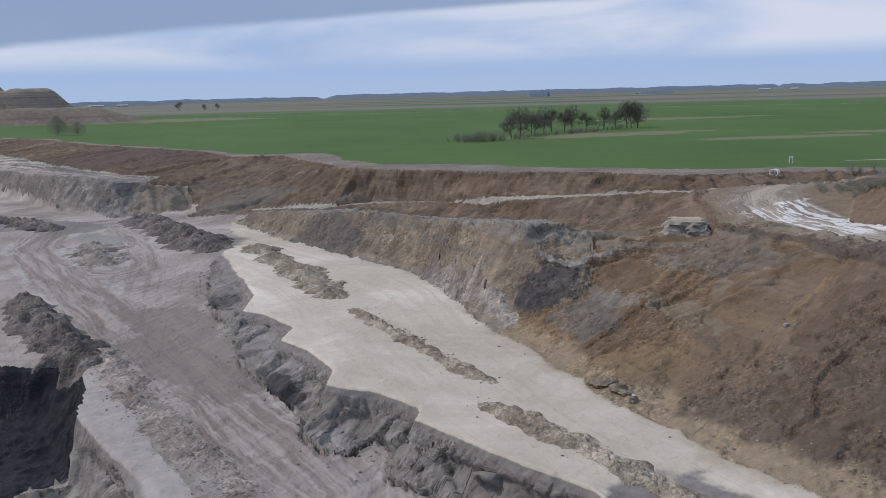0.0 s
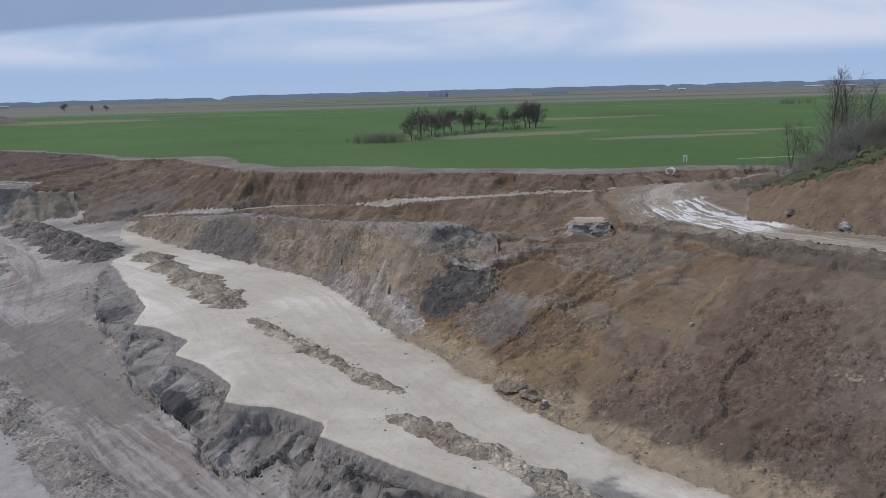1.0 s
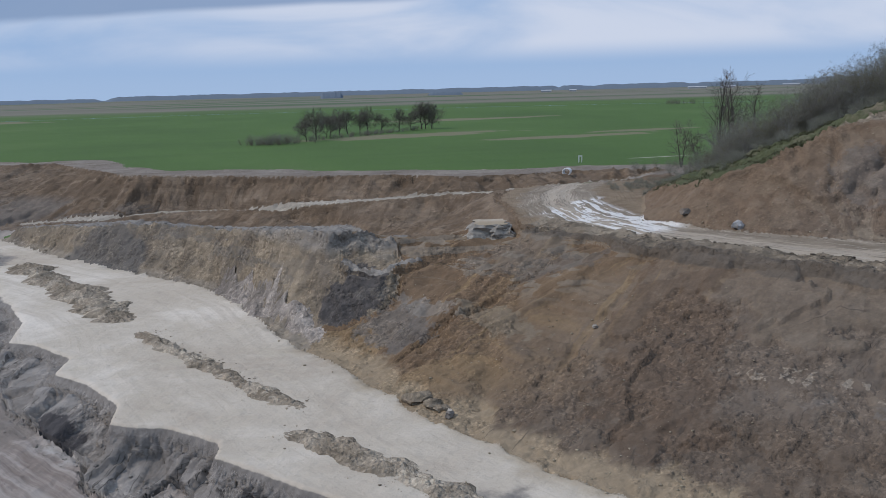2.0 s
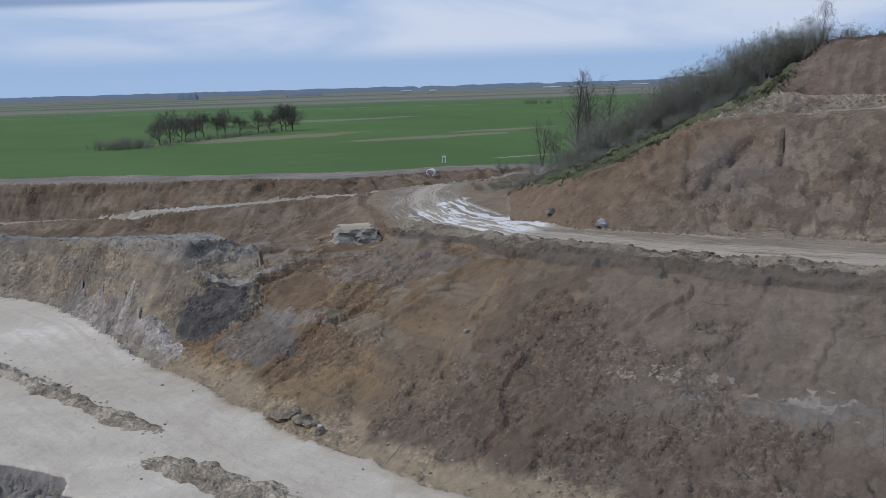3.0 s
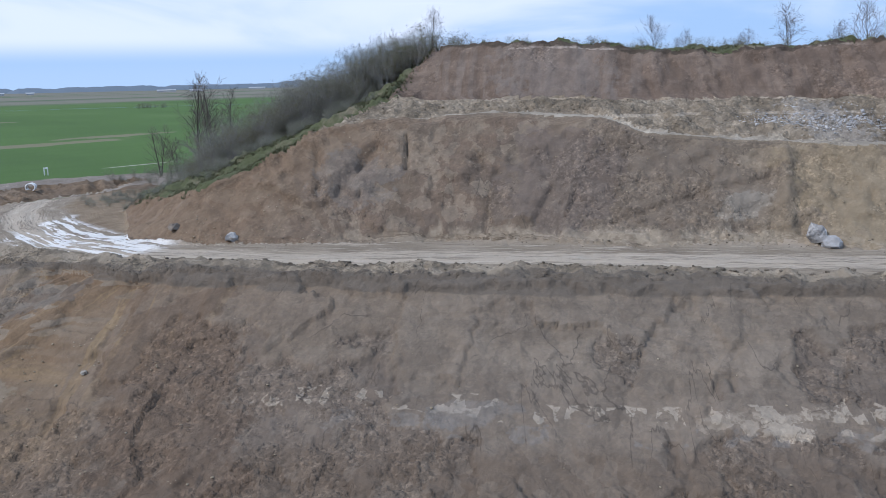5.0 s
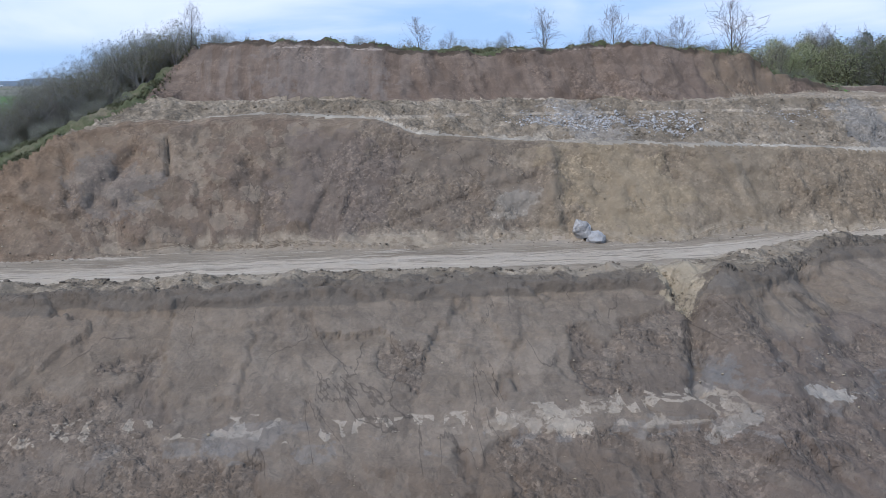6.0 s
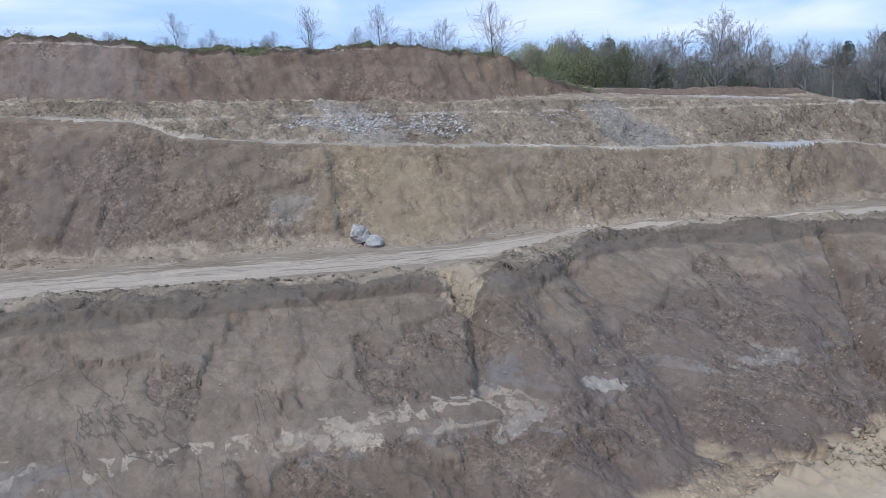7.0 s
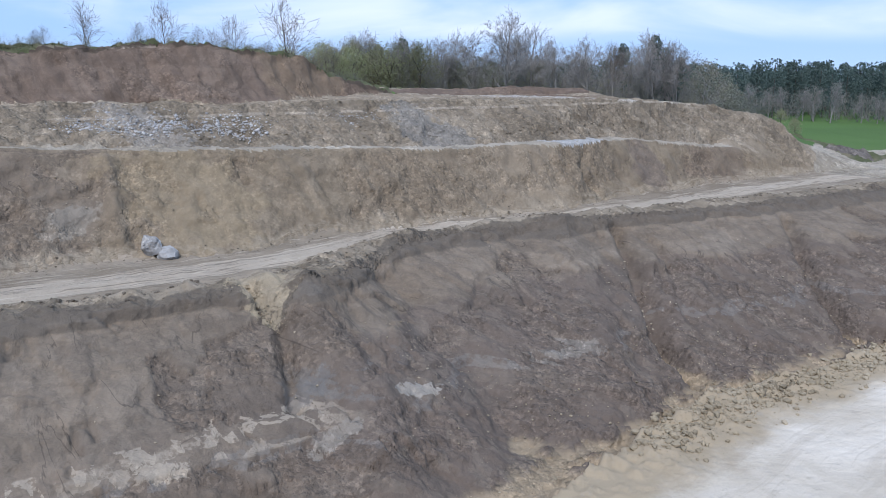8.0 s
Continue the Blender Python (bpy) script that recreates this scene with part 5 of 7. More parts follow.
# the level crop needs fewer faces: whole squares of it become one
field = ((quad_kind == -1) & ~quad_strip).reshape(NR - 1, NTH - 1)
BIG = 6
bi, bj = (NR - 1) // BIG, (NTH - 1) // BIG
whole = field[:bi * BIG, :bj * BIG].reshape(bi, BIG, bj, BIG).all((1, 3)) & (np.abs(height[:bi * BIG, :bj * BIG]).reshape(bi, BIG, bj, BIG).max((1, 3)) < 0.05)
single = field.copy()
single[:bi * BIG, :bj * BIG] &= ~np.repeat(np.repeat(whole, BIG, 0), BIG, 1)
wi, wj = np.nonzero(whole)
large = np.stack([ids[wi * BIG, wj * BIG], ids[wi * BIG, wj * BIG + BIG], ids[wi * BIG + BIG, wj * BIG + BIG], ids[wi * BIG + BIG, wj * BIG]], -1)
q = np.concatenate([quads[single.ravel()], large])
used, back = np.unique(q, return_inverse=True)
v, f = flat_xyz[used], back.reshape(-1, 4)
sheet("ground", v, f, M_FIELD, "flat green crop field with bare brown patches reaching the horizon", category="ground")

# the rest of the sheet: the pit behind the walk, its inner floor and the plain out to the horizon
back_angles = np.linspace(angles[-1], angles[0] + 2 * math.pi, 40)
rows = np.arange(0, NR, 12).tolist() + [NR - 1]
w = np.linspace(0, 1, 40)[None, :]
bz = height[rows][:, -1:] * (1 - w) + height[rows][:, :1] * w
br = radii[rows][:, None]
bv = np.stack([CX + br * np.sin(back_angles), CY + br * np.cos(back_angles), bz], -1).reshape(-1, 3)
bi = np.arange(len(rows) * 40).reshape(len(rows), 40)
bf = np.stack([bi[:-1, :-1], bi[:-1, 1:], bi[1:, 1:], bi[1:, :-1]], -1).reshape(-1, 4)
sheet("ground_behind", bv, bf, M_TOPSOIL, "plain brown ground of the pit behind", category="ground")
ia = np.concatenate([angles[::8], back_angles[1:]])
iz = np.concatenate([HZ[0, ::8], bz[0, 1:]])
iv = np.concatenate([np.stack([CX + R0 * 1.02 * np.sin(ia), CY + R0 * 1.02 * np.cos(ia), iz - 0.05], -1), [[CX, CY, -13.0]]])
sheet("pit_floor_inner", iv, [(a, (a + 1) % len(ia), len(ia)) for a in range(len(ia))], M_LOW, "plain grey clay floor in the middle of the pit", category="pit floor", layers={"road": np.full(len(iv), 25.0)})
pa = np.linspace(0, 2 * math.pi, 181)[:-1]
pr = [R1 * 0.985, 1300, 2000, 3000, 4200, 4950]
pz = [-0.05, 0, 0, 0, 0, 0]
pv = np.array([(CX + r * math.sin(a), CY + r * math.cos(a), z) for r, z in zip(pr, pz) for a in pa])
pf = [(i * 180 + j, i * 180 + (j + 1) % 180, (i + 1) * 180 + (j + 1) % 180, (i + 1) * 180 + j) for i in range(len(pr) - 1) for j in range(180)]
sheet("ground_plain", pv, pf, M_FIELD, "wide flat farmland of green and brown fields", category="ground")


# ---- things ----
def ground_z(x, y):
    """Height of the finished ground at (x, y)."""
    r, a = math.hypot(x - CX, y - CY), math.atan2(x - CX, y - CY)
    i, j = (math.log(r / R0)) / STEP - 0.5, (a - TH0) / STEP - 0.5
    if i >= NR - 1 or i < 0 or j < 0 or j >= NTH - 1:
        return 0.0
    i0, j0 = int(i), int(j)
    u, v = i - i0, j - j0
    return float(HZ[i0, j0] * (1 - u) * (1 - v) + HZ[i0 + 1, j0] * u * (1 - v) + HZ[i0, j0 + 1] * (1 - u) * v + HZ[i0 + 1, j0 + 1] * u * v)


def mesh_of(name, verts, faces, material, smooth=False):
    me = bpy.data.meshes.new(name)
    me.from_pydata(verts, [], faces)
    me.materials.append(material)
    if smooth:
        me.polygons.foreach_set("use_smooth", np.ones(len(me.polygons), bool))
    return me


def part(name, me, parent, label=""):
    ob = new(name, me)
    ob.parent = parent
    return tagged(ob, label) if label else ob


def bark(name, a, b):
    k = Mat(name, 0.9)
    return k.done(k.ramp(k.noise(1.5, 6, 0.6), (0.3, a), (0.7, b)))


def foliage(name, a, b, c):
    k = Mat(name, 0.8)
    n = k.t.nodes.new("ShaderNodeNewGeometry")
    tone = k.ramp(n.outputs["Random Per Island"], (0.0, a), (0.5, b), (1.0, c))
    # thin leaves let part of the light through
    thin = k.t.nodes.new("ShaderNodeBsdfTranslucent")
    both = tree_of(k.t, "ShaderNodeMixShader", Fac=0.4)
    k.link(tone, thin.inputs[0])
    k.link(k.b.outputs[0], both.inputs[1])
    k.link(thin.outputs[0], both.inputs[2])
    k.link(both.outputs[0], k.t.nodes["Material Output"].inputs[0])
    return k.done(tone)


M_BARK = bark("grey_bark", (0.055, 0.047, 0.040), (0.10, 0.088, 0.075))
M_TWIG = bark("twigs", (0.10, 0.086, 0.074), (0.16, 0.14, 0.12))
M_PALEBARK = bark("pale_bark", (0.20, 0.185, 0.165), (0.30, 0.28, 0.25))
M_PALELEAF = foliage("opening_leaves", (0.22, 0.22, 0.13), (0.28, 0.28, 0.16), (0.25, 0.235, 0.17))
M_BUD = foliage("spring_buds", (0.13, 0.118, 0.080), (0.185, 0.175, 0.095), (0.155, 0.138, 0.10))
M_LEAF = foliage("young_leaves", (0.22, 0.24, 0.125), (0.29, 0.31, 0.165), (0.25, 0.25, 0.16))
M_BRAMBLE = foliage("brambles", (0.18, 0.18, 0.155), (0.235, 0.24, 0.17), (0.225, 0.21, 0.188))
M_BRUSH = bark("brushwood", (0.18, 0.17, 0.16), (0.26, 0.243, 0.225))
M_GREYTWIG = bark("grey_twigs", (0.18, 0.172, 0.162), (0.255, 0.243, 0.226))
# needle greens are lifted towards blue-grey, standing in for air haze over the forest
M_NEEDLE = foliage("pine_needles", (0.066, 0.094, 0.082), (0.082, 0.114, 0.098), (0.10, 0.128, 0.112))
M_GRASS = foliage("dry_and_green_grass", (0.092, 0.108, 0.052), (0.16, 0.148, 0.09), (0.085, 0.096, 0.05))
# far woods: the blue-grey haze of distance is put into their colour
M_HAZYWOOD = bark("haze_blue_woodland", (0.115, 0.145, 0.178), (0.145, 0.175, 0.205))


class Sticks:
    """Tapered sticks and small leaves gathered into plain lists for one mesh."""

    def __init__(self):
        self.v, self.f = [], []

    def stick(self, a, b, ra, rb, n=3):
        a, b = Vector(a), Vector(b)
        d = (b - a).normalized()
        s = d.orthogonal().normalized()
        t = d.cross(s)
        o = len(self.v)
        for p, r in ((a, ra), (b, rb)):
            for i in range(n):
                w = 2 * math.pi * i / n
                self.v.append(p + s * (r * math.cos(w)) + t * (r * math.sin(w)))
        for i in range(n):
            j = (i + 1) % n
            self.f.append((o + i, o + j, o + n + j, o + n + i))

    def scrap(self, p, size, rng):
        """A tiny three-cornered leaf."""
        o = len(self.v)
        self.v += [p + Vector((rng.uniform(-size, size), rng.uniform(-size, size), rng.uniform(-size, size))) for _ in range(3)]
        self.f.append((o, o + 1, o + 2))

    def leaf(self, p, size, rng):
        a = Vector((rng.gauss(0, 1), rng.gauss(0, 1), rng.gauss(0, 1))).normalized() * size
        b = a.orthogonal().normalized() * size * rng.uniform(0.5, 0.9)
        o = len(self.v)
        self.v += [p - a, p + b, p + a, p - b]
        self.f.append((o, o + 1, o + 2, o + 3))


def limb(rng, st, tw, p, d, length, r, depth, leaves=None, lift=0.25, fine=0.0):
    """One branch that bends, tapers and splits."""
    n = 3 if depth > 1 else 2
    for i in range(n):
        d = (d + Vector((rng.gauss(0, 0.16), rng.gauss(0, 0.16), rng.gauss(0, 0.12) + lift * 0.25))).normalized()
        q = p + d * (length / n)
        r = max(r, fine)
        r2 = max(r * 0.74, fine)
        (st if depth > 2 else tw).stick(p, q, r, r2, 5 if depth > 2 else 3)
        p, r = q, r2
        if depth > 0:
            for _ in range(2 if depth > 1 else 2):
                side = (d.orthogonal().normalized().lerp(d.cross(d.orthogonal()).normalized() * rng.choice((-1, 1)), rng.random())).normalized() * rng.choice((-1, 1))
                limb(rng, st, tw, p, (d * 0.75 + side * rng.uniform(0.5, 0.95)).normalized(), length * rng.uniform(0.48, 0.68), r * 0.62, depth - 1, leaves, lift, fine)
    if leaves is not None and depth == 0:
        for _ in range(leaves[1]):
            leaves[0].leaf(p + Vector((rng.gauss(0, 0.12), rng.gauss(0, 0.12), rng.gauss(0, 0.12))), rng.uniform(0.05, 0.11), rng)


def bare_tree(name, label, seed, high, stems=1, spread=0.55, first=0.25, barks=None, slim=1.0, buds=0, fine=0.012, reach=0.34, depth=3, twigs=None):
    """A leafless tree: trunk with limbs, crown of twigs, some with buds."""
    rng = random.Random(seed)
    st, tw, lv = Sticks(), Sticks(), Sticks()
    for s in range(stems):
        lean = Vector((rng.gauss(0, 0.10), rng.gauss(0, 0.10), 1)) if stems == 1 else Vector((math.cos(s * 2.4) * 0.2, math.sin(s * 2.4) * 0.2, 1))
        p, d, r = Vector((0, 0, -0.3)), lean.normalized(), high * 0.020 * slim / math.sqrt(stems)
        n = 9
        for i in range(n):
            d = (d + Vector((rng.gauss(0, 0.05), rng.gauss(0, 0.05), 0.06))).normalized()
            q = p + d * (high * 0.86 / n)
            st.stick(p, q, r, r * 0.86, 7)
            p, r = q, r * 0.86
            h = (i + 1) / n
            if h > first:
                for _ in range(2 if stems == 1 else 1):
                    w = rng.uniform(0, 2 * math.pi)
                    side = Vector((math.cos(w), math.sin(w), 0))
                    limb(rng, st, tw, p, (side * spread + Vector((0, 0, rng.uniform(0.45, 0.85)))).normalized(), high * reach * (1 - 0.58 * h) * rng.uniform(0.8, 1.2), r * 0.6, depth - 1 if h > 0.8 else depth, (lv, buds) if buds else None, 0.25, fine)
        limb(rng, st, tw, p, d, high * 0.14, r * 0.8, 2, (lv, buds) if buds else None, 0.25, fine)
    base = tagged(new(name), label, "tree")
    base.rotation_mode = "XYZ"
    part("trunk", mesh_of("trunk", st.v, st.f, barks or M_BARK), base)
    part("crown", mesh_of("crown", tw.v, tw.f, twigs or M_TWIG), base, "crown of thin bare twigs")
    if buds:
        tagged(part("budding", mesh_of("budding", lv.v, lv.f, M_BUD), base, "thin haze of spring buds"), kind="stuff")
    return base


def set_down(ob, x, y, turn=0.0, scale=1.0, sink=0.0):
    ob.location = (x, y, ground_z(x, y) - sink)
    ob.rotation_euler = (0, 0, radians(turn))
    ob.scale = (scale,) * 3
    return ob


def another(ob, x, y, turn, scale, sink=0.0):
    base = Matrix.Translation((x, y, ground_z(x, y) - sink)) @ Matrix.Rotation(radians(turn), 4, "Z")
    k = scale / ob.scale[0]
    return copy_thing(ob, base @ Matrix.Scale(k, 4))


# a row of old trees with a shrub at its end, out in the crop
row_label = "bare spreading old tree in a row on the green field"
row_trees = [bare_tree("field_tree", row_label, 10 + i, 10.0, 1, 1.0, 0.2, None, 1.3, 0, 0.022, 0.44, 3) for i in range(2)]
ROW = ((28.6, 359, 8.9), (33.4, 370, 10.9), (41.1, 390, 8.6), (46.2, 399, 9.9), (51, 408, 9.6), (61.2, 414, 10.2), (67.6, 416, 8), (76.2, 417, 9.2), (82.5, 420, 8), (89.7, 429, 11.4), (95.3, 432, 11.4), (39, 383, 8), (57, 411, 8.5), (92, 431, 10.5))
for i, (x, y, h) in enumerate(ROW):
    t = set_down(row_trees[i], x, y, i * 77, h / 9.2) if i < 2 else another(row_trees[i % 2], x, y, i * 77, h / 9.2)
    tagged(t, group="row of trees on the field")
for i, (x, y, h) in enumerate(((-422.6, 1464, 13), (-363.3, 1392, 9), (-349.8, 1419, 9))):
    tagged(another(row_trees[i % 2], x, y, i * 50, h / 9.2), "small dark tree far out on the plain", group="far trees")

tall = [bare_tree("poplar", "tall slender bare poplar at the foot of the hill", 31 + i, 18.0, 1, 0.26, 0.22, M_BARK, 1.0, 0, 0.022, 0.34, 2, M_TWIG) for i in range(2)]
set_down(tall[0], 108.5, 190, 20, 1.12)
set_down(tall[1], 116, 195, 80, 1.18)
another(tall[0], 112.6, 193, 200, 0.98)
another(tall[1], 121, 197, 300, 1.0)
small = bare_tree("small_tree", "small bare tree beside the crop field below the hill", 41, 10.0, 2, 0.6, 0.2, M_BARK, 1.2, 0, 0.022, 0.36, 2, M_TWIG)
set_down(small, 99.8, 191.5, 0, 1.05)
another(small, 104.5, 193, 130, 0.8)
another(small, 113, 190.5, 220, 0.75)

# trees and bushes along the top of the wall
crest_kinds = [bare_tree("crest_tree", "bare young tree on the grassy rim of the pit wall", 51 + i, 7.0, 1 + (i == 2) * 2, 0.30 + 0.07 * i, 0.10, None, 0.65, 0, 0.010, 0.40, 2) for i in range(3)]
CREST = ((146, 98.5, 6.6, 0), (151.5, 76.5, 8.2, 0), (159, 71.5, 6.2, 2), (160.5, 67.3, 9.5, 1), (168.8, 58, 9.0, 2), (172.6, 49.4, 13.5, 0), (163.5, 63, 6, 1), (166, 60.5, 7, 0), (149, 84, 3.5, 2), (128, 105, 3.6, 1), (124, 97, 3, 2), (134, 86, 4, 1), (139, 90, 2.6, 2), (146, 81, 4.2, 1), (171, 53, 6.0, 2), (175, 45, 5.0, 1), (177, 42, 6.5, 0))
for i, (x, y, h, kk) in enumerate(CREST):
    first_use = not any(c[3] == kk for c in CREST[:i])
    t = set_down(crest_kinds[kk], x, y, i * 61, h / 6.6, 0.2) if first_use else another(crest_kinds[kk], x, y, i * 61, h / 6.6, 0.2)
    tagged(t, group="trees along the rim")

# woods behind the right-hand benches
wood = [bare_tree("wood_tree", "tall bare tree at the edge of the wood", 71 + i, 17.0, 1, 0.6, 0.15, M_BRUSH, 1.0, 0, 0.020, 0.36, 3, M_GREYTWIG) for i in range(3)]
birch = bare_tree("birch", "pale-barked birch leaning over the edge of the bench", 81, 12.0, 2, 0.45, 0.3, M_PALEBARK, 0.8)
set_down(birch, 214, -16, 0, 1.0)
rw = random.Random(5)
for i in range(40):
    u = i / 39
    x, y = 236 + rw.uniform(-8, 22), 62 - 100 * u + rw.uniform(-3, 3)
    s = rw.uniform(0.8, 1.0) * (1.42 if 14 < y < 20 or 0 < y < 8 else 1.12)
    t = set_down(wood[i], x, y, rw.uniform(0, 360), s) if i < 3 else another(wood[i % 3], x, y, rw.uniform(0, 360), s)
    tagged(t, group="trees at the edge of the wood")


def leafy_tree(name, label, seed, high, material, clumps=260, wide=0.40):
    rng = random.Random(seed)
    st, lv = Sticks(), Sticks()
    st.stick((0, 0, -0.3), (0.1, 0.1, high * 0.5), high * 0.02, high * 0.012, 6)
    for i in range(9):
        w, z = rng.uniform(0, 6.3), high * rng.uniform(0.3, 0.6)
        st.stick((0.1, 0.1, z), (math.cos(w) * high * 0.2, math.sin(w) * high * 0.2, z + high * 0.25), high * 0.008, high * 0.003, 4)
    for i in range(clumps):
        z = rng.betavariate(2.2, 1.7)
        rad = high * wide * math.sin(math.pi * min(1, 0.12 + z * 0.9)) ** 0.7 * math.sqrt(rng.random())
        w = rng.uniform(0, 6.3)
        c = Vector((math.cos(w) * rad, math.sin(w) * rad, high * (0.18 + 0.82 * z)))
        for _ in range(13):
            lv.leaf(c + Vector((rng.gauss(0, 0.6), rng.gauss(0, 0.6), rng.gauss(0, 0.5))), rng.uniform(0.08, 0.18), rng)
    base = tagged(new(name), label, "tree")
    part("trunk", mesh_of("trunk", st.v, st.f, M_BARK), base)
    part("crown", mesh_of("crown", lv.v, lv.f, material), base)
    return base


green = [leafy_tree("leafing_tree", "broad tree in pale young leaf at the edge of the wood", 91 + i, 12.0, M_LEAF if i else M_PALELEAF, 330) for i in range(2)]
for i, (x, y, h, kk) in enumerate(((226, 50, 11, 0), (226, 44, 10.5, 1), (228, 38, 11, 0), (230, 33, 11.5, 1), (228, 28, 11, 0), (224, 55, 10, 0), (224, 60, 11, 1), (223, 47, 9, 1), (227, 35, 10, 1), (232, 52, 13, 1), (234, 45, 13, 0), (236, 40, 12, 0), (240, 20, 10, 0), (238, 10, 9, 1), (240, -2, 9, 0), (272, -79, 4.5, 0), (320, -92, 5, 1))):
    t = set_down(green[kk], x, y, i * 40, h / 9) if i < 2 else another(green[kk], x, y, i * 40, h / 9)
    tagged(t, group="leafing trees")


pair = leafy_tree("round_tree", "dense round-crowned dark tree beside the far corner of the pit", 95, 12.0, M_BRAMBLE, 420, 0.46)
tagged(set_down(pair, -220.4, 517, 0, 1.15, 3.0), group="pair of trees by the pit")
tagged(another(pair, -206, 510, 90, 0.85, 2.4), group="pair of trees by the pit")
for x, y, k in ((251, -47, 1.5), (262, -56, 1.2), (272, -62, 1.0), (285, -72, 0.8)):
    tagged(another(pair, x, y, x * 3, k, 1.0), "broad grey-green tree before the dark pine forest", group="broad trees before the forest")


def pine_crown(lv, st, rng, x, y, z, high, n, foot=0.32, wide=0.15):
    """One pine: bare lower trunk and a ragged crown of needle tufts."""
    st.stick((x, y, z - 0.5), (x, y, z + high * 0.9), high * 0.012, high * 0.005, 4)
    for _ in range(n):
        h = rng.betavariate(1.6, 1.3)
        rad = high * wide * (1.08 - h) ** 0.6 * math.sqrt(rng.random()) * 1.2
        w = rng.uniform(0, 6.3)
        lv.leaf(Vector((x + math.cos(w) * rad, y + math.sin(w) * rad, z + high * (foot + (1 - foot) * h))), rng.uniform(0.28, 0.6) * high / 20, rng)


def pine(seed, high, foot=0.32):
    rng = random.Random(seed)
    st, lv = Sticks(), Sticks()
    pine_crown(lv, st, rng, 0, 0, 0, high, 700, foot)
    base = tagged(new("pine"), "dark green pine standing among bare trees", "tree")
    part("trunk", mesh_of("trunk", st.v, st.f, M_BARK), base)
    part("crown", mesh_of("crown", lv.v, lv.f, M_NEEDLE), base)
    return base


pine_one = set_down(pine(3, 15.0), 241, -31, 0, 1.4)
for x, y, s in ((246, -24, 0.95), (244, 33, 0.95), (247, 30, 0.85), (250, -36, 1.0), (252, -40, 0.9), (246, 20, 0.7)):
    another(pine_one, x, y, x * 7, s * 1.35)

rf = random.Random(8)
st, lv, tw = Sticks(), Sticks(), Sticks()
for i in range(520):
    u = rf.random()
    a = radians(76 + 56 * u)
    dd = rf.uniform(405, 520) if a > radians(98) else rf.uniform(330, 460)
    x, y = 10 + dd * math.sin(a), 18 + dd * math.cos(a)
    pine_crown(lv, st, rf, x, y, ground_z(x, y), rf.uniform(16, 25), 480, rf.choice((0.02, 0.04, 0.08)), rf.uniform(0.24, 0.36))
forest = tagged(new("pine_forest"), "dark green pine forest beyond the benches", "forest", "", "stuff")
part("trunks", mesh_of("trunks", st.v, st.f, M_BARK), forest)
part("crowns", mesh_of("crowns", lv.v, lv.f, M_NEEDLE), forest)


for i in range(26):
    a, dd = radians(95 + 26 * (i + rf.random()) / 26), rf.uniform(360, 396)
    x, y = 10 + dd * math.sin(a), 18 + dd * math.cos(a)
    tagged(another(wood[i % 3], x, y, i * 70, rf.uniform(0.6, 0.9)), "bare grey tree in front of the pine forest", group="bare trees before the pine forest")


# brushwood on the flank of the hill
def shrub_into(st, lv, rng, x, y, z, high, stems, leaves):
    for s in range(stems):
        w = rng.uniform(0, 6.3)
        d = Vector((math.cos(w) * rng.uniform(0.1, 0.55), math.sin(w) * rng.uniform(0.1, 0.55), 1)).normalized()
        p, r = Vector((x + rng.gauss(0, 0.25), y + rng.gauss(0, 0.25), z - 0.15)), 0.024 * high / 3
        for i in range(4):
            d = (d + Vector((rng.gauss(0, 0.24), rng.gauss(0, 0.24), 0.04))).normalized()
            q = p + d * high / 4.2
            st.stick(p, q, r, r * 0.7)
            p, r = q, r * 0.7
            for _ in range(4):
                e = (d * 0.8 + Vector((rng.gauss(0, 0.5), rng.gauss(0, 0.5), rng.gauss(0.1, 0.3)))).normalized()
                q2 = p + e * high * rng.uniform(0.12, 0.26)
                st.stick(p, q2, r * 0.5, r * 0.25)
                for _ in range(leaves):
                    lv.scrap(q2 + Vector((rng.gauss(0, 0.2), rng.gauss(0, 0.2), rng.gauss(-0.08, 0.18))), rng.uniform(0.05, 0.11), rng)


def thicket(name, label, material, spots, seed, stems, leaves, twigs=None):
    rng = random.Random(seed)
    st, lv = Sticks(), Sticks()
    for x, y, h in spots:
        shrub_into(st, lv, rng, x, y, ground_z(x, y), h, stems, leaves)
    base = tagged(new(name), label, "shrubs", "", "stuff")
    part("stems", mesh_of("stems", st.v, st.f, twigs or M_TWIG), base)
    part("leaves", mesh_of("leaves", lv.v, lv.f, material), base)
    return base


rt = random.Random(12)
spots = [(rt.uniform(228, 262), rt.uniform(-48, 66), rt.uniform(5, 13)) for _ in range(170)]
forest_edge = []
for _ in range(150):
    a, dd = radians(rt.uniform(97, 120)), rt.uniform(385, 410)
    forest_edge.append((10 + dd * math.sin(a), 18 + dd * math.cos(a), rt.uniform(4, 11)))
thicket("forest_margin", "bare grey bushes and saplings along the margin of the pine forest", M_BUD, forest_edge, 6, 5, 4, M_GREYTWIG)
thicket("wood_undergrowth", "tangled bare undergrowth and saplings at the edge of the wood", M_PALELEAF, spots, 5, 4, 9, M_GREYTWIG)
FLANKLINE = [(84.5, 152), (76.5, 132.5), (80.8, 122.3), (86.8, 117.4), (91.5, 112.5), (98.5, 113.2), (106, 114.4)]
spots = []
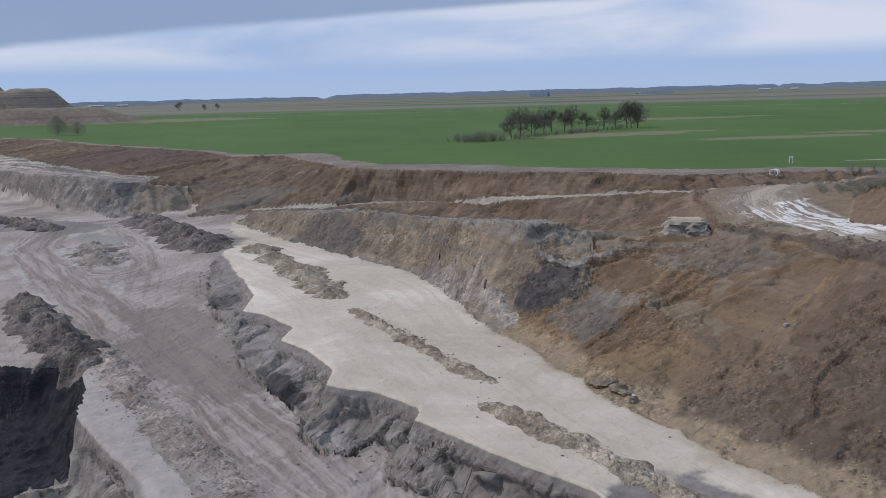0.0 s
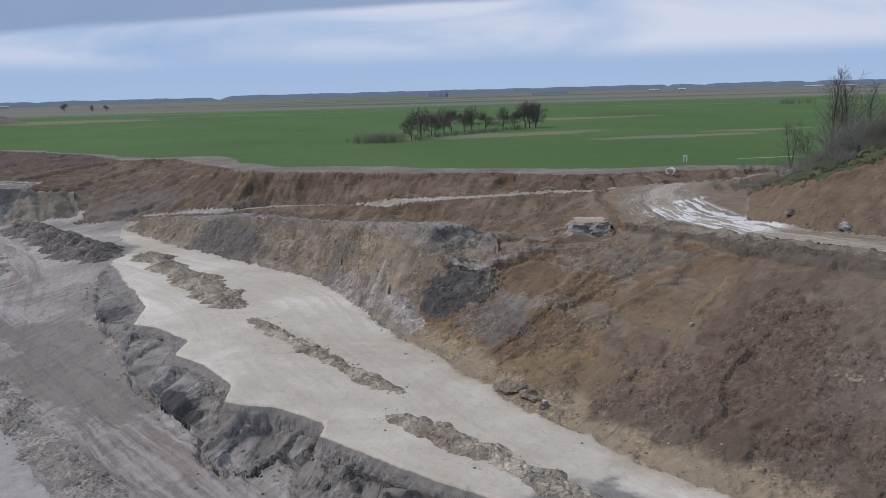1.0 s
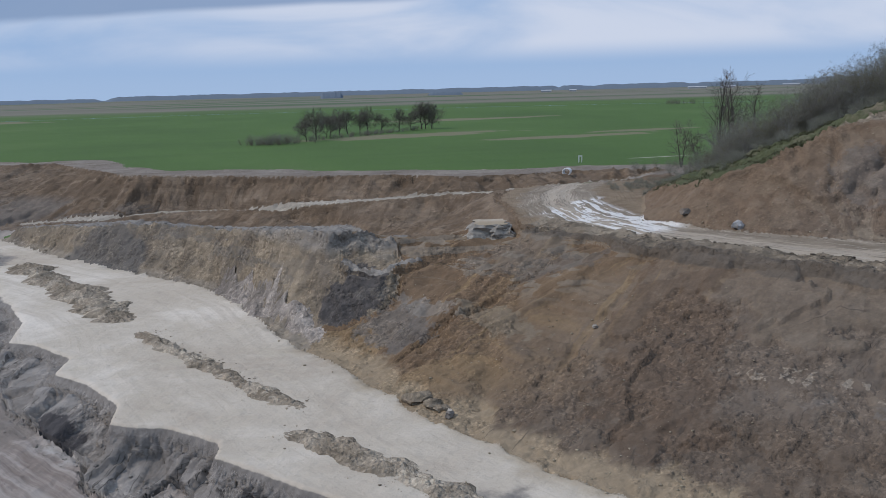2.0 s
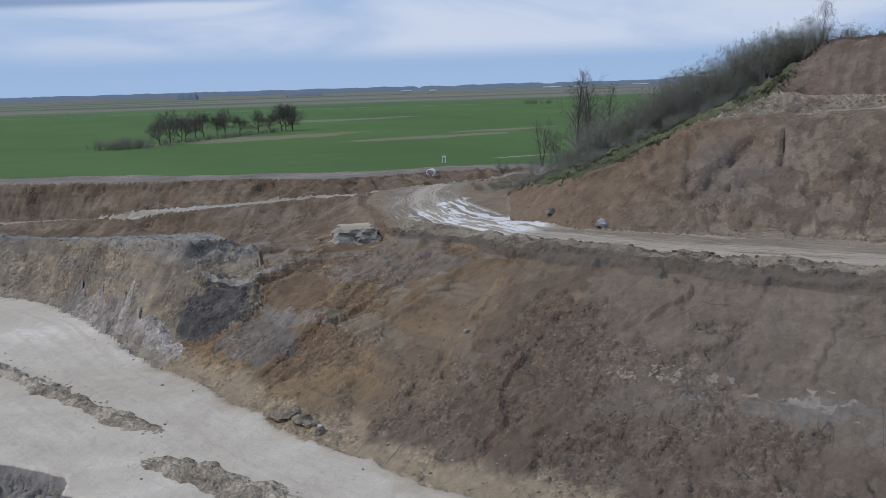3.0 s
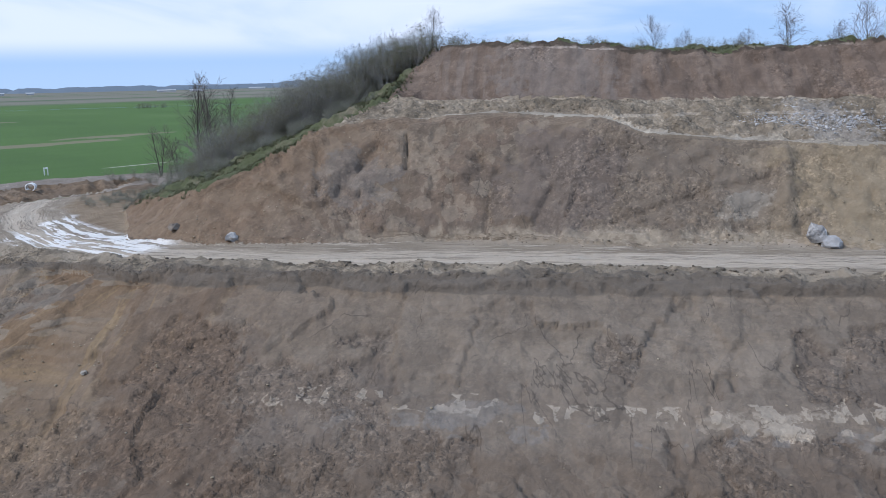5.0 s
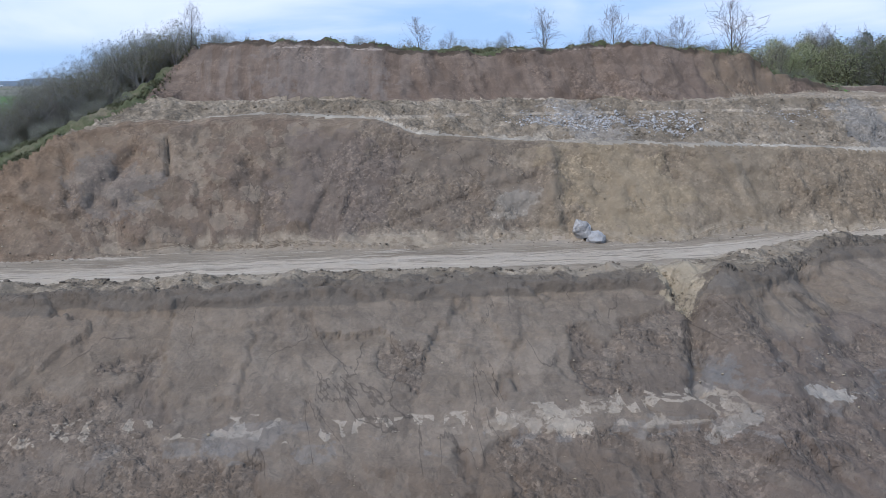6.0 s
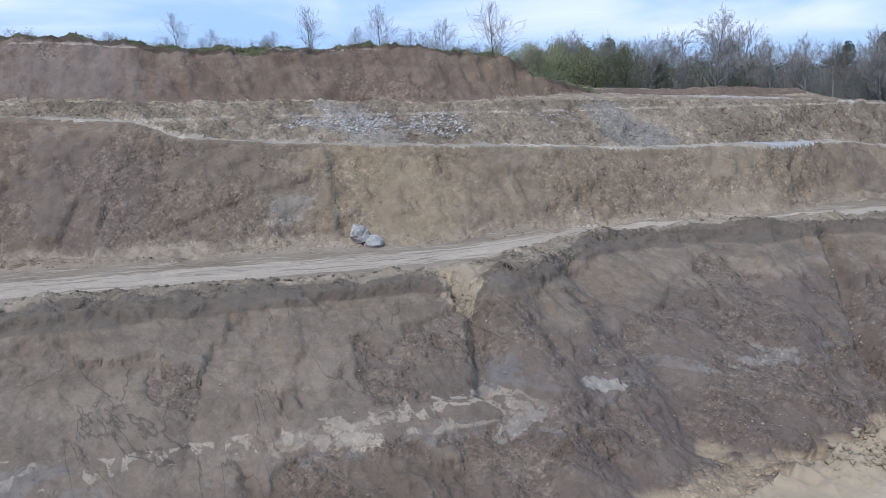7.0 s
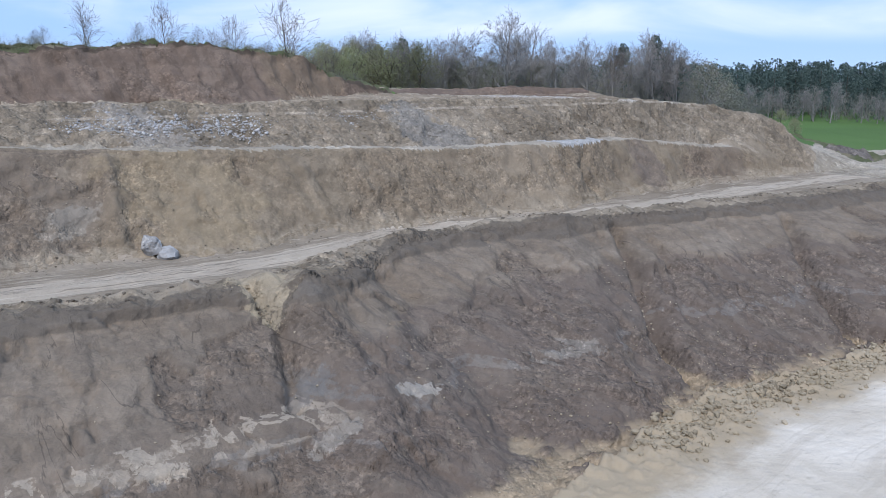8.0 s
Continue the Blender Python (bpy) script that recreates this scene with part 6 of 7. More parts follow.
for i in range(640):
    u = rt.random() * (len(FLANKLINE) - 1.001)
    n, q = int(u), u - int(u)
    (xa, ya), (xb, yb) = FLANKLINE[n], FLANKLINE[n + 1]
    back = abs(rt.gauss(0, 1)) * 7 - 1.2
    x, y = xa + (xb - xa) * q + back * 0.75 + rt.gauss(0, 1.5), ya + (yb - ya) * q + back * 0.65 + rt.gauss(0, 1.5)
    spots.append((x, y, rt.uniform(1.8, 4.4) * (1.0 + 0.75 * math.sin(math.pi * min(1, u / 6)) ** 0.7)))
olive = [q for i, q in enumerate(spots) if i % 10 < 3]
thicket("thicket", "dense leafless brushwood on the flank of the hill", M_BRAMBLE, [q for i, q in enumerate(spots) if i % 10 > 2], 1, 6, 12, M_BRUSH)
thicket("budding_thicket", "olive-tinged budding shrubs among the brushwood on the hill", M_BUD, olive, 21, 6, 12, M_BRUSH)
spots = []
for a, b in zip(BROW[:-1], BROW[1:]):
    for _ in range(22):
        q = rt.random()
        spots.append((a[0] + (b[0] - a[0]) * q + abs(rt.gauss(0, 5)) + 0.8, a[1] + (b[1] - a[1]) * q + abs(rt.gauss(0, 4)) + 0.5, rt.uniform(0.4, 1.9)))
thicket("brow_shrubs", "small dry shrubs in the grass along the brow", M_BRAMBLE, spots, 14, 6, 6, M_BRUSH)
spots = [(rt.uniform(88, 122), rt.uniform(178, 198), rt.uniform(1.2, 2.8)) for _ in range(60)]
spots += [(65.5 + rt.gauss(0, 0.8), 134 + rt.gauss(0, 2.5), rt.uniform(0.5, 1.2)) for _ in range(10)] + [(74 + rt.gauss(0, 4), 150 + rt.gauss(0, 6), rt.uniform(0.5, 1.4)) for _ in range(45)]
thicket("low_shrubs", "low tangled dry shrubs at the foot of the hill", M_BRAMBLE, spots, 2, 7, 3)
spots = [(15.4 + rt.gauss(0, 5.5), 345 + rt.gauss(0, 2.5), rt.uniform(2.2, 4.2)) for _ in range(55)] + [(rt.uniform(28, 97), 0, rt.uniform(1.2, 2.4)) for _ in range(60)]
spots = [(x, y if y else 352 + (x - 25) * 1.15 + rt.gauss(0, 2), h) for x, y, h in spots]
spots += [(378 + 26 * rt.random(), 736 + rt.gauss(0, 3), rt.uniform(3, 5)) for _ in range(24)]
thicket("field_bushes", "dark low bushes under the row of trees on the field", M_BRAMBLE, spots, 3, 8, 4)
spots = []
for a, b in zip(TOPCREST[:-1], TOPCREST[1:]):
    for _ in range(9):
        q = rt.random()
        spots.append((a[0] + (b[0] - a[0]) * q + rt.uniform(0.5, 7), a[1] + (b[1] - a[1]) * q + rt.uniform(0.5, 5), rt.uniform(0.5, 1.6)))
spots += [(104 + rt.gauss(0, 3.5), 111 + rt.gauss(0, 3), rt.uniform(2.0, 4.0)) for _ in range(70)]
thicket("rim_bushes", "low bushes and brambles on the grassy rim of the pit", M_BRAMBLE, spots, 4, 5, 3)
tagged(another(crest_kinds[1], 100.8, 109.3, 30, 0.92), "slim young tree standing above the bushes at the rim")


# grass
def tufts(name, label, spots, seed):
    rng = random.Random(seed)
    lv = Sticks()
    for x, y, h in spots:
        z = ground_z(x, y)
        for _ in range(7):
            w = rng.uniform(0, 6.3)
            tip = Vector((x + math.cos(w) * h * 0.7, y + math.sin(w) * h * 0.7, z + h * rng.uniform(0.5, 1)))
            root = Vector((x + rng.gauss(0, 0.1), y + rng.gauss(0, 0.1), z - 0.05))
            s = Vector((-math.sin(w), math.cos(w), 0)) * 0.06
            o = len(lv.v)
            lv.v += [root - s, root + s, tip]
            lv.f.append((o, o + 1, o + 2))
    me = mesh_of(name, lv.v, lv.f, M_GRASS)
    return tagged(new(name, me), label, "grass", "", "stuff")


rg = random.Random(6)
spots = []
for line, n, wide in ((UPCREST[:5], 900, 6), (BROW, 1200, 7), (TOPCREST, 260, 4), (FLANK, 500, 5)):
    for a, b in zip(line[:-1], line[1:]):
        for _ in range(n // 2):
            q = rg.random()
            x, y = a[0] + (b[0] - a[0]) * q + rg.uniform(-0.1, wide) * 0.8, a[1] + (b[1] - a[1]) * q + rg.uniform(-0.1, wide) * 0.6
            if noise.noise(Vector((x * 0.3, y * 0.3, 1.0))) > -0.08:
                spots.append((x, y, rg.uniform(0.12, 0.5)))
tufts("rim_grass", "tufts of green and dry grass along the rim of the pit", spots, 9)


# stones and clods
def stone_mesh(seed, flat=0.7):
    rng = random.Random(seed)
    bm = bmesh.new()
    bmesh.ops.create_icosphere(bm, subdivisions=2, radius=1.0)
    for v in bm.verts:
        n = noise.fractal(v.co * 1.4 + Vector((seed * 3.1, 0, 0)), 1.0, 2.0, 4)
        v.co *= 1 + 0.5 * n + 0.18 * (abs(noise.cell(v.co * 1.7 + Vector((seed, 0, 0)))) - 0.5)
        v.co.z *= flat
    return bm


M_STONE = soil("clay_clods", (0.22, 0.20, 0.17), (0.29, 0.265, 0.225), (0.37, 0.345, 0.30), streak=0.0, strata=0.0, scar=0.2)
M_BLUESTONE = soil("blue_grey_stone", (0.29, 0.282, 0.272), (0.36, 0.352, 0.34), (0.43, 0.422, 0.41), streak=0.0, strata=0.0, scar=0.4)


M_BOULDER = soil("boulder_stone", (0.21, 0.206, 0.20), (0.28, 0.275, 0.268), (0.35, 0.345, 0.335), streak=0.0, strata=0.0, scar=0.3, rubbly=0.2)


def boulder(name, label, seed, x, y, sizes, material, turn=0, sink=0.35):
    bm = stone_mesh(seed, 0.9)
    me = bpy.data.meshes.new(name)
    bm.to_mesh(me)
    bm.free()
    me.materials.append(material)
    ob = tagged(new(name, me), label, "boulder")
    ob.scale, ob.rotation_euler = sizes, (0, 0, radians(turn))
    ob.location = (x, y, ground_z(x, y) + sizes[2] * (1 - sink) * 0.6)
    return ob


tagged(boulder("boulder", "large pale blue-grey boulder at the foot of the upper wall", 1, 96.1, 49.1, (1.15, 1.05, 1.15), M_BOULDER, 20), group="boulders by the road")
tagged(boulder("boulder", "large pale blue-grey boulder at the foot of the upper wall", 2, 95.7, 47.4, (1.05, 1.0, 0.9), M_BOULDER, 70), group="boulders by the road")
boulder("boulder", "brown boulder beside the bend of the haul road", 3, 55.5, 107.8, (0.9, 0.6, 0.5), M_TOPSOIL, 10)
boulder("boulder", "pale rock beside the haul road", 4, 58.5, 100.3, (0.8, 0.6, 0.6), M_BLUESTONE, 10)
boulder("boulder", "pale stone on the face below the haul road", 5, 34.5, 87, (0.28, 0.28, 0.25), M_STONE, 30)
boulder("boulder", "dark clod on the pale pit floor", 6, 18.2, 82.5, (0.5, 0.45, 0.45), M_CLIFF, 30)
for i, (x, y, s) in enumerate(((16.2, 87.2, 1.3), (17.2, 85.5, 1.0), (15.4, 88.4, 0.9), (17.9, 84.2, 0.8))):
    tagged(boulder("broken_block", "broken slab of dark clay at the toe of the wall", 20 + i, x, y, (s, s * 0.8, s * 0.5), M_MID, i * 50), group="broken blocks at the toe")


def clay_slab():
    """A flat-topped block of pale clay left standing on the brow."""
    bm = bmesh.new()
    bmesh.ops.create_cube(bm, size=1.0)
    bmesh.ops.subdivide_edges(bm, edges=bm.edges[:], cuts=7, use_grid_fill=True)
    for v in bm.verts:
        n = noise.fractal(v.co * 4, 1.0, 2.0, 3)
        v.co.x += 0.20 * n + 0.5 * (0.5 - v.co.z) * v.co.x * 1.6
        v.co.y += 0.18 * n + 0.5 * (0.5 - v.co.z) * v.co.y
        v.co.z += 0.03 * n if v.co.z < 0.49 else 0.008 * n
    me = bpy.data.meshes.new("clay_slab")
    bm.to_mesh(me)
    bm.free()
    me.materials.append(M_STONE)
    me.materials.append(M_FLOOR)
    for p in me.polygons:
        p.material_index = 1 if p.normal.z > 0.9 and p.center.z > 0.4 else 0
    return me


slab = tagged(new("clay_slab", clay_slab()), "flat-topped block of grey clay with a whitish top on the brow", "clay block")
slab.scale, slab.location, slab.rotation_euler = (4.2, 5.2, 2.3), (34.2, 123.2, -0.4), (0, 0, radians(-12))


def loose_stones(name, label, spots, seed, material):
    """Many small stones in one mesh."""
    rng = random.Random(seed)
    base = []
    for s in range(4):
        bm = bmesh.new()
        bmesh.ops.create_icosphere(bm, subdivisions=1, radius=1.0)
        bm.verts.ensure_lookup_table()
        base.append(([v.co * (1 + 0.45 * (rng.random() - 0.5)) for v in bm.verts], [tuple(v.index for v in f.verts) for f in bm.faces]))
        bm.free()
    vs, fs = [], []
    for x, y, r in spots:
        bv, bf = base[rng.randrange(4)]
        o, z = len(vs), ground_z(x, y)
        sx, sy, sz = r * rng.uniform(0.7, 1.3), r * rng.uniform(0.7, 1.3), r * rng.uniform(0.5, 0.9)
        vs += [Vector((x + v.x * sx, y + v.y * sy, z + v.z * sz + r * 0.2)) for v in bv]
        fs += [(o + a, o + b, o + c) for a, b, c in bf]
    return tagged(new(name, mesh_of(name, vs, fs, material)), label, "stones", "", "stuff")


def along(line, n, spread, small, big, rng, shift=(0, 0)):
    p = [Vector(q[:2]) for q in line]
    out = []
    lens = [(b - a).length for a, b in zip(p[:-1], p[1:])]
    for _ in range(n):
        k = rng.choices(range(len(lens)), lens)[0]
        q = p[k].lerp(p[k + 1], rng.random())
        out.append((q.x + rng.gauss(0, spread) + shift[0], q.y + rng.gauss(0, spread) + shift[1], small + (big - small) * rng.random() ** 7))
    return out


rs = random.Random(3)
M_SANDY = soil("sandy_rubble", (0.20, 0.165, 0.115), (0.27, 0.225, 0.155), (0.36, 0.31, 0.23), streak=0.0, strata=0.0, scar=0.2)
loose_stones("talus_rubble", "sandy clods and pale stones fallen at the toe of the wall", along([(79, 4), (88, -5), (94, -13), (100, -23), (106, -31)], 4200, 1.7, 0.04, 0.42, rs, (-0.9, -0.9)) + along([(85.3, 37), (82.8, 35), (81.5, 33.6)], 260, 0.8, 0.03, 0.18, rs), 9, M_SANDY)
loose_stones("toe_rubble", "fallen clods along the toe of the lower wall", along(WALLTOE, 900, 1.6, 0.02, 0.18, rs, (0.6, 0.3)) + along(MIDTOE, 400, 1.2, 0.03, 0.2, rs), 1, M_SANDY)
loose_stones("berm_clods", "loose clods on the berm and verges of the haul road", along(BERM, 2600, 1.0, 0.04, 0.24, rs) + along(ROADIN[2:], 900, 1.0, 0.03, 0.14, rs), 2, M_BERM)
loose_stones("bench_rubble", "pale broken rubble on the bank of the upper bench", along(PATHIN, 2600, 1.4, 0.04, 0.2, rs, (2.4, 1.8)) + along(RUBTOP, 1400, 1.0, 0.04, 0.2, rs), 3, M_BANK)
loose_stones("white_rubble", "patch of whitish broken rock on the bank of the upper bench", along([(106, 60), (112, 50), (117, 42)], 3000, 1.3, 0.05, 0.24, rs, (1.8, 1.2)) + along([(126, 34), (131, 27)], 300, 1.0, 0.04, 0.18, rs, (1.5, 1.2)), 8, M_BLUESTONE)
loose_stones("floor_stones", "grey stones scattered on the low pit floor", along(TERRFOOT, 900, 1.3, 0.03, 0.22, rs) + along([(-50, 122.5), (-35.8, 99.3), (-25.2, 84.3), (-17.5, 74)], 4200, 1.5, 0.03, 0.15, rs) + along(MIDCREST[:6], 900, 1.4, 0.05, 0.28, rs, (1.5, 2.5)), 4, M_GREYSLOPE)


def over_face(low, high, n, small, big, rng, lo=0.0, hi=1.0):
    """Spots strewn over a face between its foot and its edge."""
    a, b = [Vector(q[:2]) for q in low], [Vector(q[:2]) for q in high]

    def at(p, u):
        s = u * (len(p) - 1.001)
        return p[int(s)].lerp(p[int(s) + 1], s - int(s))
    out = []
    for _ in range(n):
        q = at(a, rng.random())
        best = min(b, key=lambda w: (w - q).length)
        c = q.lerp(best + Vector((rng.gauss(0, 3), rng.gauss(0, 3))), lo + (hi - lo) * rng.random() ** 1.4)
        out.append((c.x, c.y, small + (big - small) * rng.random() ** 5))
    return out


loose_stones("wall_pebbles", "pale clods and pebbles caught on the lower face", over_face(WALLTOE, WALLCREST[3:], 1900, 0.03, 0.12, rs, 0.0, 0.8), 11, M_SANDY)
loose_stones("upper_wall_pebbles", "pale clods and pebbles caught on the upper face", over_face(ROADIN[2:], UPCREST[2:], 1500, 0.03, 0.12, rs), 12, M_SANDY)


# low spoil ridges left by the graders
def spoil_ridge(label, line, wide, high, seed, material):
    p = [Vector(q) for q in line]
    vs, fs = [], []
    m = 19
    steps = []
    for a, b in zip(p[:-1], p[1:]):
        n = max(4, int((b - a).length / 0.45))
        steps += [(a.lerp(b, i / n), (b - a).normalized()) for i in range(n)]
    steps.append((p[-1], (p[-1] - p[-2]).normalized()))
    for i, (c, d) in enumerate(steps):
        u = i / (len(steps) - 1)
        end = min(1, u * 9, (1 - u) * 9) ** 0.5
        side = Vector((-d.y, d.x))
        for j in range(m):
            s = j / (m - 1) * 2 - 1
            w = wide * (0.85 + 0.7 * noise.noise(Vector((c.x * 0.22, c.y * 0.22, seed))) + 0.5 * noise.noise(Vector((c.x * 0.7, c.y * 0.7, seed + s)))) * (0.4 + 0.6 * end)
            q = c + side * s * w
            h = high * end * (max(0, 1 - s * s) ** 1.1) * (0.75 + 0.6 * noise.fractal(Vector((q.x * 0.4, q.y * 0.4, seed)), 0.9, 2.1, 4)) - 0.06 * high + 0.26 * (1 - s * s) * noise.fractal(Vector((q.x * 1.9, q.y * 1.9, seed + 4)), 0.6, 2.1, 5)
            vs.append((q.x, q.y, ground_z(q.x, q.y) - 0.10 + (max(0.0, h) if 0 < j < m - 1 else -0.1)))
    for i in range(len(steps) - 1):
        for j in range(m - 1):
            o = i * m + j
            fs.append((o, o + 1, o + m + 1, o + m))
    return tagged(new("spoil_ridge", mesh_of("spoil_ridge", vs, fs, material, True)), label, "spoil heap", "spoil ridges")


M_VERGE = soil("stony_verge", (0.195, 0.170, 0.146), (0.255, 0.225, 0.195), (0.33, 0.295, 0.258), streak=0.0, strata=0.0, clod=0.2, big=0.12, rubbly=1.0)
M_RIDGE = soil("ridge_spoil", (0.20, 0.165, 0.122), (0.275, 0.233, 0.178), (0.37, 0.325, 0.258), streak=0.0, strata=0.0, clod=0.22, big=0.12, rubbly=1.0)
spoil_ridge("low grey ridge of graded spoil along the pale pit floor", [(-39.7, 181.9), (-32.9, 167.4), (-25.3, 152.8), (-19.4, 138.5), (-15.8, 130.3)], 3.8, 1.2, 1, M_RIDGE)
spoil_ridge("long low ridge of brown clods across the pale pit floor", [(-13.6, 124.6), (-8, 113.2), (-3.3, 104.8), (0.1, 97.7), (3.1, 92.3), (5.3, 89.2)], 1.7, 0.7, 2, M_RIDGE)
spoil_ridge("low ridge of brown clods near the edge of the pale floor", [(3, 83.4), (5.9, 80.9), (8.6, 76.3), (11.1, 73), (13.7, 68.7), (16.2, 65.5), (20, 57)], 2.0, 0.8, 3, M_RIDGE)
spoil_ridge("broad brown-grey bank of spoil between two pit floors", [(-80.5, 231.5), (-67.3, 212.7), (-55.6, 194.7), (-45.5, 177)], 6.5, 2.4, 4, M_DARKSPOIL)
spoil_ridge("dark grey heap of spoil beside the far track", [(-128, 240), (-112.3, 232.7), (-95, 217)], 5.0, 2.0, 10, M_DARKSPOIL)
spoil_ridge("pale gravelly ridge along the toe of the middle bench", [(-3.4, 147.7), (3.0, 129.9), (7.5, 117.5), (9.4, 111.4)], 2.0, 1.2, 5, M_VERGE)
spoil_ridge("dark rough heap of spoil on the low pit floor", [(-73, 150), (-62, 132), (-54, 122), (-47, 112)], 4.5, 2.6, 6, M_DARKSPOIL)
spoil_ridge("grey verge of stones beside the low haul road", [(-50, 122.5), (-35.8, 99.3), (-25.2, 84.3), (-17.5, 74)], 2.8, 0.6, 7, M_VERGE)
spoil_ridge("oval grey heap inside the loop of the low track", [(-78, 196), (-74, 186), (-69, 178), (-66, 172)], 6.0, 1.6, 8, M_VERGE)


spoil_ridge("dark heap of stony earth at the end of the road", [(199, -59), (202, -64), (203, -70)], 3.0, 1.2, 9, M_DARKSPOIL)


ridge_lines = ([(-12.8, 124.6), (-7.2, 113.1), (-1.9, 103.5), (0.7, 95.4), (5.6, 89.2)], [(3, 83.7), (5.9, 80.8), (10.7, 73.5), (14.1, 68), (17.2, 62.6)], [(-3.4, 147.7), (3.0, 129.9), (7.5, 117.5), (9.4, 111.4)])
loose_stones("ridge_clods", "clods strewn over the low ridges on the pale pit floor", sum((along(l, 800, 1.0, 0.03, 0.15, rs) for l in ridge_lines), []), 7, M_RIDGE)


# far heaps of overburden
def far_heap(label, x, y, rx, ry, high, flat, seed):
    vs, fs, n, m = [], [], 26, 64
    for i in range(n):
        s = i / (n - 1)
        for j in range(m):
            a = 2 * math.pi * j / m
            w = 1 + 0.22 * noise.noise(Vector((math.cos(a) * 1.5, math.sin(a) * 1.5, seed)))
            q = (x + rx * s * w * math.cos(a), y + ry * s * w * math.sin(a))
            h = high * min(1, (1 - s) / (1 - flat)) * (1 + 0.12 * noise.fractal(Vector((q[0] * 0.03, q[1] * 0.03, seed)), 1, 2, 4))
            vs.append((q[0], q[1], h - 0.5))
    for i in range(n - 1):
        for j in range(m):
            fs.append((i * m + j, i * m + (j + 1) % m, (i + 1) * m + (j + 1) % m, (i + 1) * m + j))
    return tagged(new("overburden_heap", mesh_of("overburden_heap", vs, fs, M_HEAP, True)), label, "spoil heap", "far overburden heaps")


far_heap("great flat-topped heap of overburden far beyond the pit", -420, 850, 92, 70, 30, 0.62, 1)
far_heap("long grey tip of overburden far beyond the pit", -370, 800, 100, 50, 14, 0.6, 2)
far_heap("pointed heap of overburden far beyond the pit", -455, 880, 70, 60, 42, 0.2, 3)


# concrete pipe end and a little gate on the edge of the crop
M_WHITE = Mat("white_concrete", 0.7)
M_WHITE = M_WHITE.done(M_WHITE.ramp(M_WHITE.noise(2.0, 6), (0.3, (0.62, 0.61, 0.58)), (0.7, (0.78, 0.77, 0.74))))


def pipe_end():
    bm = bmesh.new()
    n = 28
    rings = []
    for y, r in ((-0.9, 0.82), (-0.9, 1.0), (-0.75, 1.05), (-0.6, 1.0), (0.9, 1.0), (0.9, 0.82), (0.88, 0.82), (-0.9, 0.82)):
        rings.append([bm.verts.new((r * math.cos(2 * math.pi * i / n), y, r * math.sin(2 * math.pi * i / n))) for i in range(n)])
    for a, b in zip(rings[:-1], rings[1:]):
        for i in range(n):
            bm.faces.new((a[i], a[(i + 1) % n], b[(i + 1) % n], b[i]))
    bmesh.ops.remove_doubles(bm, verts=bm.verts, dist=0.001)
    me = bpy.data.meshes.new("concrete_pipe")
    bm.to_mesh(me)
    bm.free()
    me.materials.append(M_WHITE)
    return me


pipe = tagged(new("concrete_pipe", pipe_end()), "short white concrete pipe ring lying at the edge of the platform", "pipe")
pipe.location, pipe.rotation_euler, pipe.scale = (72.4, 192.5, ground_z(72.4, 192.5) + 0.7), (0, 0, radians(-35)), (0.95, 0.9, 0.8)


def bar(name, size, at, material, parent):
    bm = bmesh.new()
    bmesh.ops.create_cube(bm, size=1.0)
    bmesh.ops.scale(bm, vec=size, verts=bm.verts)
    bmesh.ops.translate(bm, vec=at, verts=bm.verts)
    bmesh.ops.bevel(bm, geom=bm.edges[:], offset=min(size) * 0.15, segments=1)
    me = bpy.data.meshes.new(name)
    bm.to_mesh(me)
    bm.free()
    me.materials.append(material)
    return part(name, me, parent)


gate = tagged(new("marker_frame"), "small white painted marker frame standing in the crop", "marker")
bar("post", (0.24, 0.2, 1.5), (-0.36, 0, 0.7), M_WHITE, gate)
bar("post", (0.24, 0.2, 1.5), (0.36, 0, 0.7), M_WHITE, gate)
bar("crossbar", (0.96, 0.2, 0.3), (0, 0, 1.6), M_WHITE, gate)
gate.location, gate.rotation_euler = (84.9, 215.6, ground_z(84.9, 215.6)), (0, 0, radians(-20))


M_SHED = Mat("weathered_sheet", 0.6)
M_SHED = M_SHED.done(M_SHED.ramp(M_SHED.noise(0.05, 4), (0.3, (0.30, 0.32, 0.34)), (0.7, (0.42, 0.43, 0.44))))


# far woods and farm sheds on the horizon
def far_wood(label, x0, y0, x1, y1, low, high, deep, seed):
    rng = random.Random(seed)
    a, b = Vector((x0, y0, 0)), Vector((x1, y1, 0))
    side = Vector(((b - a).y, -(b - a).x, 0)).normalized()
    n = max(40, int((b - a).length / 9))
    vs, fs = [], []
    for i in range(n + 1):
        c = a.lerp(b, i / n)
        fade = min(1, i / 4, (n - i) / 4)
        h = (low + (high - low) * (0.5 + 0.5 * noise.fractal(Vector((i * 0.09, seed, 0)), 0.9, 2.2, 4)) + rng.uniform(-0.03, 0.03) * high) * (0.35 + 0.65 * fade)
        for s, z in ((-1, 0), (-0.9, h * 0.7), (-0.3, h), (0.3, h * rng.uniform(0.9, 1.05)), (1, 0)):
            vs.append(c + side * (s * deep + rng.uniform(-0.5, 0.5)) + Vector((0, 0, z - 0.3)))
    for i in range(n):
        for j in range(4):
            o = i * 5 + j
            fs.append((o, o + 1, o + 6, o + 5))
    return tagged(new("far_wood", mesh_of("far_wood", vs, fs, M_HAZYWOOD, True)), label, "woodland", "", "stuff")


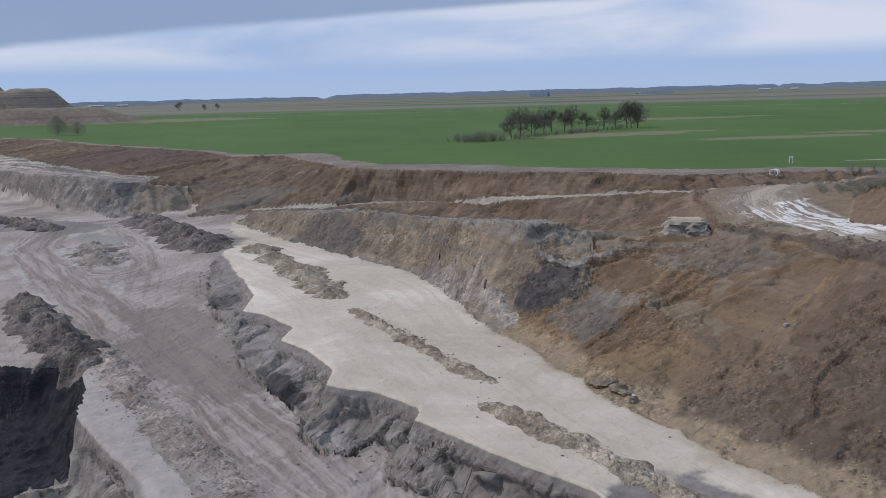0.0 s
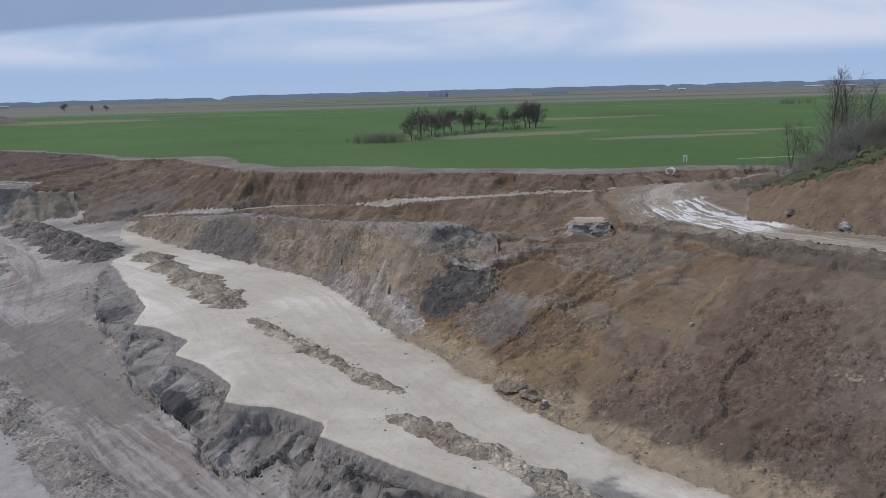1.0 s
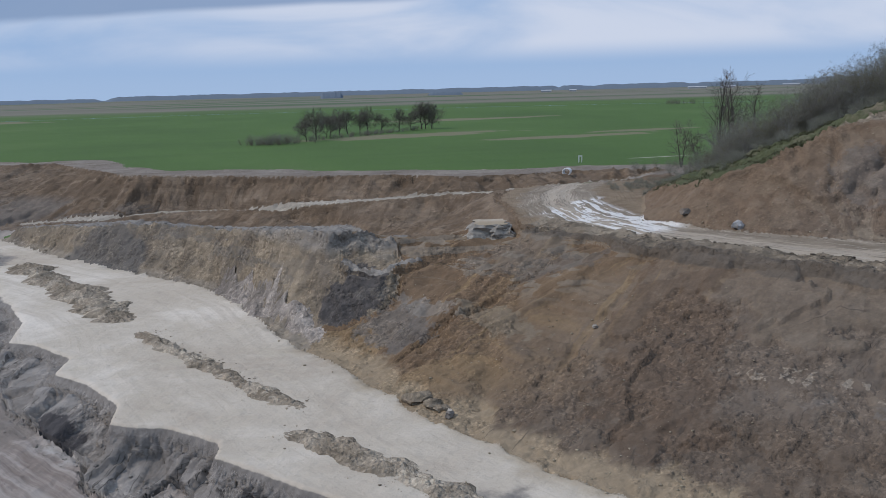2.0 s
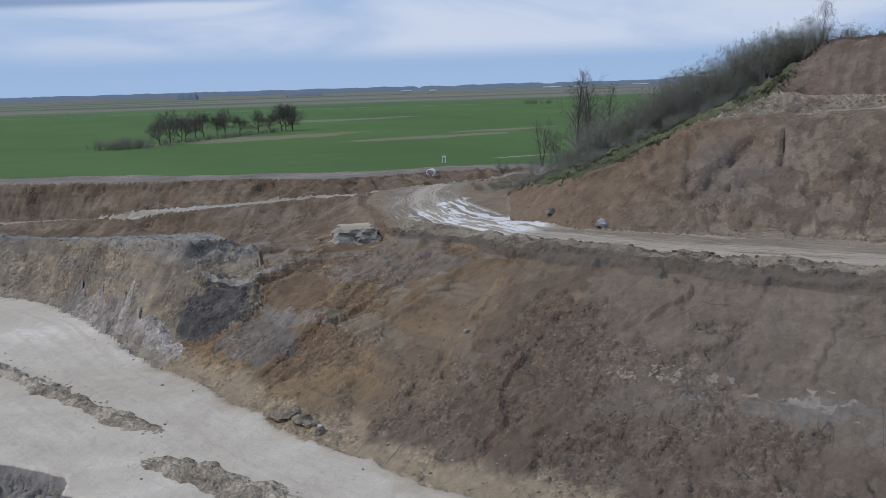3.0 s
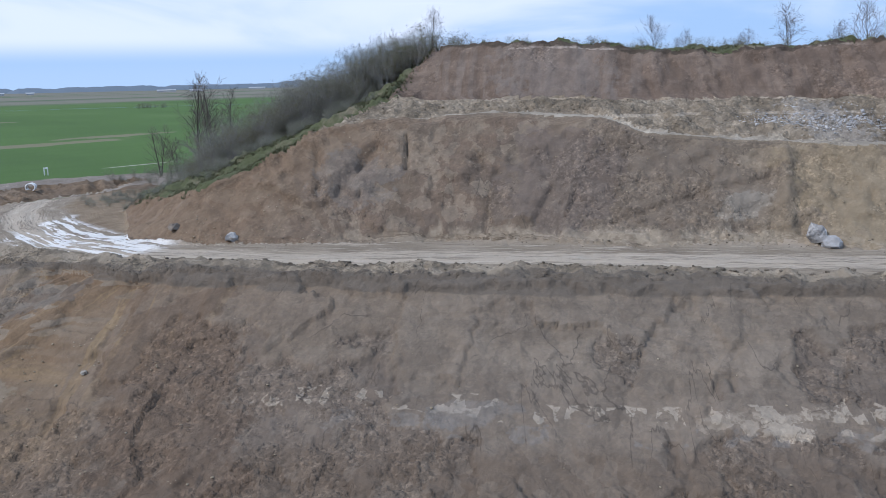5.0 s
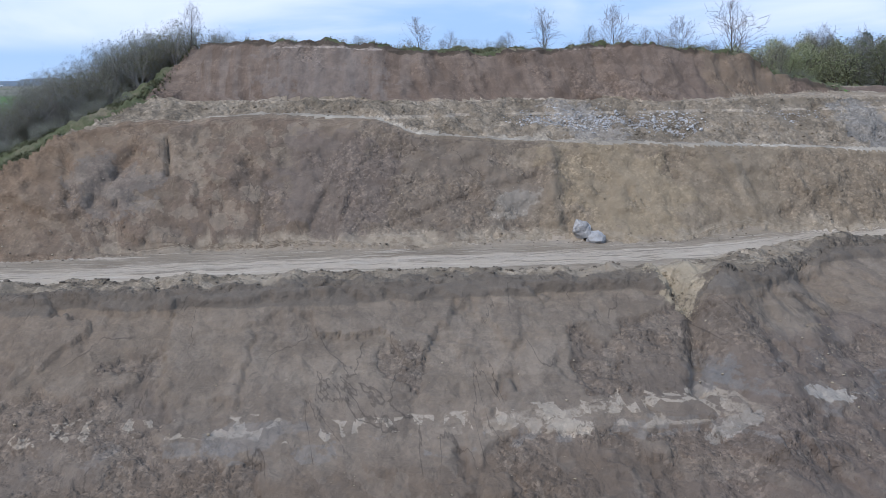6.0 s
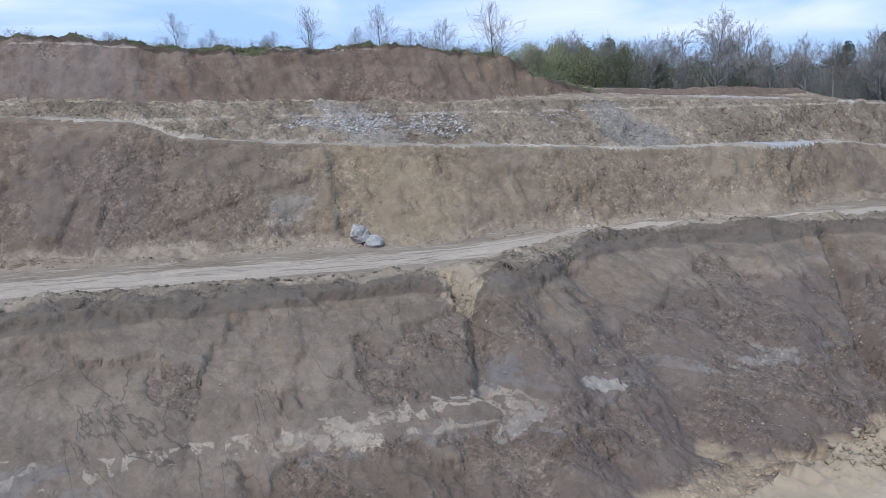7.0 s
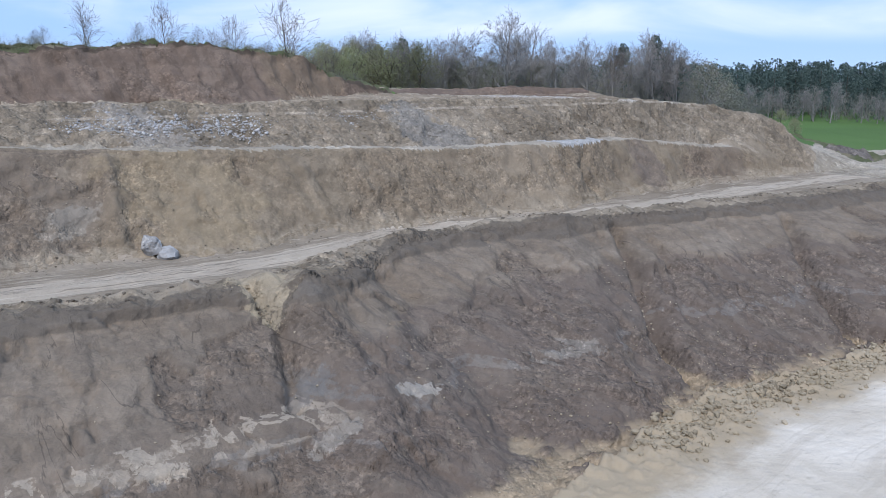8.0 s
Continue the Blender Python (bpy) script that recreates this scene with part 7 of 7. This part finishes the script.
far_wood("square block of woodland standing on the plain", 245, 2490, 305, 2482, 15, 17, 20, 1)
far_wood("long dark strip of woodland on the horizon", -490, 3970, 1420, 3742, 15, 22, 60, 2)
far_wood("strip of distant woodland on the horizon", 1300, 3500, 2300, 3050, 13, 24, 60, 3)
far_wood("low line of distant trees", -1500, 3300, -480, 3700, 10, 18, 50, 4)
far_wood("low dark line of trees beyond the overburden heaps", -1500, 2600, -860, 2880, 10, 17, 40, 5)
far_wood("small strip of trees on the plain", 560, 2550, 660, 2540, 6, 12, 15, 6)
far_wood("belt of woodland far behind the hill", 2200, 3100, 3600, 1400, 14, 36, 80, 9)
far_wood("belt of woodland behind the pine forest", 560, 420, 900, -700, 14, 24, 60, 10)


def shed(x, y, long, wide, high, turn):
    base = tagged(new("farm_shed"), "long low pale farm shed on the horizon", "building", "far sheds")
    bm = bmesh.new()
    prof = [(-wide / 2, 0), (-wide / 2, high), (wide / 2, high), (wide / 2, 0)]
    a = [bm.verts.new((-long / 2, q, z)) for q, z in prof]
    b = [bm.verts.new((long / 2, q, z)) for q, z in prof]
    for i in range(4):
        bm.faces.new((a[i], a[(i + 1) % 4], b[(i + 1) % 4], b[i]))
    bm.faces.new(a)
    bm.faces.new(b[::-1])
    me = bpy.data.meshes.new("wall")
    bm.to_mesh(me)
    bm.free()
    me.materials.append(M_SHED)
    part("wall", me, base)
    vs = [(sx * (long / 2 + 1), sy, z) for sx in (-1, 1) for sy, z in ((-wide / 2 - 0.6, high), (0, high + wide * 0.22), (wide / 2 + 0.6, high), (0, high + wide * 0.22 - 0.3))]
    part("roof", mesh_of("roof", vs, [(0, 1, 5, 4), (1, 2, 6, 5), (2, 3, 7, 6), (3, 0, 4, 7), (0, 1, 2, 3), (4, 5, 6, 7)], M_SHED), base)
    base.location, base.rotation_euler = (x, y, 0), (0, 0, radians(turn))
    return base


for x, y, l, t in ((1362, 2454, 75, -30), (1440, 2415, 60, -30), (960, 2660, 45, -20), (1040, 2640, 30, -20), (-960, 2520, 60, 15), (-900, 2560, 40, 15), (1850, 2700, 80, -35)):
    shed(x, y, l * 0.7, 12, 4, t)
